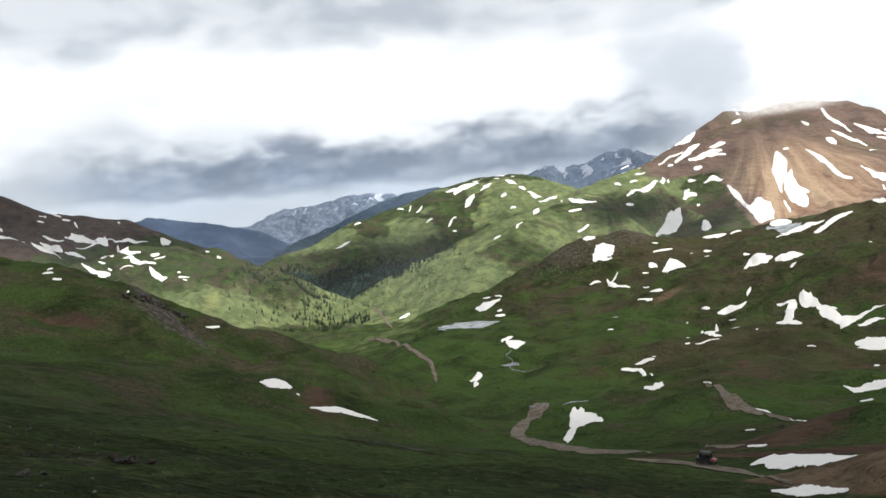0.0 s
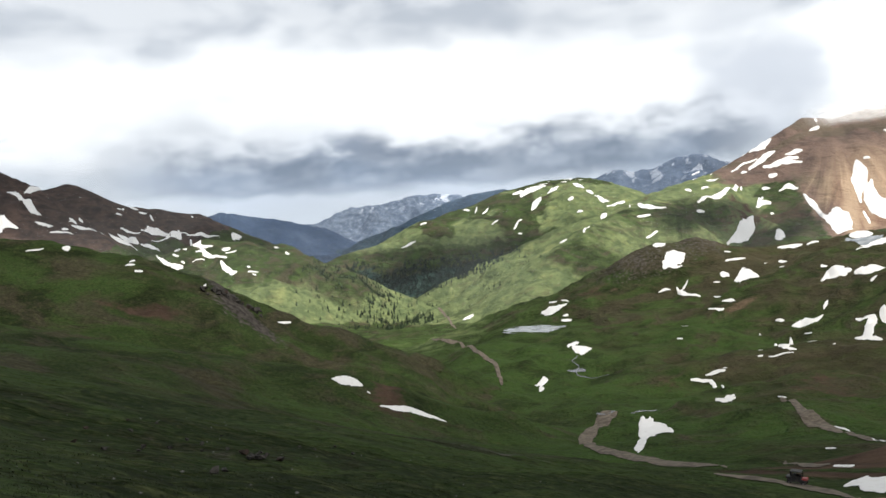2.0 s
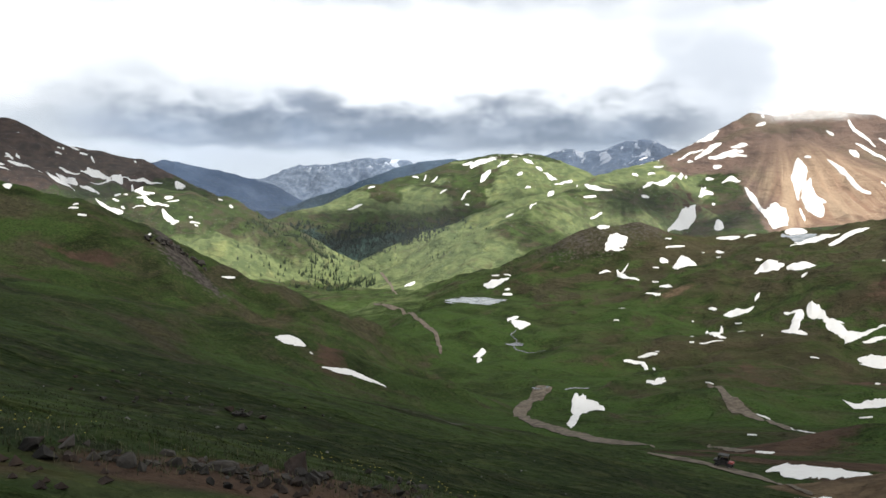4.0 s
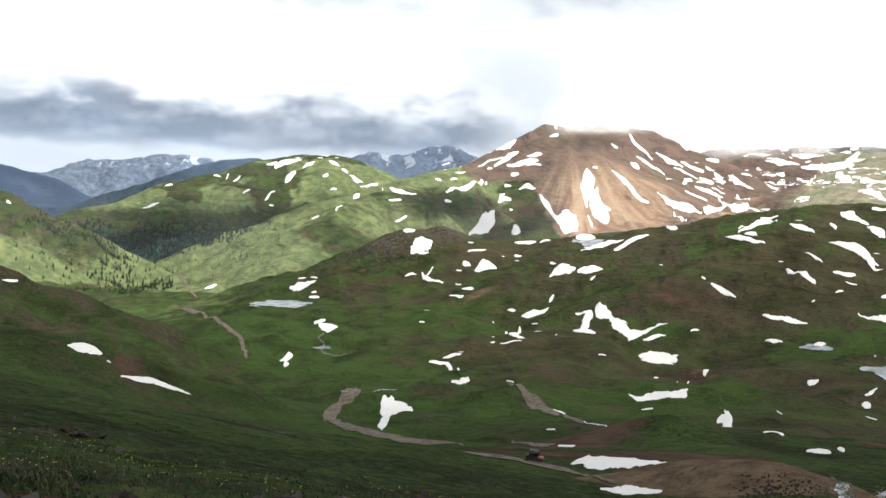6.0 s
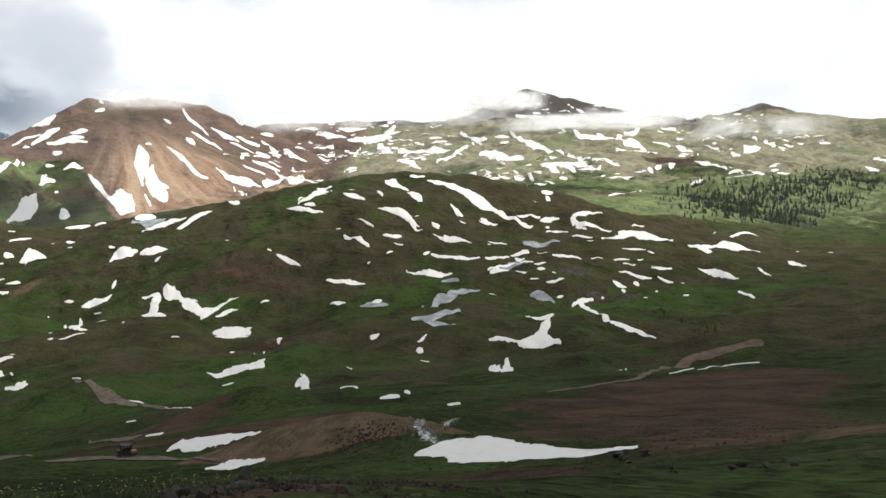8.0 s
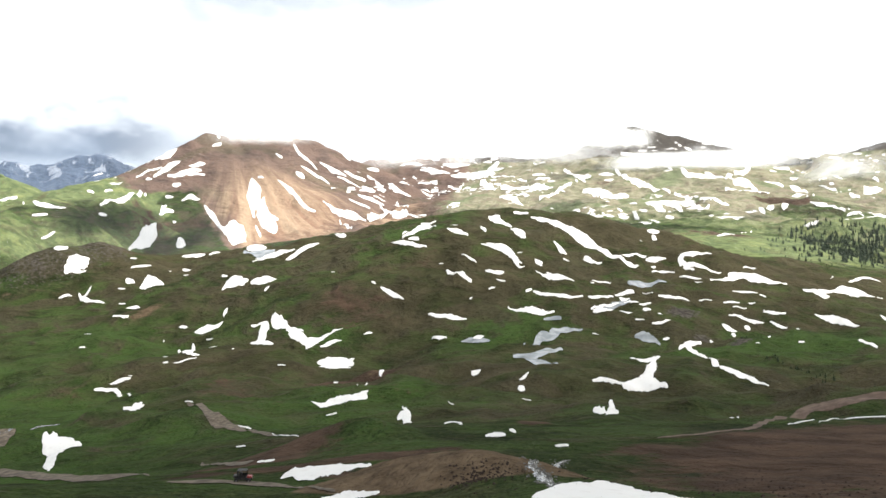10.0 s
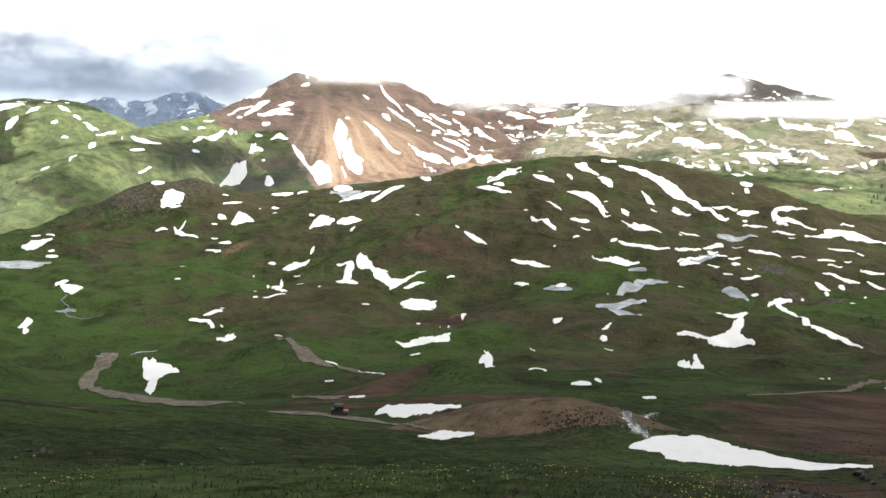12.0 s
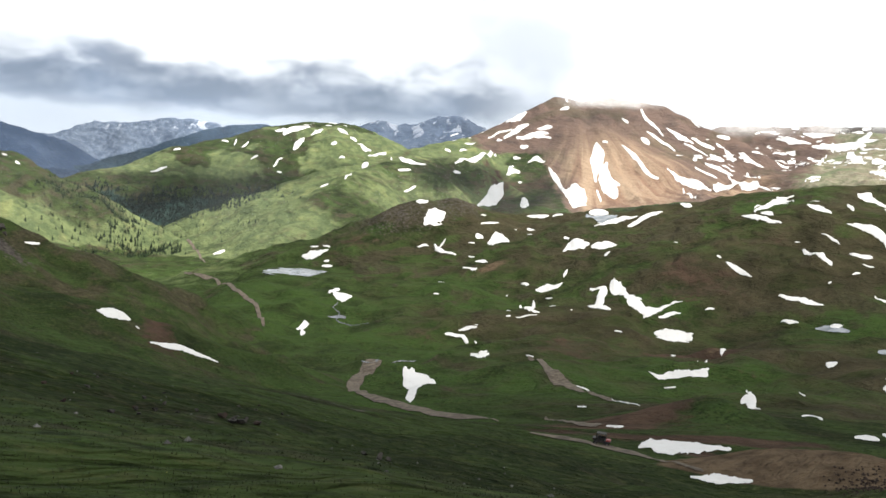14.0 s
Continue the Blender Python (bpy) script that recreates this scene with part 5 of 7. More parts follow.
# ---- the small off-road buggy on the road ----
def part(name, bm, material, parent, label=""):
    me = bpy.data.meshes.new(name)
    bm.to_mesh(me)
    bm.free()
    me.materials.append(material)
    ob = new(name, me)
    ob.parent = parent
    if label:
        tagged(ob, label)
    return ob


def block(w, l, h, at, taper=1.0, bevel=0.05):
    bm = bmesh.new()
    bmesh.ops.create_cube(bm, size=1.0)
    for v in bm.verts:
        k = taper if v.co.z > 0 else 1.0
        v.co = Vector((v.co.x * w * k, v.co.y * l * k, v.co.z * h)) + Vector(at)
    bmesh.ops.bevel(bm, geom=bm.edges[:], offset=bevel, segments=2, affect="EDGES")
    return bm


def tube(a, b, r):
    bm = bmesh.new()
    a, b = Vector(a), Vector(b)
    turn = (b - a).to_track_quat("Z", "Y").to_matrix().to_4x4()
    bmesh.ops.create_cone(bm, cap_ends=True, segments=10, radius1=r, radius2=r, depth=(b - a).length, matrix=Matrix.Translation((a + b) / 2) @ turn)
    return bm


def drum(r, w, at, seg=24):
    bm = bmesh.new()
    bmesh.ops.create_cone(bm, cap_ends=True, segments=seg, radius1=r, radius2=r, depth=w, matrix=Matrix.Translation(at) @ Matrix.Rotation(radians(90), 4, "Y"))
    bmesh.ops.bevel(bm, geom=[e for e in bm.edges if len(e.link_faces) == 2 and max(len(f.verts) for f in e.link_faces) > 4], offset=0.05, segments=2, affect="EDGES")
    return bm


def paint(name, col, rough=0.35, metal=0.0):
    m = Nodes(name, rough, metal)
    m.bsdf.inputs["Specular IOR Level"].default_value = 0.5
    m.colour(m.mix(m.math("MULTIPLY", m.ramp(m.noise(3.0, 5), 0.45, 0.75), 0.5), col, (0.11, 0.085, 0.065)))
    return m.mat


def build_buggy(x, y, heading):
    red, black, grey = paint("dusty_red_paint", (0.28, 0.016, 0.014)), paint("black_plastic", (0.015, 0.015, 0.016), 0.6), paint("steel_rim", (0.25, 0.25, 0.26), 0.4, 0.9)
    rubber, glass = paint("rubber", (0.02, 0.02, 0.021), 0.85), paint("dark_windscreen", (0.02, 0.025, 0.03), 0.08)
    lamp = paint("red_lamp_glass", (0.60, 0.03, 0.02), 0.2)
    top = new("off_road_buggy")
    body = part("body", block(1.45, 2.5, 0.42, (0, 0, 0.62), 0.95, 0.07), black, top, "black body shell")
    part("bonnet", block(1.25, 0.85, 0.28, (0, 1.05, 0.90), 0.82, 0.07), red, body, "sloping red bonnet")
    part("cargo_bed", block(1.35, 0.75, 0.34, (0, -1.05, 0.93), 1.02, 0.05), black, body, "black cargo bed")
    part("roof", block(1.40, 1.55, 0.09, (0, -0.12, 1.90), 0.93, 0.035), black, top, "flat black roof")
    part("windscreen", block(1.22, 0.03, 0.72, (0, 0.68, 1.40), 0.96, 0.01), glass, top, "dark windscreen")
    part("rear_panel", block(1.22, 0.04, 0.62, (0, -0.78, 1.42), 0.96, 0.01), black, top)
    for sx in (-0.66, 0.66):
        part("roll_bar", tube((sx, 0.72, 0.95), (sx * 0.95, 0.55, 1.86), 0.035), black, top)
        part("roll_bar", tube((sx, -0.82, 0.95), (sx * 0.95, -0.80, 1.86), 0.035), black, top)
        part("door", block(0.05, 1.15, 0.45, (sx * 1.07, -0.05, 1.02), 0.97, 0.02), black, top, "low black half door")
        part("headlight", drum(0.09, 0.06, (sx * 0.72, 1.42, 0.88), 16), grey, top)
        part("tail_light", block(0.16, 0.05, 0.10, (sx * 0.85, -1.43, 0.98), 1, 0.015), lamp, top, "red tail light")
        part("seat", block(0.5, 0.5, 0.75, (sx * 0.5, -0.35, 1.05), 0.85, 0.08), black, top)
        for sy in (-0.92, 0.98):
            wheel = new("wheel")
            wheel.parent = top
            part("tyre", drum(0.34, 0.26, (sx * 1.12, sy, 0.34)), rubber, wheel)
            part("rim", drum(0.19, 0.28, (sx * 1.12, sy, 0.34), 16), grey, wheel)
    part("bumper", tube((-0.5, 1.48, 0.62), (0.5, 1.48, 0.62), 0.04), black, top)
    z = float(ground_z(x, y)) + 0.06
    top.matrix_world = pose(x, y, z, -3, 0, heading) @ Matrix.Scale(0.85, 4)
    return tagged(top, "small black and red off-road buggy on the gravel road", "vehicle")


build_buggy(33.0, 101.0, 238)

# ---- clouds ----
def cloud_sheet(name, centre, wide, high, face, bend, parent=None, material=None, seed=0):
    """An uneven, thin sheet of vapour whose body attribute fades to nothing at the rim."""
    nu, nv = 40, 18
    u, v = np.meshgrid(np.linspace(-1, 1, nu), np.linspace(-1, 1, nv), indexing="ij")
    a = radians(face)
    along, ahead = np.array([np.cos(a), -np.sin(a)]), np.array([np.sin(a), np.cos(a)])
    deep = bend * (u * u) + 0.10 * high * fractal(u * 3 + seed, v * 2, 0.6, 3, 0.5, seed)
    deep = deep + 1.15 * high * v
    x = centre[0] + along[0] * u * wide + ahead[0] * deep
    y = centre[1] + along[1] * u * wide + ahead[1] * deep
    z = centre[2] + v * high + 0.12 * high * fractal(u * 4, v + seed, 0.7, 3, 0.5, seed + 2)
    idx = np.arange(nu * nv).reshape(nu, nv)
    faces = np.stack([idx[:-1, :-1], idx[:-1, 1:], idx[1:, 1:], idx[1:, :-1]], -1).reshape(-1, 4)
    me = mesh_from(name, np.stack([x, y, z], -1).reshape(-1, 3), faces, material or m_mist)
    add_attr(me, "body", (step01(1 - np.abs(u), 0, 0.6) * step01(1 - np.abs(v), 0, 0.75)).ravel())
    ob = new(name, me)
    ob.parent = parent
    return ob


def low_cloud(label, centre, wide, high, face, layers=4, step=70.0, material=None):
    top = new("cloud")
    a = radians(face)
    for k in range(layers):
        d = (k - 0.7 * layers) * step
        cloud_sheet("veil", (centre[0] + math.sin(a) * d, centre[1] + math.cos(a) * d, centre[2] + 6 * k), wide * (1 - 0.07 * k), high, face, 30, top, material, 3 + 5 * k)
    return tagged(top, label, "cloud")


low_cloud("white low cloud clinging to the red summit", (1180, 2560, 312), 215, 40, 23, 5)
low_cloud("white low cloud trailing behind the red summit", (1600, 2600, 268), 300, 45, 32, 2)
low_cloud("white low cloud resting on the snowy plateau", (2270, 2420, 300), 560, 48, 43, 2)
low_cloud("white low cloud drifting along the plateau crest", (2960, 1850, 300), 560, 52, 58, 2)
low_cloud("white cloud wrapped round the rocky crest", (2258, 2031, 322), 190, 46, 48, 3, 60, m_fog)
low_cloud("white cloud lying along the rocky crest", (2417, 1755, 236), 380, 36, 52, 3, 60, m_fog)
low_cloud("white cloud trailing off the rocky crest", (2457, 1515, 216), 330, 30, 57, 2, 60)
low_cloud("white cloud on the far end of the crest", (2430, 1146, 172), 300, 42, 64, 2, 60)
low_cloud("grey cloud wisps over the western hill", (-1500, 2200, 385), 330, 60, -33)


def haze(label, radius, low, high, material, east):
    """A wide, very thin sheet added to imitate distance haze; it thins out towards its foot and its top."""
    nu, nv = 90, 14
    u, v = np.meshgrid(np.linspace(radians(-50), radians(east), nu), np.linspace(0, 1, nv), indexing="ij")
    r = radius + 0.06 * radius * fractal(u * 6, v * 3, 1.0, 3, 0.5, 5)
    idx = np.arange(nu * nv).reshape(nu, nv)
    faces = np.stack([idx[:-1, :-1], idx[:-1, 1:], idx[1:, 1:], idx[1:, :-1]], -1).reshape(-1, 4)
    me = mesh_from("haze", np.stack([r * np.sin(u), r * np.cos(u), low + (high - low) * v], -1).reshape(-1, 3), faces, material)
    add_attr(me, "body", (step01(v, 0.0, 0.25) * step01(1 - v, 0.0, 0.35) * step01(radians(east) - u, 0.0, 0.05)).ravel())
    return tagged(new("haze", me), label, "haze", kind="structure")


m_haze = cloud_material("valley_haze", -0.3, 0.0, 0.002, (0.86, 0.92, 0.96), 0.032, 0.3)
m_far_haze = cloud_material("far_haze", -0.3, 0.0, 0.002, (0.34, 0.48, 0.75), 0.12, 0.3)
haze("thin pale haze over the far valley", 1330, -170, 520, m_haze, 88)
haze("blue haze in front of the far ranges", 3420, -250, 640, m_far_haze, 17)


def cloud_deck():
    """A broken cloud deck out of view, added to shade the near valley; its underside is lumpy and its rim ragged."""
    nu, nv = 130, 130
    u, v = np.meshgrid(np.linspace(-1, 1, nu), np.linspace(-1, 1, nv), indexing="ij")
    x, y = 420 + 2400 * u, -560 + 2400 * v
    z = 720 + 22 * fractal(x, y, 620, 2, 0.4, 44)
    reach = np.hypot(x - 500, y + 600) + 190 * fractal(x, y, 520, 4, 0.5, 61)
    islands = (fractal(x, y, 330, 4, 0.55, 15) > 0.12) & (y < 1330) & (y > 700)
    keep = (reach < 1330) | islands
    idx = np.arange(nu * nv).reshape(nu, nv)
    faces = np.stack([idx[:-1, :-1], idx[:-1, 1:], idx[1:, 1:], idx[1:, :-1]], -1)
    ok = keep[:-1, :-1] & keep[1:, :-1] & keep[:-1, 1:] & keep[1:, 1:]
    faces = faces[ok]
    used, inverse = np.unique(faces, return_inverse=True)
    verts = np.stack([x, y, z], -1).reshape(-1, 3)[used]
    me = mesh_from("cloud_deck", verts, inverse.reshape(-1, 4), m_cloud)
    add_attr(me, "body", np.maximum(step01(1420 - reach, 0, 1180), 0.5 * islands).ravel()[used])
    return tagged(new("cloud_deck", me), "grey broken cloud deck above the valley", "cloud", kind="structure")


cloud_deck()


def shading_cloud_bank(label, cx, cy, rx, ry, z0, seed):
    """A ragged cloud of its own, added out of view towards the sun to shade one hill."""
    nu, nv = 60, 60
    u, v = np.meshgrid(np.linspace(-1, 1, nu), np.linspace(-1, 1, nv), indexing="ij")
    x, y = cx + rx * u, cy + ry * v
    reach = np.hypot(u, v) + 0.30 * fractal(x, y, 0.5 * rx, 4, 0.5, seed)
    z = z0 + 14 * fractal(x, y, 400, 2, 0.4, 9)
    idx = np.arange(nu * nv).reshape(nu, nv)
    faces = np.stack([idx[:-1, :-1], idx[:-1, 1:], idx[1:, 1:], idx[1:, :-1]], -1).reshape(-1, 4)
    me = mesh_from("shading_cloud_bank", np.stack([x, y, z], -1).reshape(-1, 3), faces, m_bank)
    add_attr(me, "body", step01(1 - reach, 0, 0.5).ravel())
    return tagged(new("shading_cloud_bank", me), label, "cloud", kind="structure")


# unseen clouds, set so that their shadows fall on the named ground
shading_cloud_bank("grey cloud above the brown hill", -529, 1860, 600, 400, 1100, 12)
shading_cloud_bank("small grey cloud above the green knoll", 1254, 1619, 270, 210, 1100, 21)
shading_cloud_bank("grey cloud above the wooded valley", 644, 2069, 400, 280, 1100, 34)
# ---- old snow ----
snow(65, 4.6, [(2815, 1312, 9.9), (2703, 1223, 7.9)])
snow(66, 7.0, [(1926, 881, 3.4), (2075, 922, 3.6)])
snow(42, 1.4, [(485, 586, 1.7), (492, 575, 3.4), (495, 562, 3.0), (490, 549, 1.7), (495, 545, 0.8)])
snow(44, 1.8, [(510, 548, 1.7), (510, 539, 1.7)])
snow(52, 1.4, [(618, 507, 1.4), (633, 499, 1.4)])
snow(50, 2.5, [(602, 521, 0.9), (612, 512, 0.9)])
snow(47, 2.3, [(564, 540, 1.3), (564, 529, 1.3)])
snow(62, 5.3, [(706, 403, 2.3), (706, 389, 3.2), (788, 413, 2.5), (798, 401, 2.5), (815, 385, 1.5)], [(694, 382, 1.8), (706, 380, 1.8)])
snow(62, 2.5, [(632, 352, 1.2), (634, 340, 2.1), (628, 314, 1.6)])
snow(65, 4.5, [(672, 319, 1.3), (647, 296, 1.2)])
snow(67, 7.0, [(730, 318, 2.7), (690, 286, 1.7)])
snow(63, 4.3, [(818, 438, 1.1), (976, 491, 1.9), (1000, 474, 1.3)])
snow(60, 3.1, [(526, 305, 1.0), (527, 301, 0.7)])
snow(-29, 3.6, [(-1232, 2167, 5.3), (-1202, 2168, 9.2), (-1136, 2100, 8.8), (-1104, 2091, 3.7)])
snow(-28, 6.4, [(-1209, 2210, 2.7), (-1210, 2321, 2.8)])
snow(-30, 1.1, [(-1196, 2014, 6.2), (-1162, 2005, 9.8), (-1118, 2002, 4.8)], [(-1153, 2001, 10.9), (-1163, 1984, 10.9)])
snow(-32, 1.0, [(-1224, 1968, 3.7), (-1209, 1971, 7.3)])
snow(-28, 1.8, [(-1093, 2039, 4.9), (-1059, 2057, 4.9)])
snow(-28, 1.2, [(-226, 405, 0.5), (-221, 413, 0.5)])
# larger drifts and the many small ones beside them
drift(10, 3.0, [(443, 2837, 3.1), (506, 2871, 4.7)])
drift(12, 3.3, [(454, 2487, 2.7), (419, 2164, 4.8), (444, 2144, 4.7), (489, 2183, 2.4)])
drift(11, 2.5, [(392, 2059, 1.7), (423, 2064, 3.4)])
drift(12, 1.0, [(395, 1986, 2.2), (426, 2005, 2.2)])
drift(12, 9.0, [(182, 890, 1.0), (196, 898, 1.5)])
drift(14, 3.5, [(586, 2354, 2.6), (598, 2344, 3.9)])
drift(15, 1.3, [(1037, 4017, 3.4), (1084, 4057, 4.5)])
drift(15, 2.3, [(577, 2213, 3.7), (595, 2221, 5.0)])
drift(16, 1.8, [(594, 2264, 2.5), (632, 2287, 5.1), (687, 2333, 6.6), (779, 2478, 4.2)])
drift(15, 2.3, [(633, 2362, 2.6), (654, 2367, 2.7)])
drift(19, 3.0, [(863, 2644, 4.5), (903, 2659, 9.1), (944, 2681, 4.6)])
drift(18, 2.0, [(777, 2550, 2.9), (823, 2578, 2.9), (864, 2588, 2.9)])
drift(19, 2.5, [(824, 2539, 4.3), (875, 2573, 8.8), (922, 2600, 7.5)])
drift(20, 1.0, [(864, 2518, 8.6), (906, 2514, 8.7), (958, 2515, 8.7)], [(914, 2508, 5.8), (962, 2494, 4.3)])
drift(21, 2.0, [(933, 2536, 2.9), (963, 2540, 5.9), (982, 2537, 4.4)])
drift(20, 1.0, [(867, 2490, 7.1), (883, 2484, 5.7)])
drift(20, 1.5, [(863, 2412, 2.8), (893, 2420, 7.0), (909, 2399, 4.2)])
drift(19, 1.5, [(834, 2463, 4.2), (847, 2447, 4.2)])
drift(22, 2.0, [(1055, 2652, 3.1), (1093, 2679, 6.3)], [(1102, 2719, 3.2), (1102, 2714, 6.3)])
drift(19, 2.0, [(760, 2307, 2.6), (788, 2340, 5.3), (809, 2340, 5.4)], [(770, 2321, 4.0), (811, 2404, 4.1)])
drift(19, 3.5, [(788, 2276, 2.6), (795, 2277, 2.6)])
drift(17, 2.0, [(718, 2211, 5.0), (697, 2181, 12.6), (673, 2159, 14.0), (640, 2128, 6.0), (619, 2106, 3.6)])
drift(20, 2.0, [(755, 2135, 3.7), (749, 2114, 10.8), (743, 2097, 10.7)])
drift(22, 2.5, [(905, 2352, 2.7), (897, 2285, 6.6), (894, 2243, 6.5), (878, 2159, 5.0), (873, 2113, 4.9)])
drift(23, 3.0, [(873, 2126, 6.2), (904, 2148, 20.9), (913, 2109, 17.4)], [(880, 2090, 18.8), (898, 2062, 7.3)])
drift(24, 2.5, [(1087, 2417, 14.6), (1070, 2370, 17.9), (1046, 2323, 15.8), (1018, 2267, 6.7), (998, 2217, 5.3)])
drift(25, 2.0, [(1081, 2326, 4.2), (1049, 2271, 15.5), (1025, 2194, 23.4), (1018, 2150, 18.0), (1009, 2118, 7.6)], [(1014, 2221, 7.9), (1055, 2190, 7.9)])
drift(25, 3.0, [(980, 2164, 3.9), (973, 2128, 3.8), (961, 2095, 2.5)])
drift(27, 2.0, [(1165, 2401, 2.9), (1171, 2345, 5.7), (1173, 2300, 5.6), (1164, 2226, 5.4), (1179, 2191, 4.0)])
drift(25, 2.0, [(1113, 2433, 2.9), (1126, 2427, 4.3)])
drift(26, 2.0, [(1247, 2580, 3.1), (1255, 2554, 4.6)])
drift(28, 1.5, [(1329, 2606, 4.7), (1321, 2560, 6.2), (1328, 2521, 6.2), (1334, 2478, 4.6), (1339, 2467, 3.0)])
drift(27, 1.8, [(1260, 2461, 4.5), (1268, 2432, 8.9)])
drift(29, 2.0, [(1289, 2481, 3.0), (1310, 2452, 4.5), (1326, 2422, 4.5), (1338, 2385, 3.0)])
drift(30, 2.3, [(1369, 2499, 3.1), (1384, 2464, 6.1), (1403, 2435, 4.6), (1419, 2417, 3.0)])
drift(31, 1.5, [(1391, 2420, 3.0), (1409, 2392, 4.5), (1434, 2350, 3.0)])
drift(31, 1.5, [(1498, 2564, 3.2), (1504, 2527, 3.2)])
drift(31, 2.0, [(1434, 2444, 6.1), (1461, 2414, 6.1), (1487, 2403, 4.6)])
drift(32, 1.5, [(1527, 2452, 4.7), (1554, 2430, 9.4)])
drift(32, 3.3, [(1448, 2355, 6.0), (1477, 2332, 6.0)])
drift(31, 3.3, [(1361, 2308, 4.3), (1373, 2318, 5.8)])
drift(33, 1.5, [(1516, 2385, 4.6), (1517, 2361, 6.1), (1516, 2335, 6.0)])
drift(31, 2.8, [(1225, 2221, 4.1), (1239, 2185, 5.4), (1270, 2155, 8.1), (1313, 2129, 5.4)])
drift(31, 3.0, [(1331, 2245, 2.8), (1350, 2209, 4.2), (1363, 2180, 2.8)])
drift(31, 2.5, [(1225, 2126, 2.7), (1137, 1914, 4.8)])
drift(30, 4.6, [(462, 820, 3.1), (455, 789, 2.0)])
drift(32, 2.5, [(1390, 2286, 4.3), (1425, 2264, 5.8), (1441, 2223, 4.3)])
drift(34, 5.0, [(1428, 2219, 4.3), (1360, 2038, 6.6), (1374, 2001, 5.3), (1324, 1862, 3.7)])
drift(34, 1.0, [(1549, 2326, 6.0), (1561, 2310, 6.0), (1587, 2282, 3.0)])
drift(34, 3.3, [(1525, 2270, 4.4), (1404, 2033, 4.0)])
drift(25, 7.6, [(381, 879, 1.6), (397, 867, 2.1)])
drift(20, 3.6, [(321, 918, 1.1), (334, 911, 2.1), (342, 908, 1.6)])
drift(22, 7.3, [(347, 904, 1.1), (358, 903, 1.1)])
drift(26, 3.8, [(344, 783, 1.4), (368, 805, 1.9), (388, 805, 1.5), (402, 805, 0.5)])
drift(28, 3.3, [(382, 785, 1.0), (402, 793, 2.4), (420, 801, 2.0), (429, 802, 1.0)])
drift(17, 2.5, [(248, 862, 0.7), (261, 875, 1.0), (273, 880, 0.8)])
drift(13, 1.5, [(184, 855, 2.4), (194, 864, 6.1), (201, 869, 6.8), (210, 874, 2.0)], [(194, 869, 2.4), (194, 872, 1.9)], [(192, 854, 1.0), (202, 855, 1.0)])
drift(34, 2.0, [(435, 663, 1.3), (440, 648, 1.7), (444, 632, 1.7)])
drift(35, 9.0, [(452, 674, 0.9), (472, 682, 1.8), (505, 704, 1.4), (488, 668, 0.9)])
drift(6, 3.0, [(68, 876, 0.7), (75, 871, 0.7)])
drift(6, 3.5, [(80, 868, 0.9), (85, 854, 0.9)])
drift(6, 3.3, [(59, 860, 1.9), (67, 848, 4.1), (76, 844, 2.8), (82, 846, 1.4)])
drift(6, 1.3, [(76, 819, 0.9), (80, 818, 1.3)])
drift(6, 3.0, [(73, 808, 1.3), (81, 804, 1.8)])
drift(7, 3.5, [(62, 653, 1.4), (71, 669, 2.2)], [(66, 652, 2.1), (70, 641, 3.1), (78, 643, 1.1)])
drift(5, 6.1, [(29, 545, 1.5), (35, 563, 1.5), (38, 566, 0.6)], [(32, 538, 1.8), (30, 526, 1.1)])
drift(14, 2.5, [(189, 826, 1.4), (189, 811, 2.3), (193, 800, 1.3), (201, 790, 0.9)], [(190, 817, 1.4), (201, 831, 0.5)])
drift(13, 1.5, [(171, 826, 0.9), (178, 828, 1.4), (182, 826, 0.9)])
drift(16, 2.5, [(193, 731, 1.6), (199, 719, 1.2), (202, 720, 0.8)])
drift(16, 3.0, [(210, 774, 0.7), (213, 766, 0.6)])
drift(14, 4.6, [(141, 631, 0.5), (145, 632, 0.5)])
drift(17, 2.8, [(236, 836, 2.8), (242, 837, 2.4)])
drift(18, 7.1, [(241, 813, 1.4), (255, 830, 4.2), (266, 825, 2.4)])
drift(20, 3.5, [(228, 672, 0.8), (230, 666, 1.2), (231, 662, 0.8)])
drift(19, 3.5, [(210, 657, 0.6), (210, 655, 0.6)])
drift(22, 3.5, [(228, 614, 0.4), (229, 604, 0.7)])
drift(22, 3.5, [(231, 644, 1.1), (240, 643, 3.3), (247, 638, 1.9), (255, 647, 1.1)])
drift(23, 2.5, [(263, 663, 1.2), (268, 671, 1.2), (271, 676, 0.8)])
drift(21, 6.6, [(207, 613, 1.4), (195, 561, 3.3), (218, 614, 1.8)], [(190, 542, 0.9), (196, 543, 0.5)])
drift(19, 3.0, [(169, 537, 0.3), (172, 537, 0.6)])
drift(20, 2.5, [(175, 534, 0.3), (182, 533, 0.5), (190, 533, 0.3)])
drift(16, 1.5, [(134, 530, 0.6), (139, 530, 1.5), (145, 527, 0.9)])
drift(16, 2.3, [(123, 523, 0.9), (128, 523, 1.5), (134, 513, 1.2), (124, 457, 0.8)])
drift(17, 8.1, [(106, 406, 0.7), (108, 399, 1.1), (113, 399, 0.7)], [(112, 411, 0.9), (118, 418, 0.5)])
drift(17, 1.5, [(145, 530, 0.3), (147, 529, 0.3)])
drift(20, 3.3, [(128, 385, 0.2), (130, 380, 0.3)])
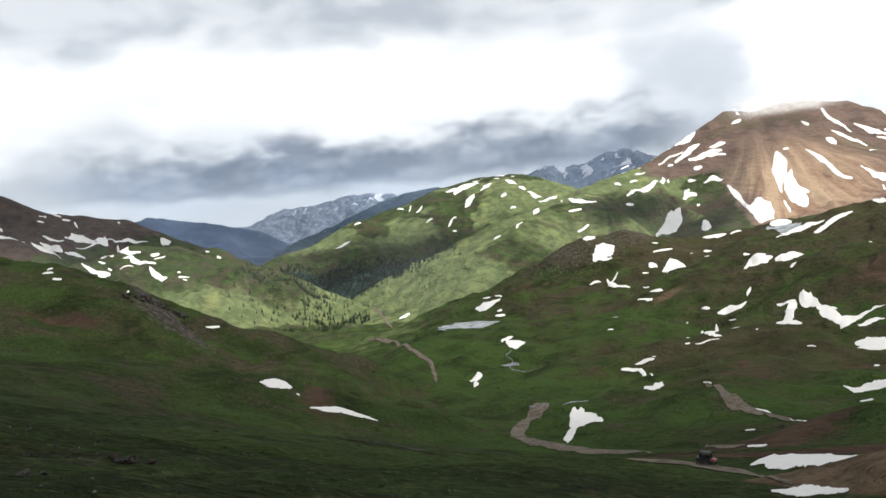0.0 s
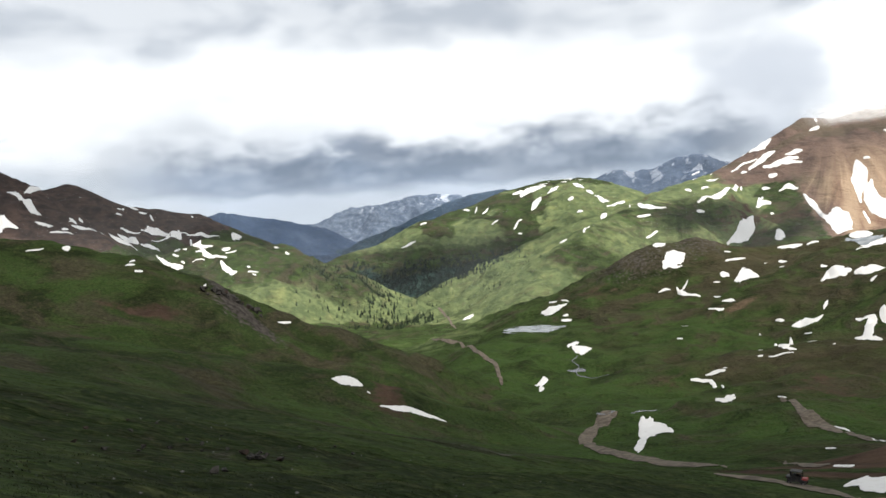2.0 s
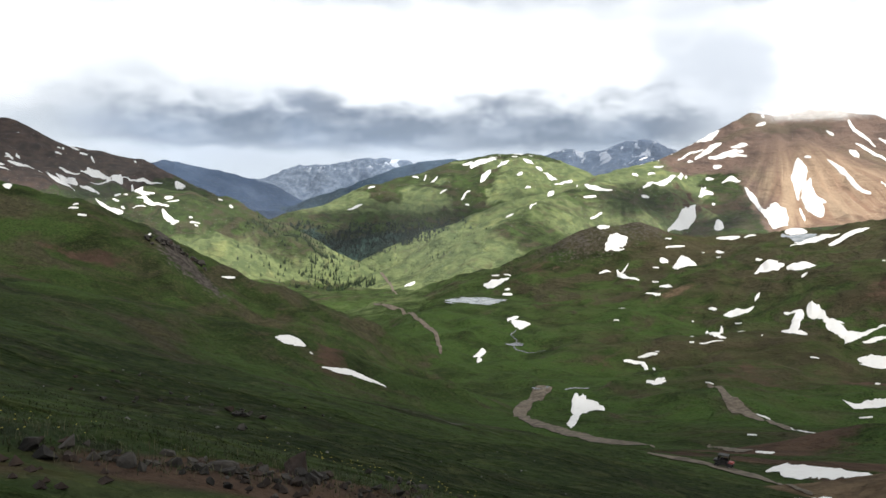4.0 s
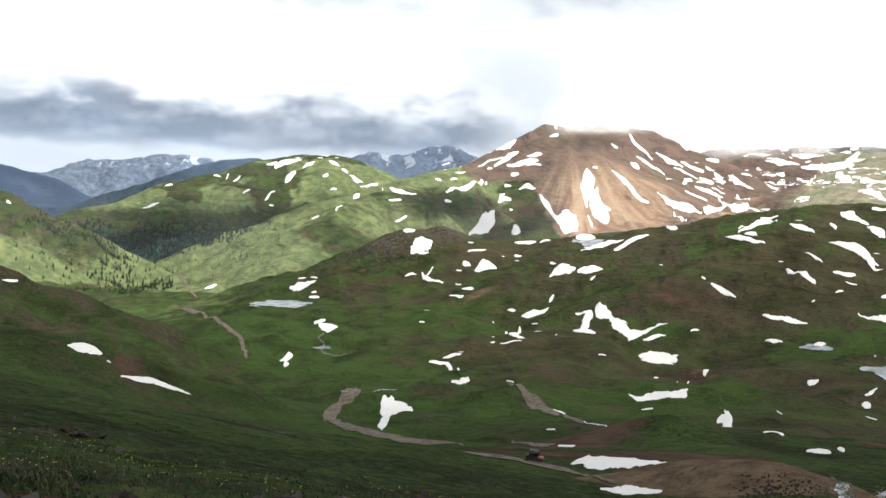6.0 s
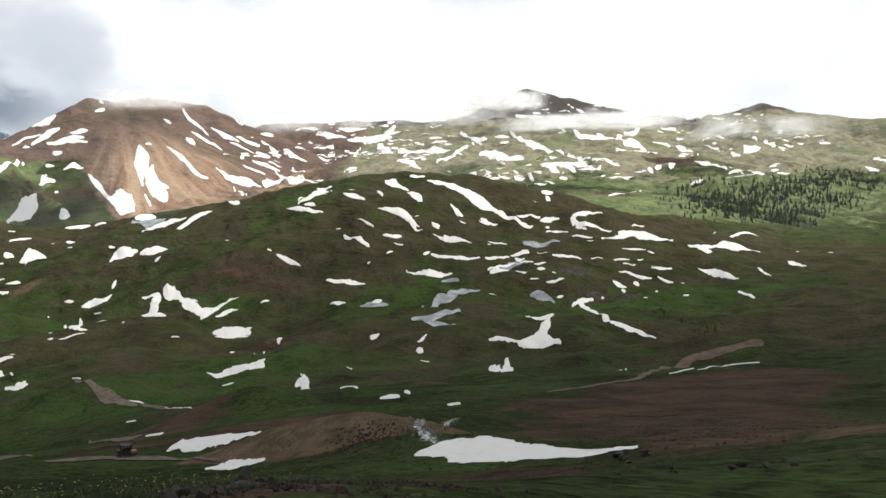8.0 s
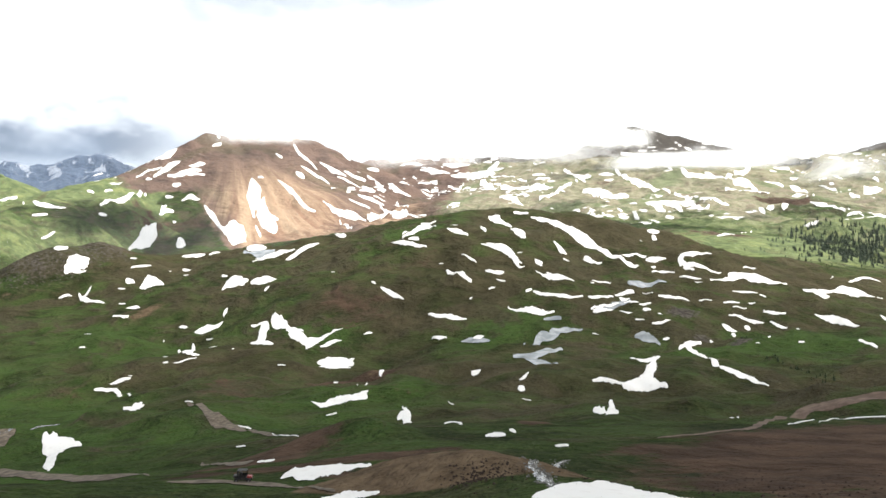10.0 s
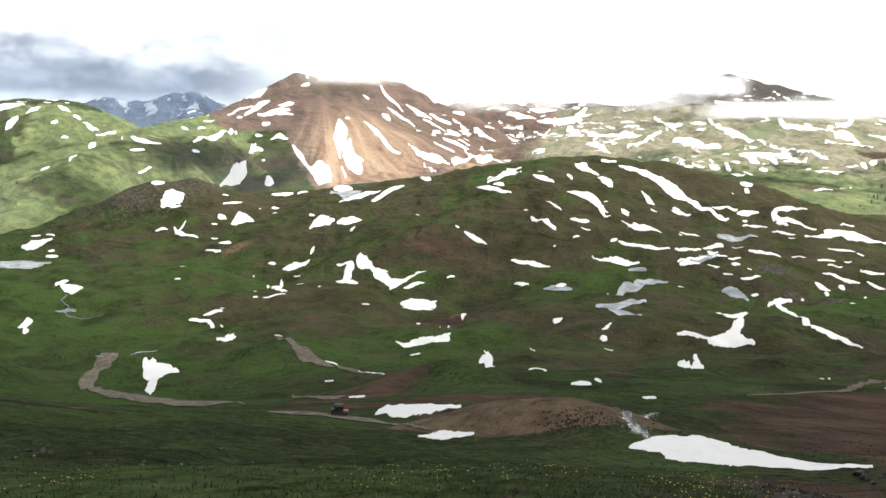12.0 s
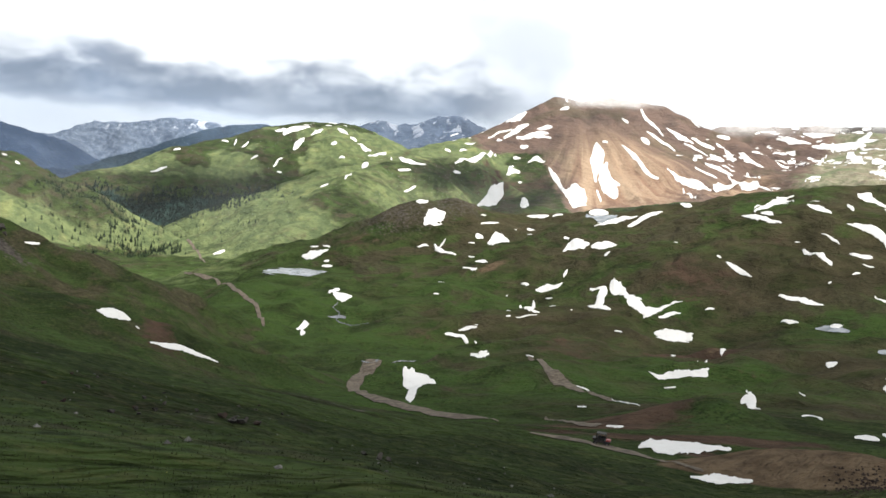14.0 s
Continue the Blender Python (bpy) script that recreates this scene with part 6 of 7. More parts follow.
drift(27, 2.5, [(264, 610, 1.1), (272, 604, 2.2)], [(280, 603, 3.2), (279, 598, 4.6), (282, 588, 3.2), (271, 552, 4.3), (272, 537, 3.8), (282, 538, 3.0), (299, 546, 1.4), (308, 545, 0.5)], [(271, 601, 3.7), (256, 574, 3.1), (247, 558, 3.0), (241, 562, 1.0)], [(246, 556, 2.0), (250, 546, 1.3)], [(274, 532, 3.3), (267, 526, 1.3)], [(277, 523, 1.3), (289, 528, 1.3), (297, 528, 0.5)])
drift(24, 2.5, [(286, 722, 1.3), (300, 739, 4.4), (306, 734, 4.4), (315, 733, 2.6)], [(317, 725, 2.2), (326, 721, 5.0), (335, 715, 2.2)], [(317, 691, 1.7), (312, 687, 1.2)])
drift(33, 3.3, [(371, 603, 0.8), (372, 600, 0.8)])
drift(34, 1.8, [(371, 589, 1.5), (370, 576, 1.9), (370, 563, 1.5), (371, 556, 0.7)])
drift(30, 2.0, [(263, 501, 1.9), (269, 496, 3.9), (278, 493, 3.6), (282, 488, 1.9)], [(260, 493, 1.8), (277, 484, 1.2)], [(278, 500, 0.6), (278, 496, 1.2)], [(283, 493, 1.6), (287, 494, 0.5)])
drift(31, 3.0, [(170.8, 339.2, 0.42), (170.5, 330.3, 1.03), (177.9, 332.8, 1.87), (183.9, 329.9, 1.87), (191.8, 327.6, 2.15)], [(192.3, 331.0, 1.06), (195.7, 331.4, 0.85)])
drift(30, 9.0, [(228, 419, 0.4), (231, 420, 0.4)])
drift(32, 9.0, [(200, 347, 0.2), (231, 388, 0.6)])
drift(33, 9.0, [(260, 420, 0.8), (266, 425, 0.8)])
drift(30, 2.5, [(156.9, 300.7, 0.19), (161.6, 300.3, 0.28)])
drift(35, 5.3, [(196.7, 303.1, 0.40), (183.8, 281.0, 0.94)], [(175.7, 275.2, 0.91), (177.4, 271.8, 1.85), (122.3, 191.3, 0.77)], [(181.2, 279.3, 0.93), (177.6, 271.6, 1.09)])
drift(38, 9.0, [(116.4, 166.1, 0.23), (124.5, 173.1, 0.73), (119.7, 163.5, 0.58)])
drift(38, 9.0, [(213.3, 291.0, 0.20), (204.6, 276.3, 0.38)])
drift(41, 9.0, [(100.5, 130.5, 0.38), (102.4, 129.5, 0.57), (102.9, 127.4, 0.38)])
drift(42, 9.0, [(114.7, 138.8, 0.62), (108.5, 130.6, 0.59)])
drift(38, 2.0, [(367, 516, 1.0), (373, 509, 1.7), (380, 500, 1.7), (386, 493, 1.0)])
drift(37, 2.0, [(345, 481, 1.6), (346, 474, 1.3), (349, 470, 0.6)])
drift(40, 4.1, [(285, 363, 0.5), (288, 364, 1.5), (290, 362, 1.0)])
drift(38, 2.0, [(432, 577, 1.6), (423, 554, 1.9), (420, 538, 1.9), (422, 532, 1.5)])
drift(39, 2.0, [(409, 517, 0.7), (411, 517, 0.5)])
drift(41, 1.3, [(481, 588, 1.2), (488, 579, 2.1), (495, 573, 2.5), (498, 568, 2.5), (494, 558, 2.0), (495, 550, 1.2)])
drift(41, 3.6, [(451, 547, 0.8), (454, 539, 1.5), (462, 537, 1.2)])
drift(41, 1.8, [(429, 517, 0.7), (436, 518, 0.7)])
drift(41, 1.5, [(447, 528, 0.6), (453, 524, 0.6)])
drift(44, 1.5, [(511, 549, 0.8), (511, 545, 2.0), (513, 542, 1.2)])
drift(45, 3.0, [(565, 579, 1.3), (558, 565, 2.2), (554, 556, 1.7), (554, 552, 0.9)])
drift(45, 2.5, [(491, 527, 0.8), (490, 513, 1.6), (495, 505, 1.6), (503, 493, 0.6)], [(499, 521, 1.2), (494, 511, 1.2)])
drift(44, 2.8, [(456, 501, 1.5), (463, 503, 1.1)], [(461, 498, 1.1), (462, 483, 1.5), (469, 471, 1.1), (487, 468, 0.6)])
drift(43, 4.6, [(425, 489, 0.7), (423, 476, 1.1), (431, 463, 1.4), (444, 458, 1.1)])
drift(47, 2.8, [(602, 651, 1.5), (604, 637, 2.9), (607, 619, 4.2), (607, 600, 5.4), (605, 582, 5.9), (602, 565, 4.6), (593, 538, 2.6), (586, 519, 2.1), (588, 507, 1.7), (592, 499, 0.8)])
drift(47, 3.0, [(569, 542, 1.7), (567, 532, 1.7), (569, 522, 0.8)])
drift(46, 3.5, [(539, 541, 0.6), (540, 535, 0.4)])
drift(48, 2.5, [(524, 492, 0.4), (530, 487, 0.8), (534, 480, 0.4)])
drift(48, 3.0, [(492, 466, 1.5), (502, 461, 1.1), (513, 459, 0.8)])
drift(50, 3.0, [(517, 460, 0.8), (527, 459, 1.5), (533, 456, 1.5), (532, 453, 0.8)])
drift(48, 6.0, [(471, 444, 0.7), (487, 447, 1.1)])
drift(49, 3.3, [(487, 450, 0.7), (507, 448, 0.7)])
drift(48, 9.0, [(468, 439, 0.7), (480, 431, 0.7)])
drift(50, 3.0, [(516, 455, 0.8), (514, 448, 1.5), (517, 446, 1.1)])
drift(50, 2.8, [(509, 444, 0.7), (514, 434, 0.7)])
drift(51, 2.8, [(511, 430, 0.7), (521, 427, 0.7)])
drift(51, 4.8, [(501, 418, 1.1), (503, 413, 1.1)])
drift(50, 3.0, [(597, 521, 0.9), (605, 515, 0.9)])
drift(51, 2.0, [(608, 512, 0.9), (617, 510, 0.9)], [(614, 506, 1.7), (623, 502, 1.8), (633, 500, 0.9)])
drift(51, 2.0, [(606, 494, 1.3), (612, 495, 0.9)])
drift(52, 2.5, [(597, 486, 1.3), (613, 488, 0.9), (617, 477, 0.6)])
drift(51, 3.5, [(539, 450, 0.4), (535, 436, 0.4)])
drift(53, 2.5, [(535, 430, 1.1), (538, 425, 1.5), (546, 421, 1.1), (552, 414, 0.8)])
drift(55, 4.3, [(562, 411, 0.4), (567, 403, 0.6)])
drift(51, 3.3, [(475, 404, 0.5), (476, 397, 0.5)])
drift(52, 2.0, [(475, 388, 1.0), (480, 383, 1.0), (488, 383, 1.0)])
drift(54, 2.0, [(636, 485, 2.6), (641, 488, 2.7), (658, 492, 2.3), (673, 491, 2.3), (688, 488, 1.4)], [(638, 485, 2.2), (638, 475, 2.2), (644, 469, 2.2), (651, 463, 1.3), (657, 456, 0.9)], [(633, 479, 1.3), (632, 467, 0.9)])
drift(54, 3.5, [(602, 460, 0.8), (603, 448, 0.8), (608, 442, 0.4)])
drift(57, 3.3, [(616, 438, 1.2), (638, 440, 2.1), (671, 446, 3.9), (681, 436, 4.0), (694, 428, 2.7), (719, 428, 1.8)], [(662, 451, 1.3), (674, 448, 1.8)])
drift(57, 2.5, [(702, 462, 0.9), (728, 466, 0.9)])
drift(57, 2.5, [(616, 416, 0.8), (627, 411, 0.8), (637, 406, 0.4)])
drift(56, 4.1, [(573, 396, 0.4), (595, 396, 0.8)])
drift(57, 2.5, [(576, 389, 0.8), (588, 385, 0.6)])
drift(57, 2.8, [(558, 381, 0.4), (566, 375, 1.1), (565, 363, 1.5), (574, 361, 0.7)])
drift(59, 2.5, [(593, 373, 0.8), (596, 364, 1.2), (605, 361, 0.8)])
drift(59, 2.0, [(581, 359, 1.1), (577, 351, 1.1), (578, 344, 0.7)])
drift(56, 2.5, [(530, 367, 1.1), (531, 364, 2.1), (533, 358, 1.4)], [(526, 356, 1.4), (525, 354, 1.0)])
drift(57, 2.8, [(553, 363, 1.5), (552, 359, 1.5)])
drift(59, 6.8, [(529, 329, 0.7), (532, 330, 0.7)])
drift(55, 2.8, [(496, 354, 1.0), (495, 352, 0.7)])
drift(52, 2.3, [(463, 369, 1.0), (466, 367, 1.0)])
drift(55, 3.0, [(456, 350, 1.3), (472, 355, 2.0), (486, 355, 1.0)], [(468, 353, 3.3), (445, 327, 1.8), (391, 278, 1.6), (376, 259, 2.3), (376, 249, 1.5), (373, 238, 1.0), (369, 231, 0.5)])
drift(51, 3.0, [(384, 332, 0.6), (378, 318, 1.6), (385, 314, 2.5), (393, 318, 1.1)], [(374, 307, 2.7), (338, 280, 2.8), (323, 271, 3.6)], [(307, 270, 2.3), (320, 270, 3.0)], [(305, 266, 1.1), (317, 267, 2.4), (321, 261, 1.4), (322, 256, 0.7)], [(326, 272, 2.4), (323, 262, 1.2)])
drift(48, 3.0, [(295, 280, 0.9), (300, 279, 1.1), (303, 274, 0.9), (305, 271, 0.5)])
drift(49, 6.6, [(212.0, 202.4, 0.99), (209.8, 196.8, 1.66)], [(204.8, 190.3, 0.63), (216.1, 198.5, 1.48)], [(273.6, 249.8, 1.04), (222.2, 203.2, 1.02), (214.9, 195.4, 1.46)])
drift(43, 3.0, [(263, 299, 0.4), (263, 297, 2.3)])
drift(43, 3.0, [(270, 306, 0.5), (275, 308, 0.9), (285, 316, 0.7)])
drift(43, 4.3, [(240.4, 272.1, 0.20), (242.1, 268.4, 0.20)])
drift(57, 9.0, [(279.3, 192.1, 0.76), (248.6, 168.3, 0.51)])
drift(46, 5.6, [(95.4, 104.9, 0.17), (97.3, 103.6, 0.25)])
drift(52, 6.1, [(38.4, 49.8, 0.47), (40.9, 50.1, 0.85), (43.1, 48.8, 1.19), (44.4, 46.0, 1.39), (45.9, 43.5, 1.33), (47.9, 40.4, 0.79), (50.3, 37.7, 0.43), (52.5, 35.8, 0.13)])
drift(30, 6.6, [(38.0, 99.6, 0.25), (41.9, 102.8, 1.00), (44.1, 99.9, 0.98), (47.7, 99.5, 0.75), (53.4, 101.5, 0.34)], [(39.0, 97.2, 0.37), (40.2, 94.6, 0.30)])
drift(32, 5.3, [(29.1, 72.2, 0.14), (31.0, 70.7, 0.48), (32.7, 71.2, 0.24), (34.7, 69.9, 0.14)])
drift(13, 9.0, [(64.4, 373.2, 1.25), (62.2, 350.7, 2.99), (62.6, 336.7, 3.36), (65.3, 333.1, 2.14), (68.3, 330.9, 0.56)], [(56.7, 314.4, 2.02), (46.5, 277.2, 1.38), (42.3, 267.9, 0.60)])
drift(26, 9.0, [(53.6, 141.4, 0.17), (55.8, 139.1, 0.26)])
drift(24, 5.6, [(85.6, 226.1, 0.20), (86.6, 222.3, 0.20)])
drift(24, 9.0, [(120.4, 305.9, 0.18), (121.4, 295.9, 0.27)])
drift(27, 7.1, [(109.8, 252.8, 0.23), (101.2, 217.5, 0.27)])
drift(35, 2.0, [(434, 667, 0.9), (439, 653, 1.7), (444, 637, 1.3), (448, 629, 0.8)])
drift(36, 3.5, [(459, 684, 0.9), (496, 709, 2.4), (499, 688, 1.4)], [(505, 716, 1.0), (518, 709, 1.0)])
drift(38, 2.5, [(481, 639, 0.9), (486, 630, 2.2), (487, 616, 1.3)])
drift(39, 1.5, [(455, 586, 0.4), (455, 574, 1.2), (455, 565, 0.8)])
drift(40, 8.4, [(516, 631, 0.9), (505, 611, 1.3)])
drift(42, 4.6, [(566, 676, 1.9), (569, 663, 2.4), (557, 632, 1.8)], [(543, 616, 2.2), (533, 593, 3.9), (529, 582, 1.7)])
drift(43, 4.6, [(594, 669, 1.0), (608, 662, 1.0)])
drift(37, 1.0, [(1929, 2697, 5.4), (1969, 2657, 10.7), (2013, 2623, 8.9)])
drift(39, 3.0, [(2008, 2598, 8.9), (2060, 2557, 15.8), (2086, 2501, 15.7), (2105, 2456, 5.2)])
drift(40, 2.0, [(1988, 2385, 15.0), (1830, 2166, 15.6), (1794, 2096, 9.0)], [(2175, 2520, 9.0), (2140, 2514, 10.7), (2077, 2480, 10.5)])
drift(43, 4.3, [(1820, 2089, 6.0), (1857, 2041, 6.0), (1859, 1936, 5.8), (1879, 1911, 4.4)])
drift(41, 2.5, [(2094, 2477, 3.5), (2075, 2372, 3.4), (2069, 2303, 3.3)])
drift(43, 5.0, [(2013, 2223, 3.2), (1976, 2136, 3.1)])
drift(36, 3.3, [(1837, 2588, 3.4), (1882, 2577, 3.5)])
drift(42, 4.6, [(1609, 1855, 4.0), (1622, 1821, 4.0), (1620, 1801, 5.2), (1602, 1750, 2.6)])
drift(45, 5.0, [(1675, 1758, 3.9), (1736, 1774, 5.4), (1851, 1853, 5.7), (1938, 1889, 7.3)])
drift(38, 5.0, [(1731, 2217, 4.6), (1955, 2461, 3.4)])
drift(38, 3.8, [(1419, 1841, 2.5), (1440, 1837, 2.5)])
drift(38, 2.0, [(2054, 2713, 5.5), (2076, 2685, 7.3), (2124, 2635, 5.5)])
drift(41, 2.3, [(2237, 2626, 5.6), (2264, 2622, 5.6)])
drift(44, 1.8, [(2255, 2393, 3.6), (2255, 2331, 3.5)])
drift(46, 3.6, [(2252, 2222, 6.8), (2064, 1984, 7.7), (2061, 1918, 4.6)], [(2024, 1946, 4.6), (1958, 1846, 4.4)])
drift(48, 5.0, [(1853, 1753, 4.1), (1876, 1713, 12.3), (1847, 1622, 8.0), (1865, 1591, 2.7)])
drift(48, 2.5, [(2112, 1926, 3.1), (2143, 1892, 4.6)])
drift(50, 3.5, [(2194, 1924, 6.3), (2111, 1816, 9.0), (2043, 1712, 12.9), (2031, 1658, 8.5), (1983, 1588, 8.3), (1929, 1496, 5.3)])
drift(48, 3.3, [(2030, 1828, 3.0), (2059, 1818, 3.0)])
drift(53, 3.8, [(1760, 1438, 4.9), (1763, 1404, 7.3), (1672, 1297, 4.6)], [(1783, 1420, 6.2), (1802, 1380, 7.4), (1704, 1289, 5.8)], [(1814, 1380, 3.7), (1825, 1344, 3.7), (1741, 1258, 5.8), (1787, 1266, 2.4)])
drift(53, 5.0, [(1922, 1472, 5.2), (1851, 1345, 2.5)])
drift(55, 5.0, [(1837, 1327, 3.7), (1851, 1286, 2.4)])
drift(54, 2.0, [(2329, 1816, 4.8), (2191, 1644, 5.9), (2208, 1614, 7.4), (2250, 1582, 6.0), (2241, 1495, 7.3)])
drift(57, 5.0, [(2240, 1524, 7.3), (2470, 1626, 14.3), (2661, 1718, 10.3)], [(2217, 1479, 7.2), (2273, 1468, 8.8), (2120, 1334, 5.4)], [(2082, 1417, 4.1), (2141, 1392, 5.5), (2138, 1319, 2.7)])
drift(59, 5.0, [(2405, 1493, 4.6), (2371, 1415, 4.5)])
drift(60, 5.0, [(2393, 1400, 6.0), (2385, 1368, 6.0)])
drift(59, 5.0, [(2829, 1699, 5.4), (2860, 1683, 5.4)])
drift(60, 2.3, [(2525, 1477, 4.7), (2540, 1466, 4.8)])
drift(58, 3.3, [(1871, 1178, 4.8), (1873, 1169, 6.0)])
drift(58, 5.0, [(1917, 1186, 4.9), (1947, 1189, 4.9)])
drift(59, 2.5, [(1959, 1170, 3.7), (1987, 1179, 7.5), (1953, 1162, 3.7)])
drift(62, 2.5, [(2056, 1149, 2.6), (2041, 1103, 5.0), (1995, 1028, 3.6)])
drift(61, 2.0, [(1714, 971, 4.3), (1720, 955, 4.3), (1731, 951, 3.2)])
drift(56, 5.0, [(1285, 894, 1.7), (1330, 890, 1.7)])
drift(57, 5.0, [(1428, 940, 1.9), (1612, 1036, 2.1)])
drift(51, 4.6, [(722, 592, 2.0), (736, 589, 1.5)])
drift(51, 5.3, [(711, 577, 2.0), (713, 574, 1.5)])
drift(50, 2.0, [(1653, 1396, 2.3), (1591, 1334, 4.5), (1581, 1319, 3.3)])
drift(62, 5.0, [(2524, 1381, 4.7), (2618, 1410, 3.2)])
drift(62, 2.0, [(2815, 1490, 3.4), (2800, 1452, 3.4)])
drift(63, 4.1, [(2391, 1216, 4.4), (2349, 1170, 4.3)])
drift(64, 5.0, [(2530, 1243, 4.6), (2502, 1213, 15.4), (2627, 1239, 9.4)])
drift(62, 2.0, [(2483, 1359, 1.5), (2461, 1294, 3.0)])
drift(61, 5.0, [(2255, 1271, 4.2), (2111, 1171, 3.9)])
drift(60, 9.0, [(176.9, 107.1, 0.18), (198.1, 112.4, 0.19)])
drift(63, 9.0, [(185.9, 104.2, 0.24), (230.7, 120.0, 0.29), (240.5, 113.6, 0.30)])
drift(64, 4.6, [(523, 251, 1.0), (540, 267, 1.0), (544, 272, 1.0)])
drift(-26, 1.0, [(-1037, 2100, 1.9), (-1026, 2115, 1.9)])
drift(-26, 1.5, [(-1040, 2109, 2.5), (-1030, 2110, 3.8), (-1022, 2107, 2.5)])
drift(-25, 5.0, [(-1073, 2232, 2.7), (-1062, 2226, 2.0)])
drift(-25, 2.0, [(-1026, 2091, 2.5), (-1006, 2107, 3.8), (-992, 2153, 2.6)])
drift(-26, 1.3, [(-1038, 2064, 2.5), (-1026, 2070, 2.5)])
drift(-27, 1.0, [(-1055, 2037, 2.5), (-1031, 2057, 2.5), (-1009, 2060, 1.2)])
drift(-26, 3.6, [(-215, 420, 0.5), (-213, 423, 1.5)])
drift(-23, 2.0, [(-986, 2170, 2.6), (-940, 2130, 3.8), (-917, 2141, 7.5), (-899, 2148, 2.5), (-876, 2120, 1.2)], [(-964, 2219, 2.6), (-938, 2209, 7.8)], [(-938, 2209, 6.5), (-904, 2198, 5.1)])
drift(-23, 1.5, [(-967, 2247, 2.6), (-943, 2242, 3.9), (-918, 2253, 2.6)])
drift(-21, 4.3, [(-929, 2292, 4.0), (-929, 2358, 8.2), (-907, 2381, 5.5), (-870, 2347, 2.0)])
drift(-20, 2.0, [(-884, 2245, 1.3), (-850, 2272, 2.6), (-839, 2347, 1.3)])
drift(-18, 1.0, [(-851, 2361, 2.7), (-820, 2361, 2.0)], [(-823, 2357, 2.0), (-796, 2384, 4.1), (-755, 2379, 2.0), (-738, 2377, 1.3)])
drift(-21, 2.0, [(-892, 2196, 3.8), (-868, 2198, 5.1), (-839, 2179, 2.5)])
drift(-20, 1.5, [(-795, 2043, 2.4), (-773, 2020, 3.5), (-731, 1979, 5.7), (-707, 1967, 5.6)])
drift(-20, 1.8, [(-747, 2026, 2.3), (-728, 2012, 1.7)])
drift(-20, 1.0, [(-712, 1983, 2.3), (-702, 1975, 1.7)])
drift(-23, 2.8, [(-1034, 2390, 2.8), (-1038, 2440, 2.9)])
drift(-23, 1.8, [(-1004, 2308, 2.7), (-993, 2317, 2.7)])
drift(-22, 2.0, [(-1033, 2477, 2.9), (-1011, 2478, 2.9)])
drift(-22, 1.8, [(-998, 2460, 4.3), (-981, 2467, 2.9)])
drift(-21, 1.5, [(-967, 2461, 2.9), (-951, 2440, 2.1)])
drift(-19, 2.8, [(-862, 2518, 2.9), (-858, 2516, 2.9)])
drift(-18, 2.5, [(-812, 2350, 4.0), (-704, 2073, 10.5), (-673, 2021, 5.7), (-652, 2031, 3.5)])
drift(-18, 1.0, [(-681, 2000, 2.3), (-664, 2000, 5.7), (-656, 1996, 5.7), (-637, 1999, 3.4), (-607, 1997, 3.4)])
drift(-19, 2.0, [(-725, 2034, 1.2), (-713, 2026, 2.3)])
drift(-19, 1.0, [(-683, 1975, 1.1), (-655, 1982, 1.7)])
drift(-17, 1.0, [(-617, 1985, 3.4), (-602, 1968, 6.7), (-583, 1954, 4.4), (-572, 1954, 2.2)])
drift(-17, 1.5, [(-621, 2022, 4.6), (-609, 2032, 4.6)])
drift(-16, 1.5, [(-613, 2010, 1.1), (-592, 2028, 1.7)])
drift(-15, 1.5, [(-550, 1969, 2.2), (-544, 1971, 2.2)])
drift(-15, 1.0, [(-545, 1959, 2.2), (-523, 1965, 1.1)])
drift(-15, 1.0, [(-535, 1956, 1.6), (-527, 1955, 1.6)])
drift(-16, 5.0, [(-708, 2400, 2.7), (-688, 2424, 2.7)])
drift(-13, 1.8, [(-597, 2444, 2.0), (-582, 2430, 1.3)])
drift(-13, 5.0, [(-550, 2382, 2.6), (-540, 2378, 1.3)])
drift(-22, 2.3, [(-183, 426, 0.3), (-182, 430, 0.4)])
drift(-23, 2.3, [(-183, 421, 0.5), (-180, 425, 0.5)])
drift(-22, 1.8, [(-177, 418, 0.7), (-174, 420, 0.5)])
drift(-18, 2.5, [(-147, 429, 0.2), (-148, 438, 0.5)])
drift(-13, 2.3, [(-116, 460, 0.5), (-111, 468, 0.5)])
drift(-5, 2.0, [(-249, 2742, 3.0), (-227, 2751, 4.5), (-206, 2772, 3.0)])
drift(-4, 3.3, [(-193, 2885, 2.3), (-171, 2887, 2.3)])
drift(-1, 3.8, [(-41, 3004, 3.2), (-21, 2996, 3.2)])
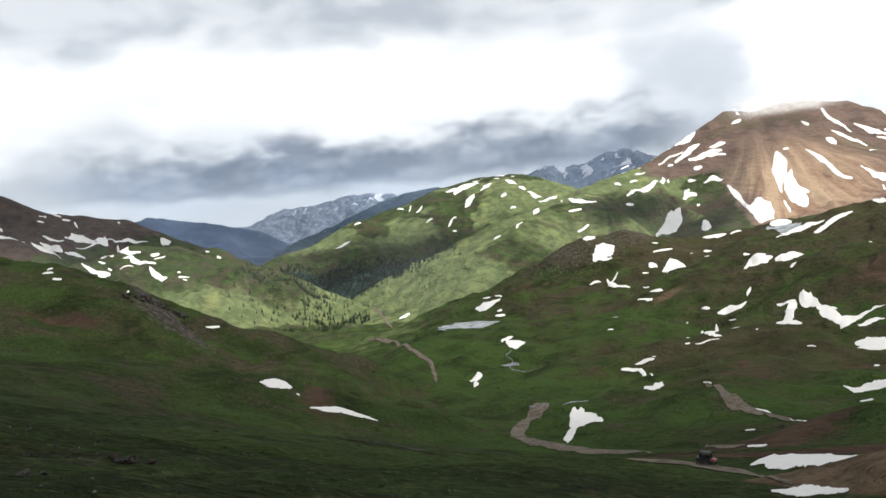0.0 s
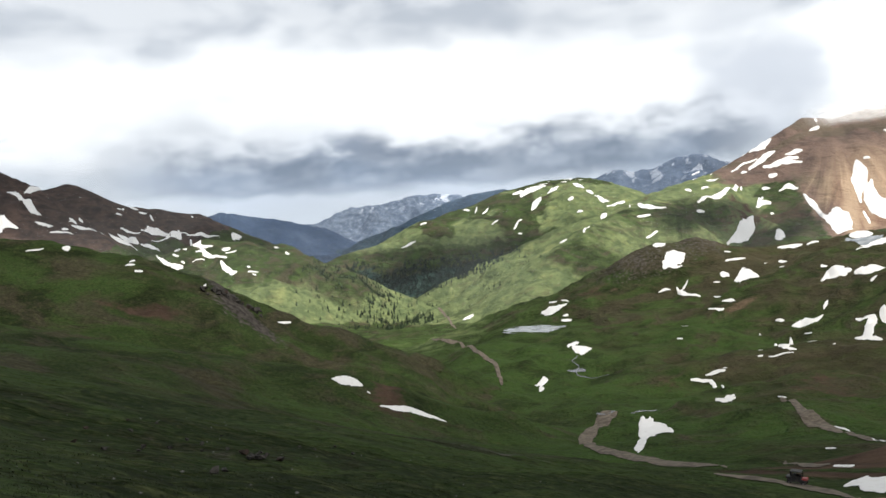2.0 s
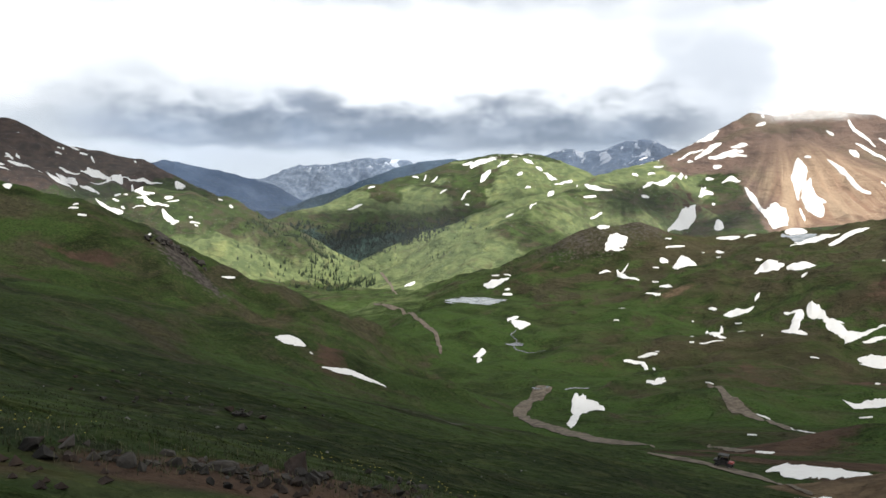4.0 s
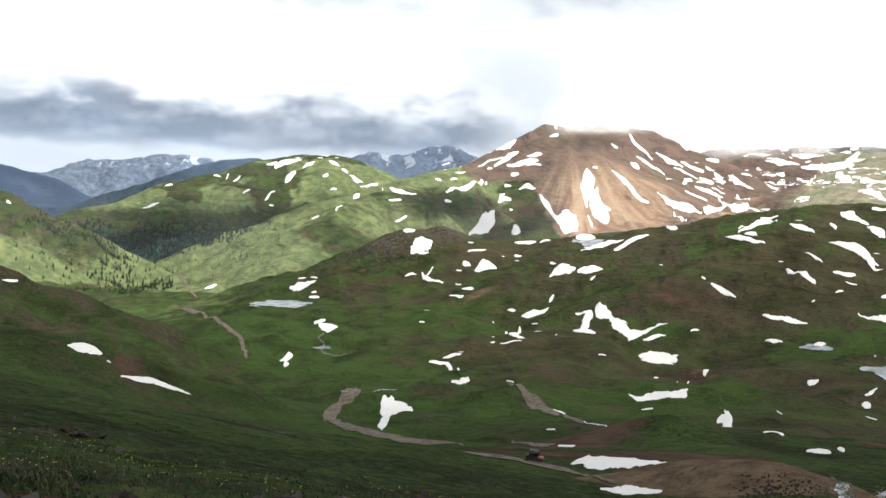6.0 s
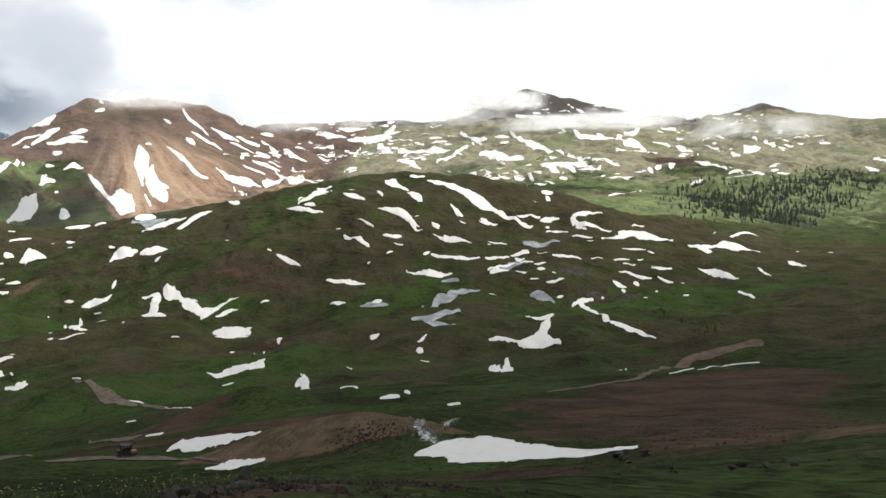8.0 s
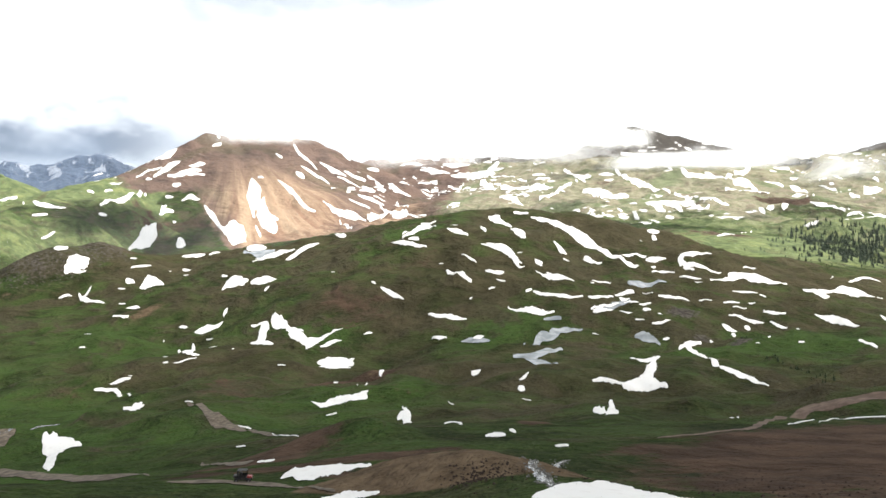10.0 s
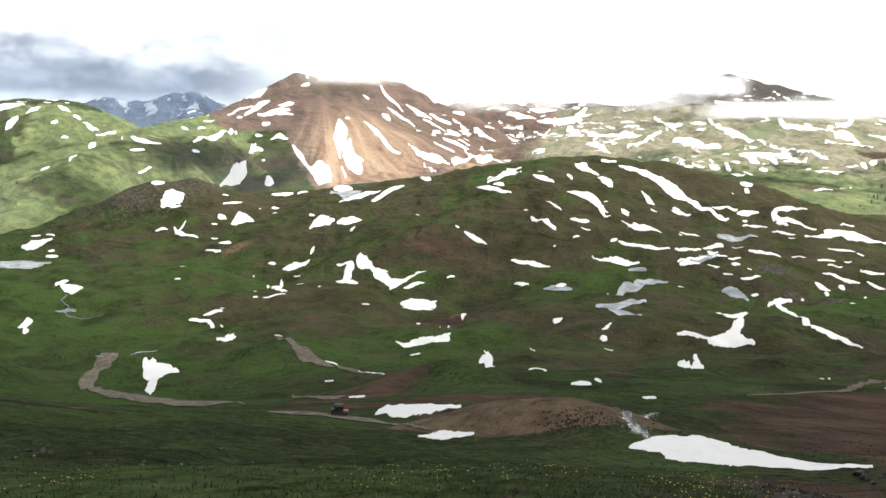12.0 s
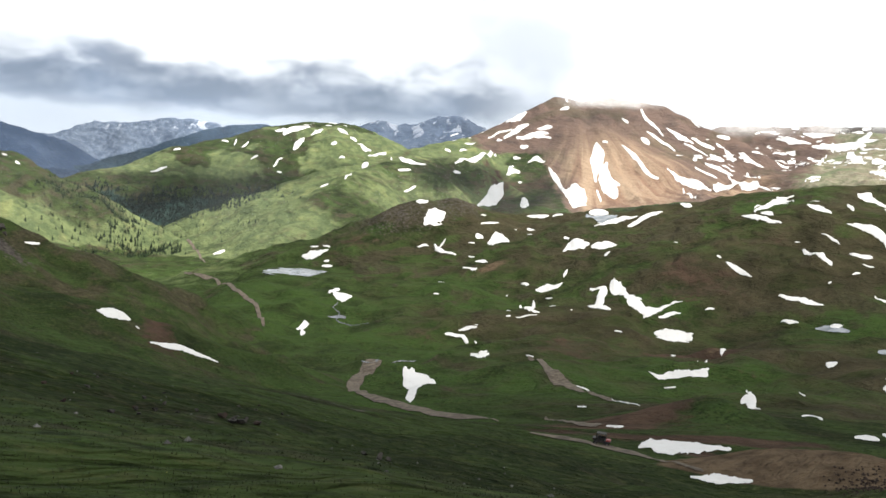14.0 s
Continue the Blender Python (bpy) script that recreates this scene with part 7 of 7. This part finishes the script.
drift(0, 2.5, [(-1, 2963, 1.6), (6, 3021, 3.3)])
drift(1, 2.5, [(25, 2955, 3.2), (46, 2987, 3.2)])
drift(1, 1.0, [(54, 2832, 3.1), (74, 2839, 3.1)])
drift(3, 1.0, [(126, 2822, 3.0), (141, 2845, 3.1), (155, 2852, 3.1)])
drift(3, 2.0, [(139, 2798, 3.0), (150, 2794, 3.0)])
drift(3, 2.8, [(142, 3080, 3.3), (178, 3078, 5.0)])
drift(4, 2.3, [(169, 3041, 8.2), (199, 3085, 8.3), (231, 3095, 6.7), (262, 3084, 5.0)])
drift(5, 2.5, [(266, 3021, 4.9), (289, 3040, 6.6), (307, 3055, 3.3)])
drift(4, 2.5, [(195, 2908, 3.1), (209, 2952, 8.0), (230, 2962, 6.4)])
drift(7, 1.0, [(323, 2905, 4.7), (337, 2903, 6.3)])
drift(7, 1.8, [(339, 2808, 3.1), (355, 2810, 4.6)])
drift(7, 2.0, [(363, 3057, 5.0), (381, 3038, 5.0), (394, 3015, 1.6)])
drift(8, 3.3, [(401, 2993, 4.9), (417, 2966, 4.8)])
drift(9, 1.5, [(420, 2933, 3.2), (440, 2901, 6.3), (456, 2883, 3.1)])
drift(7, 3.0, [(355, 3166, 3.4), (367, 3138, 3.4)])
drift(9, 5.0, [(366, 2460, 5.4), (382, 2475, 4.1)])
drift(6, 4.3, [(184, 1894, 2.1), (199, 1889, 2.1)])
drift(7, 4.8, [(239, 1898, 2.1), (260, 1954, 2.1)])
drift(-1, 3.3, [(-40, 1715, 2.8), (-22, 1724, 2.8)])
drift(-9, 3.0, [(-60.8, 310.4, 0.52), (-57.3, 311.0, 1.75), (-53.3, 312.5, 1.76), (-50.0, 312.6, 0.69)])
drift(-8, 2.5, [(-47.3, 307.3, 0.34), (-46.3, 306.6, 0.34)])
drift(-5, 2.5, [(-41.6, 297.4, 0.33), (-35.5, 300.6, 0.99), (-29.7, 304.5, 1.00), (-23.7, 306.7, 0.67), (-19.1, 305.6, 0.17)])
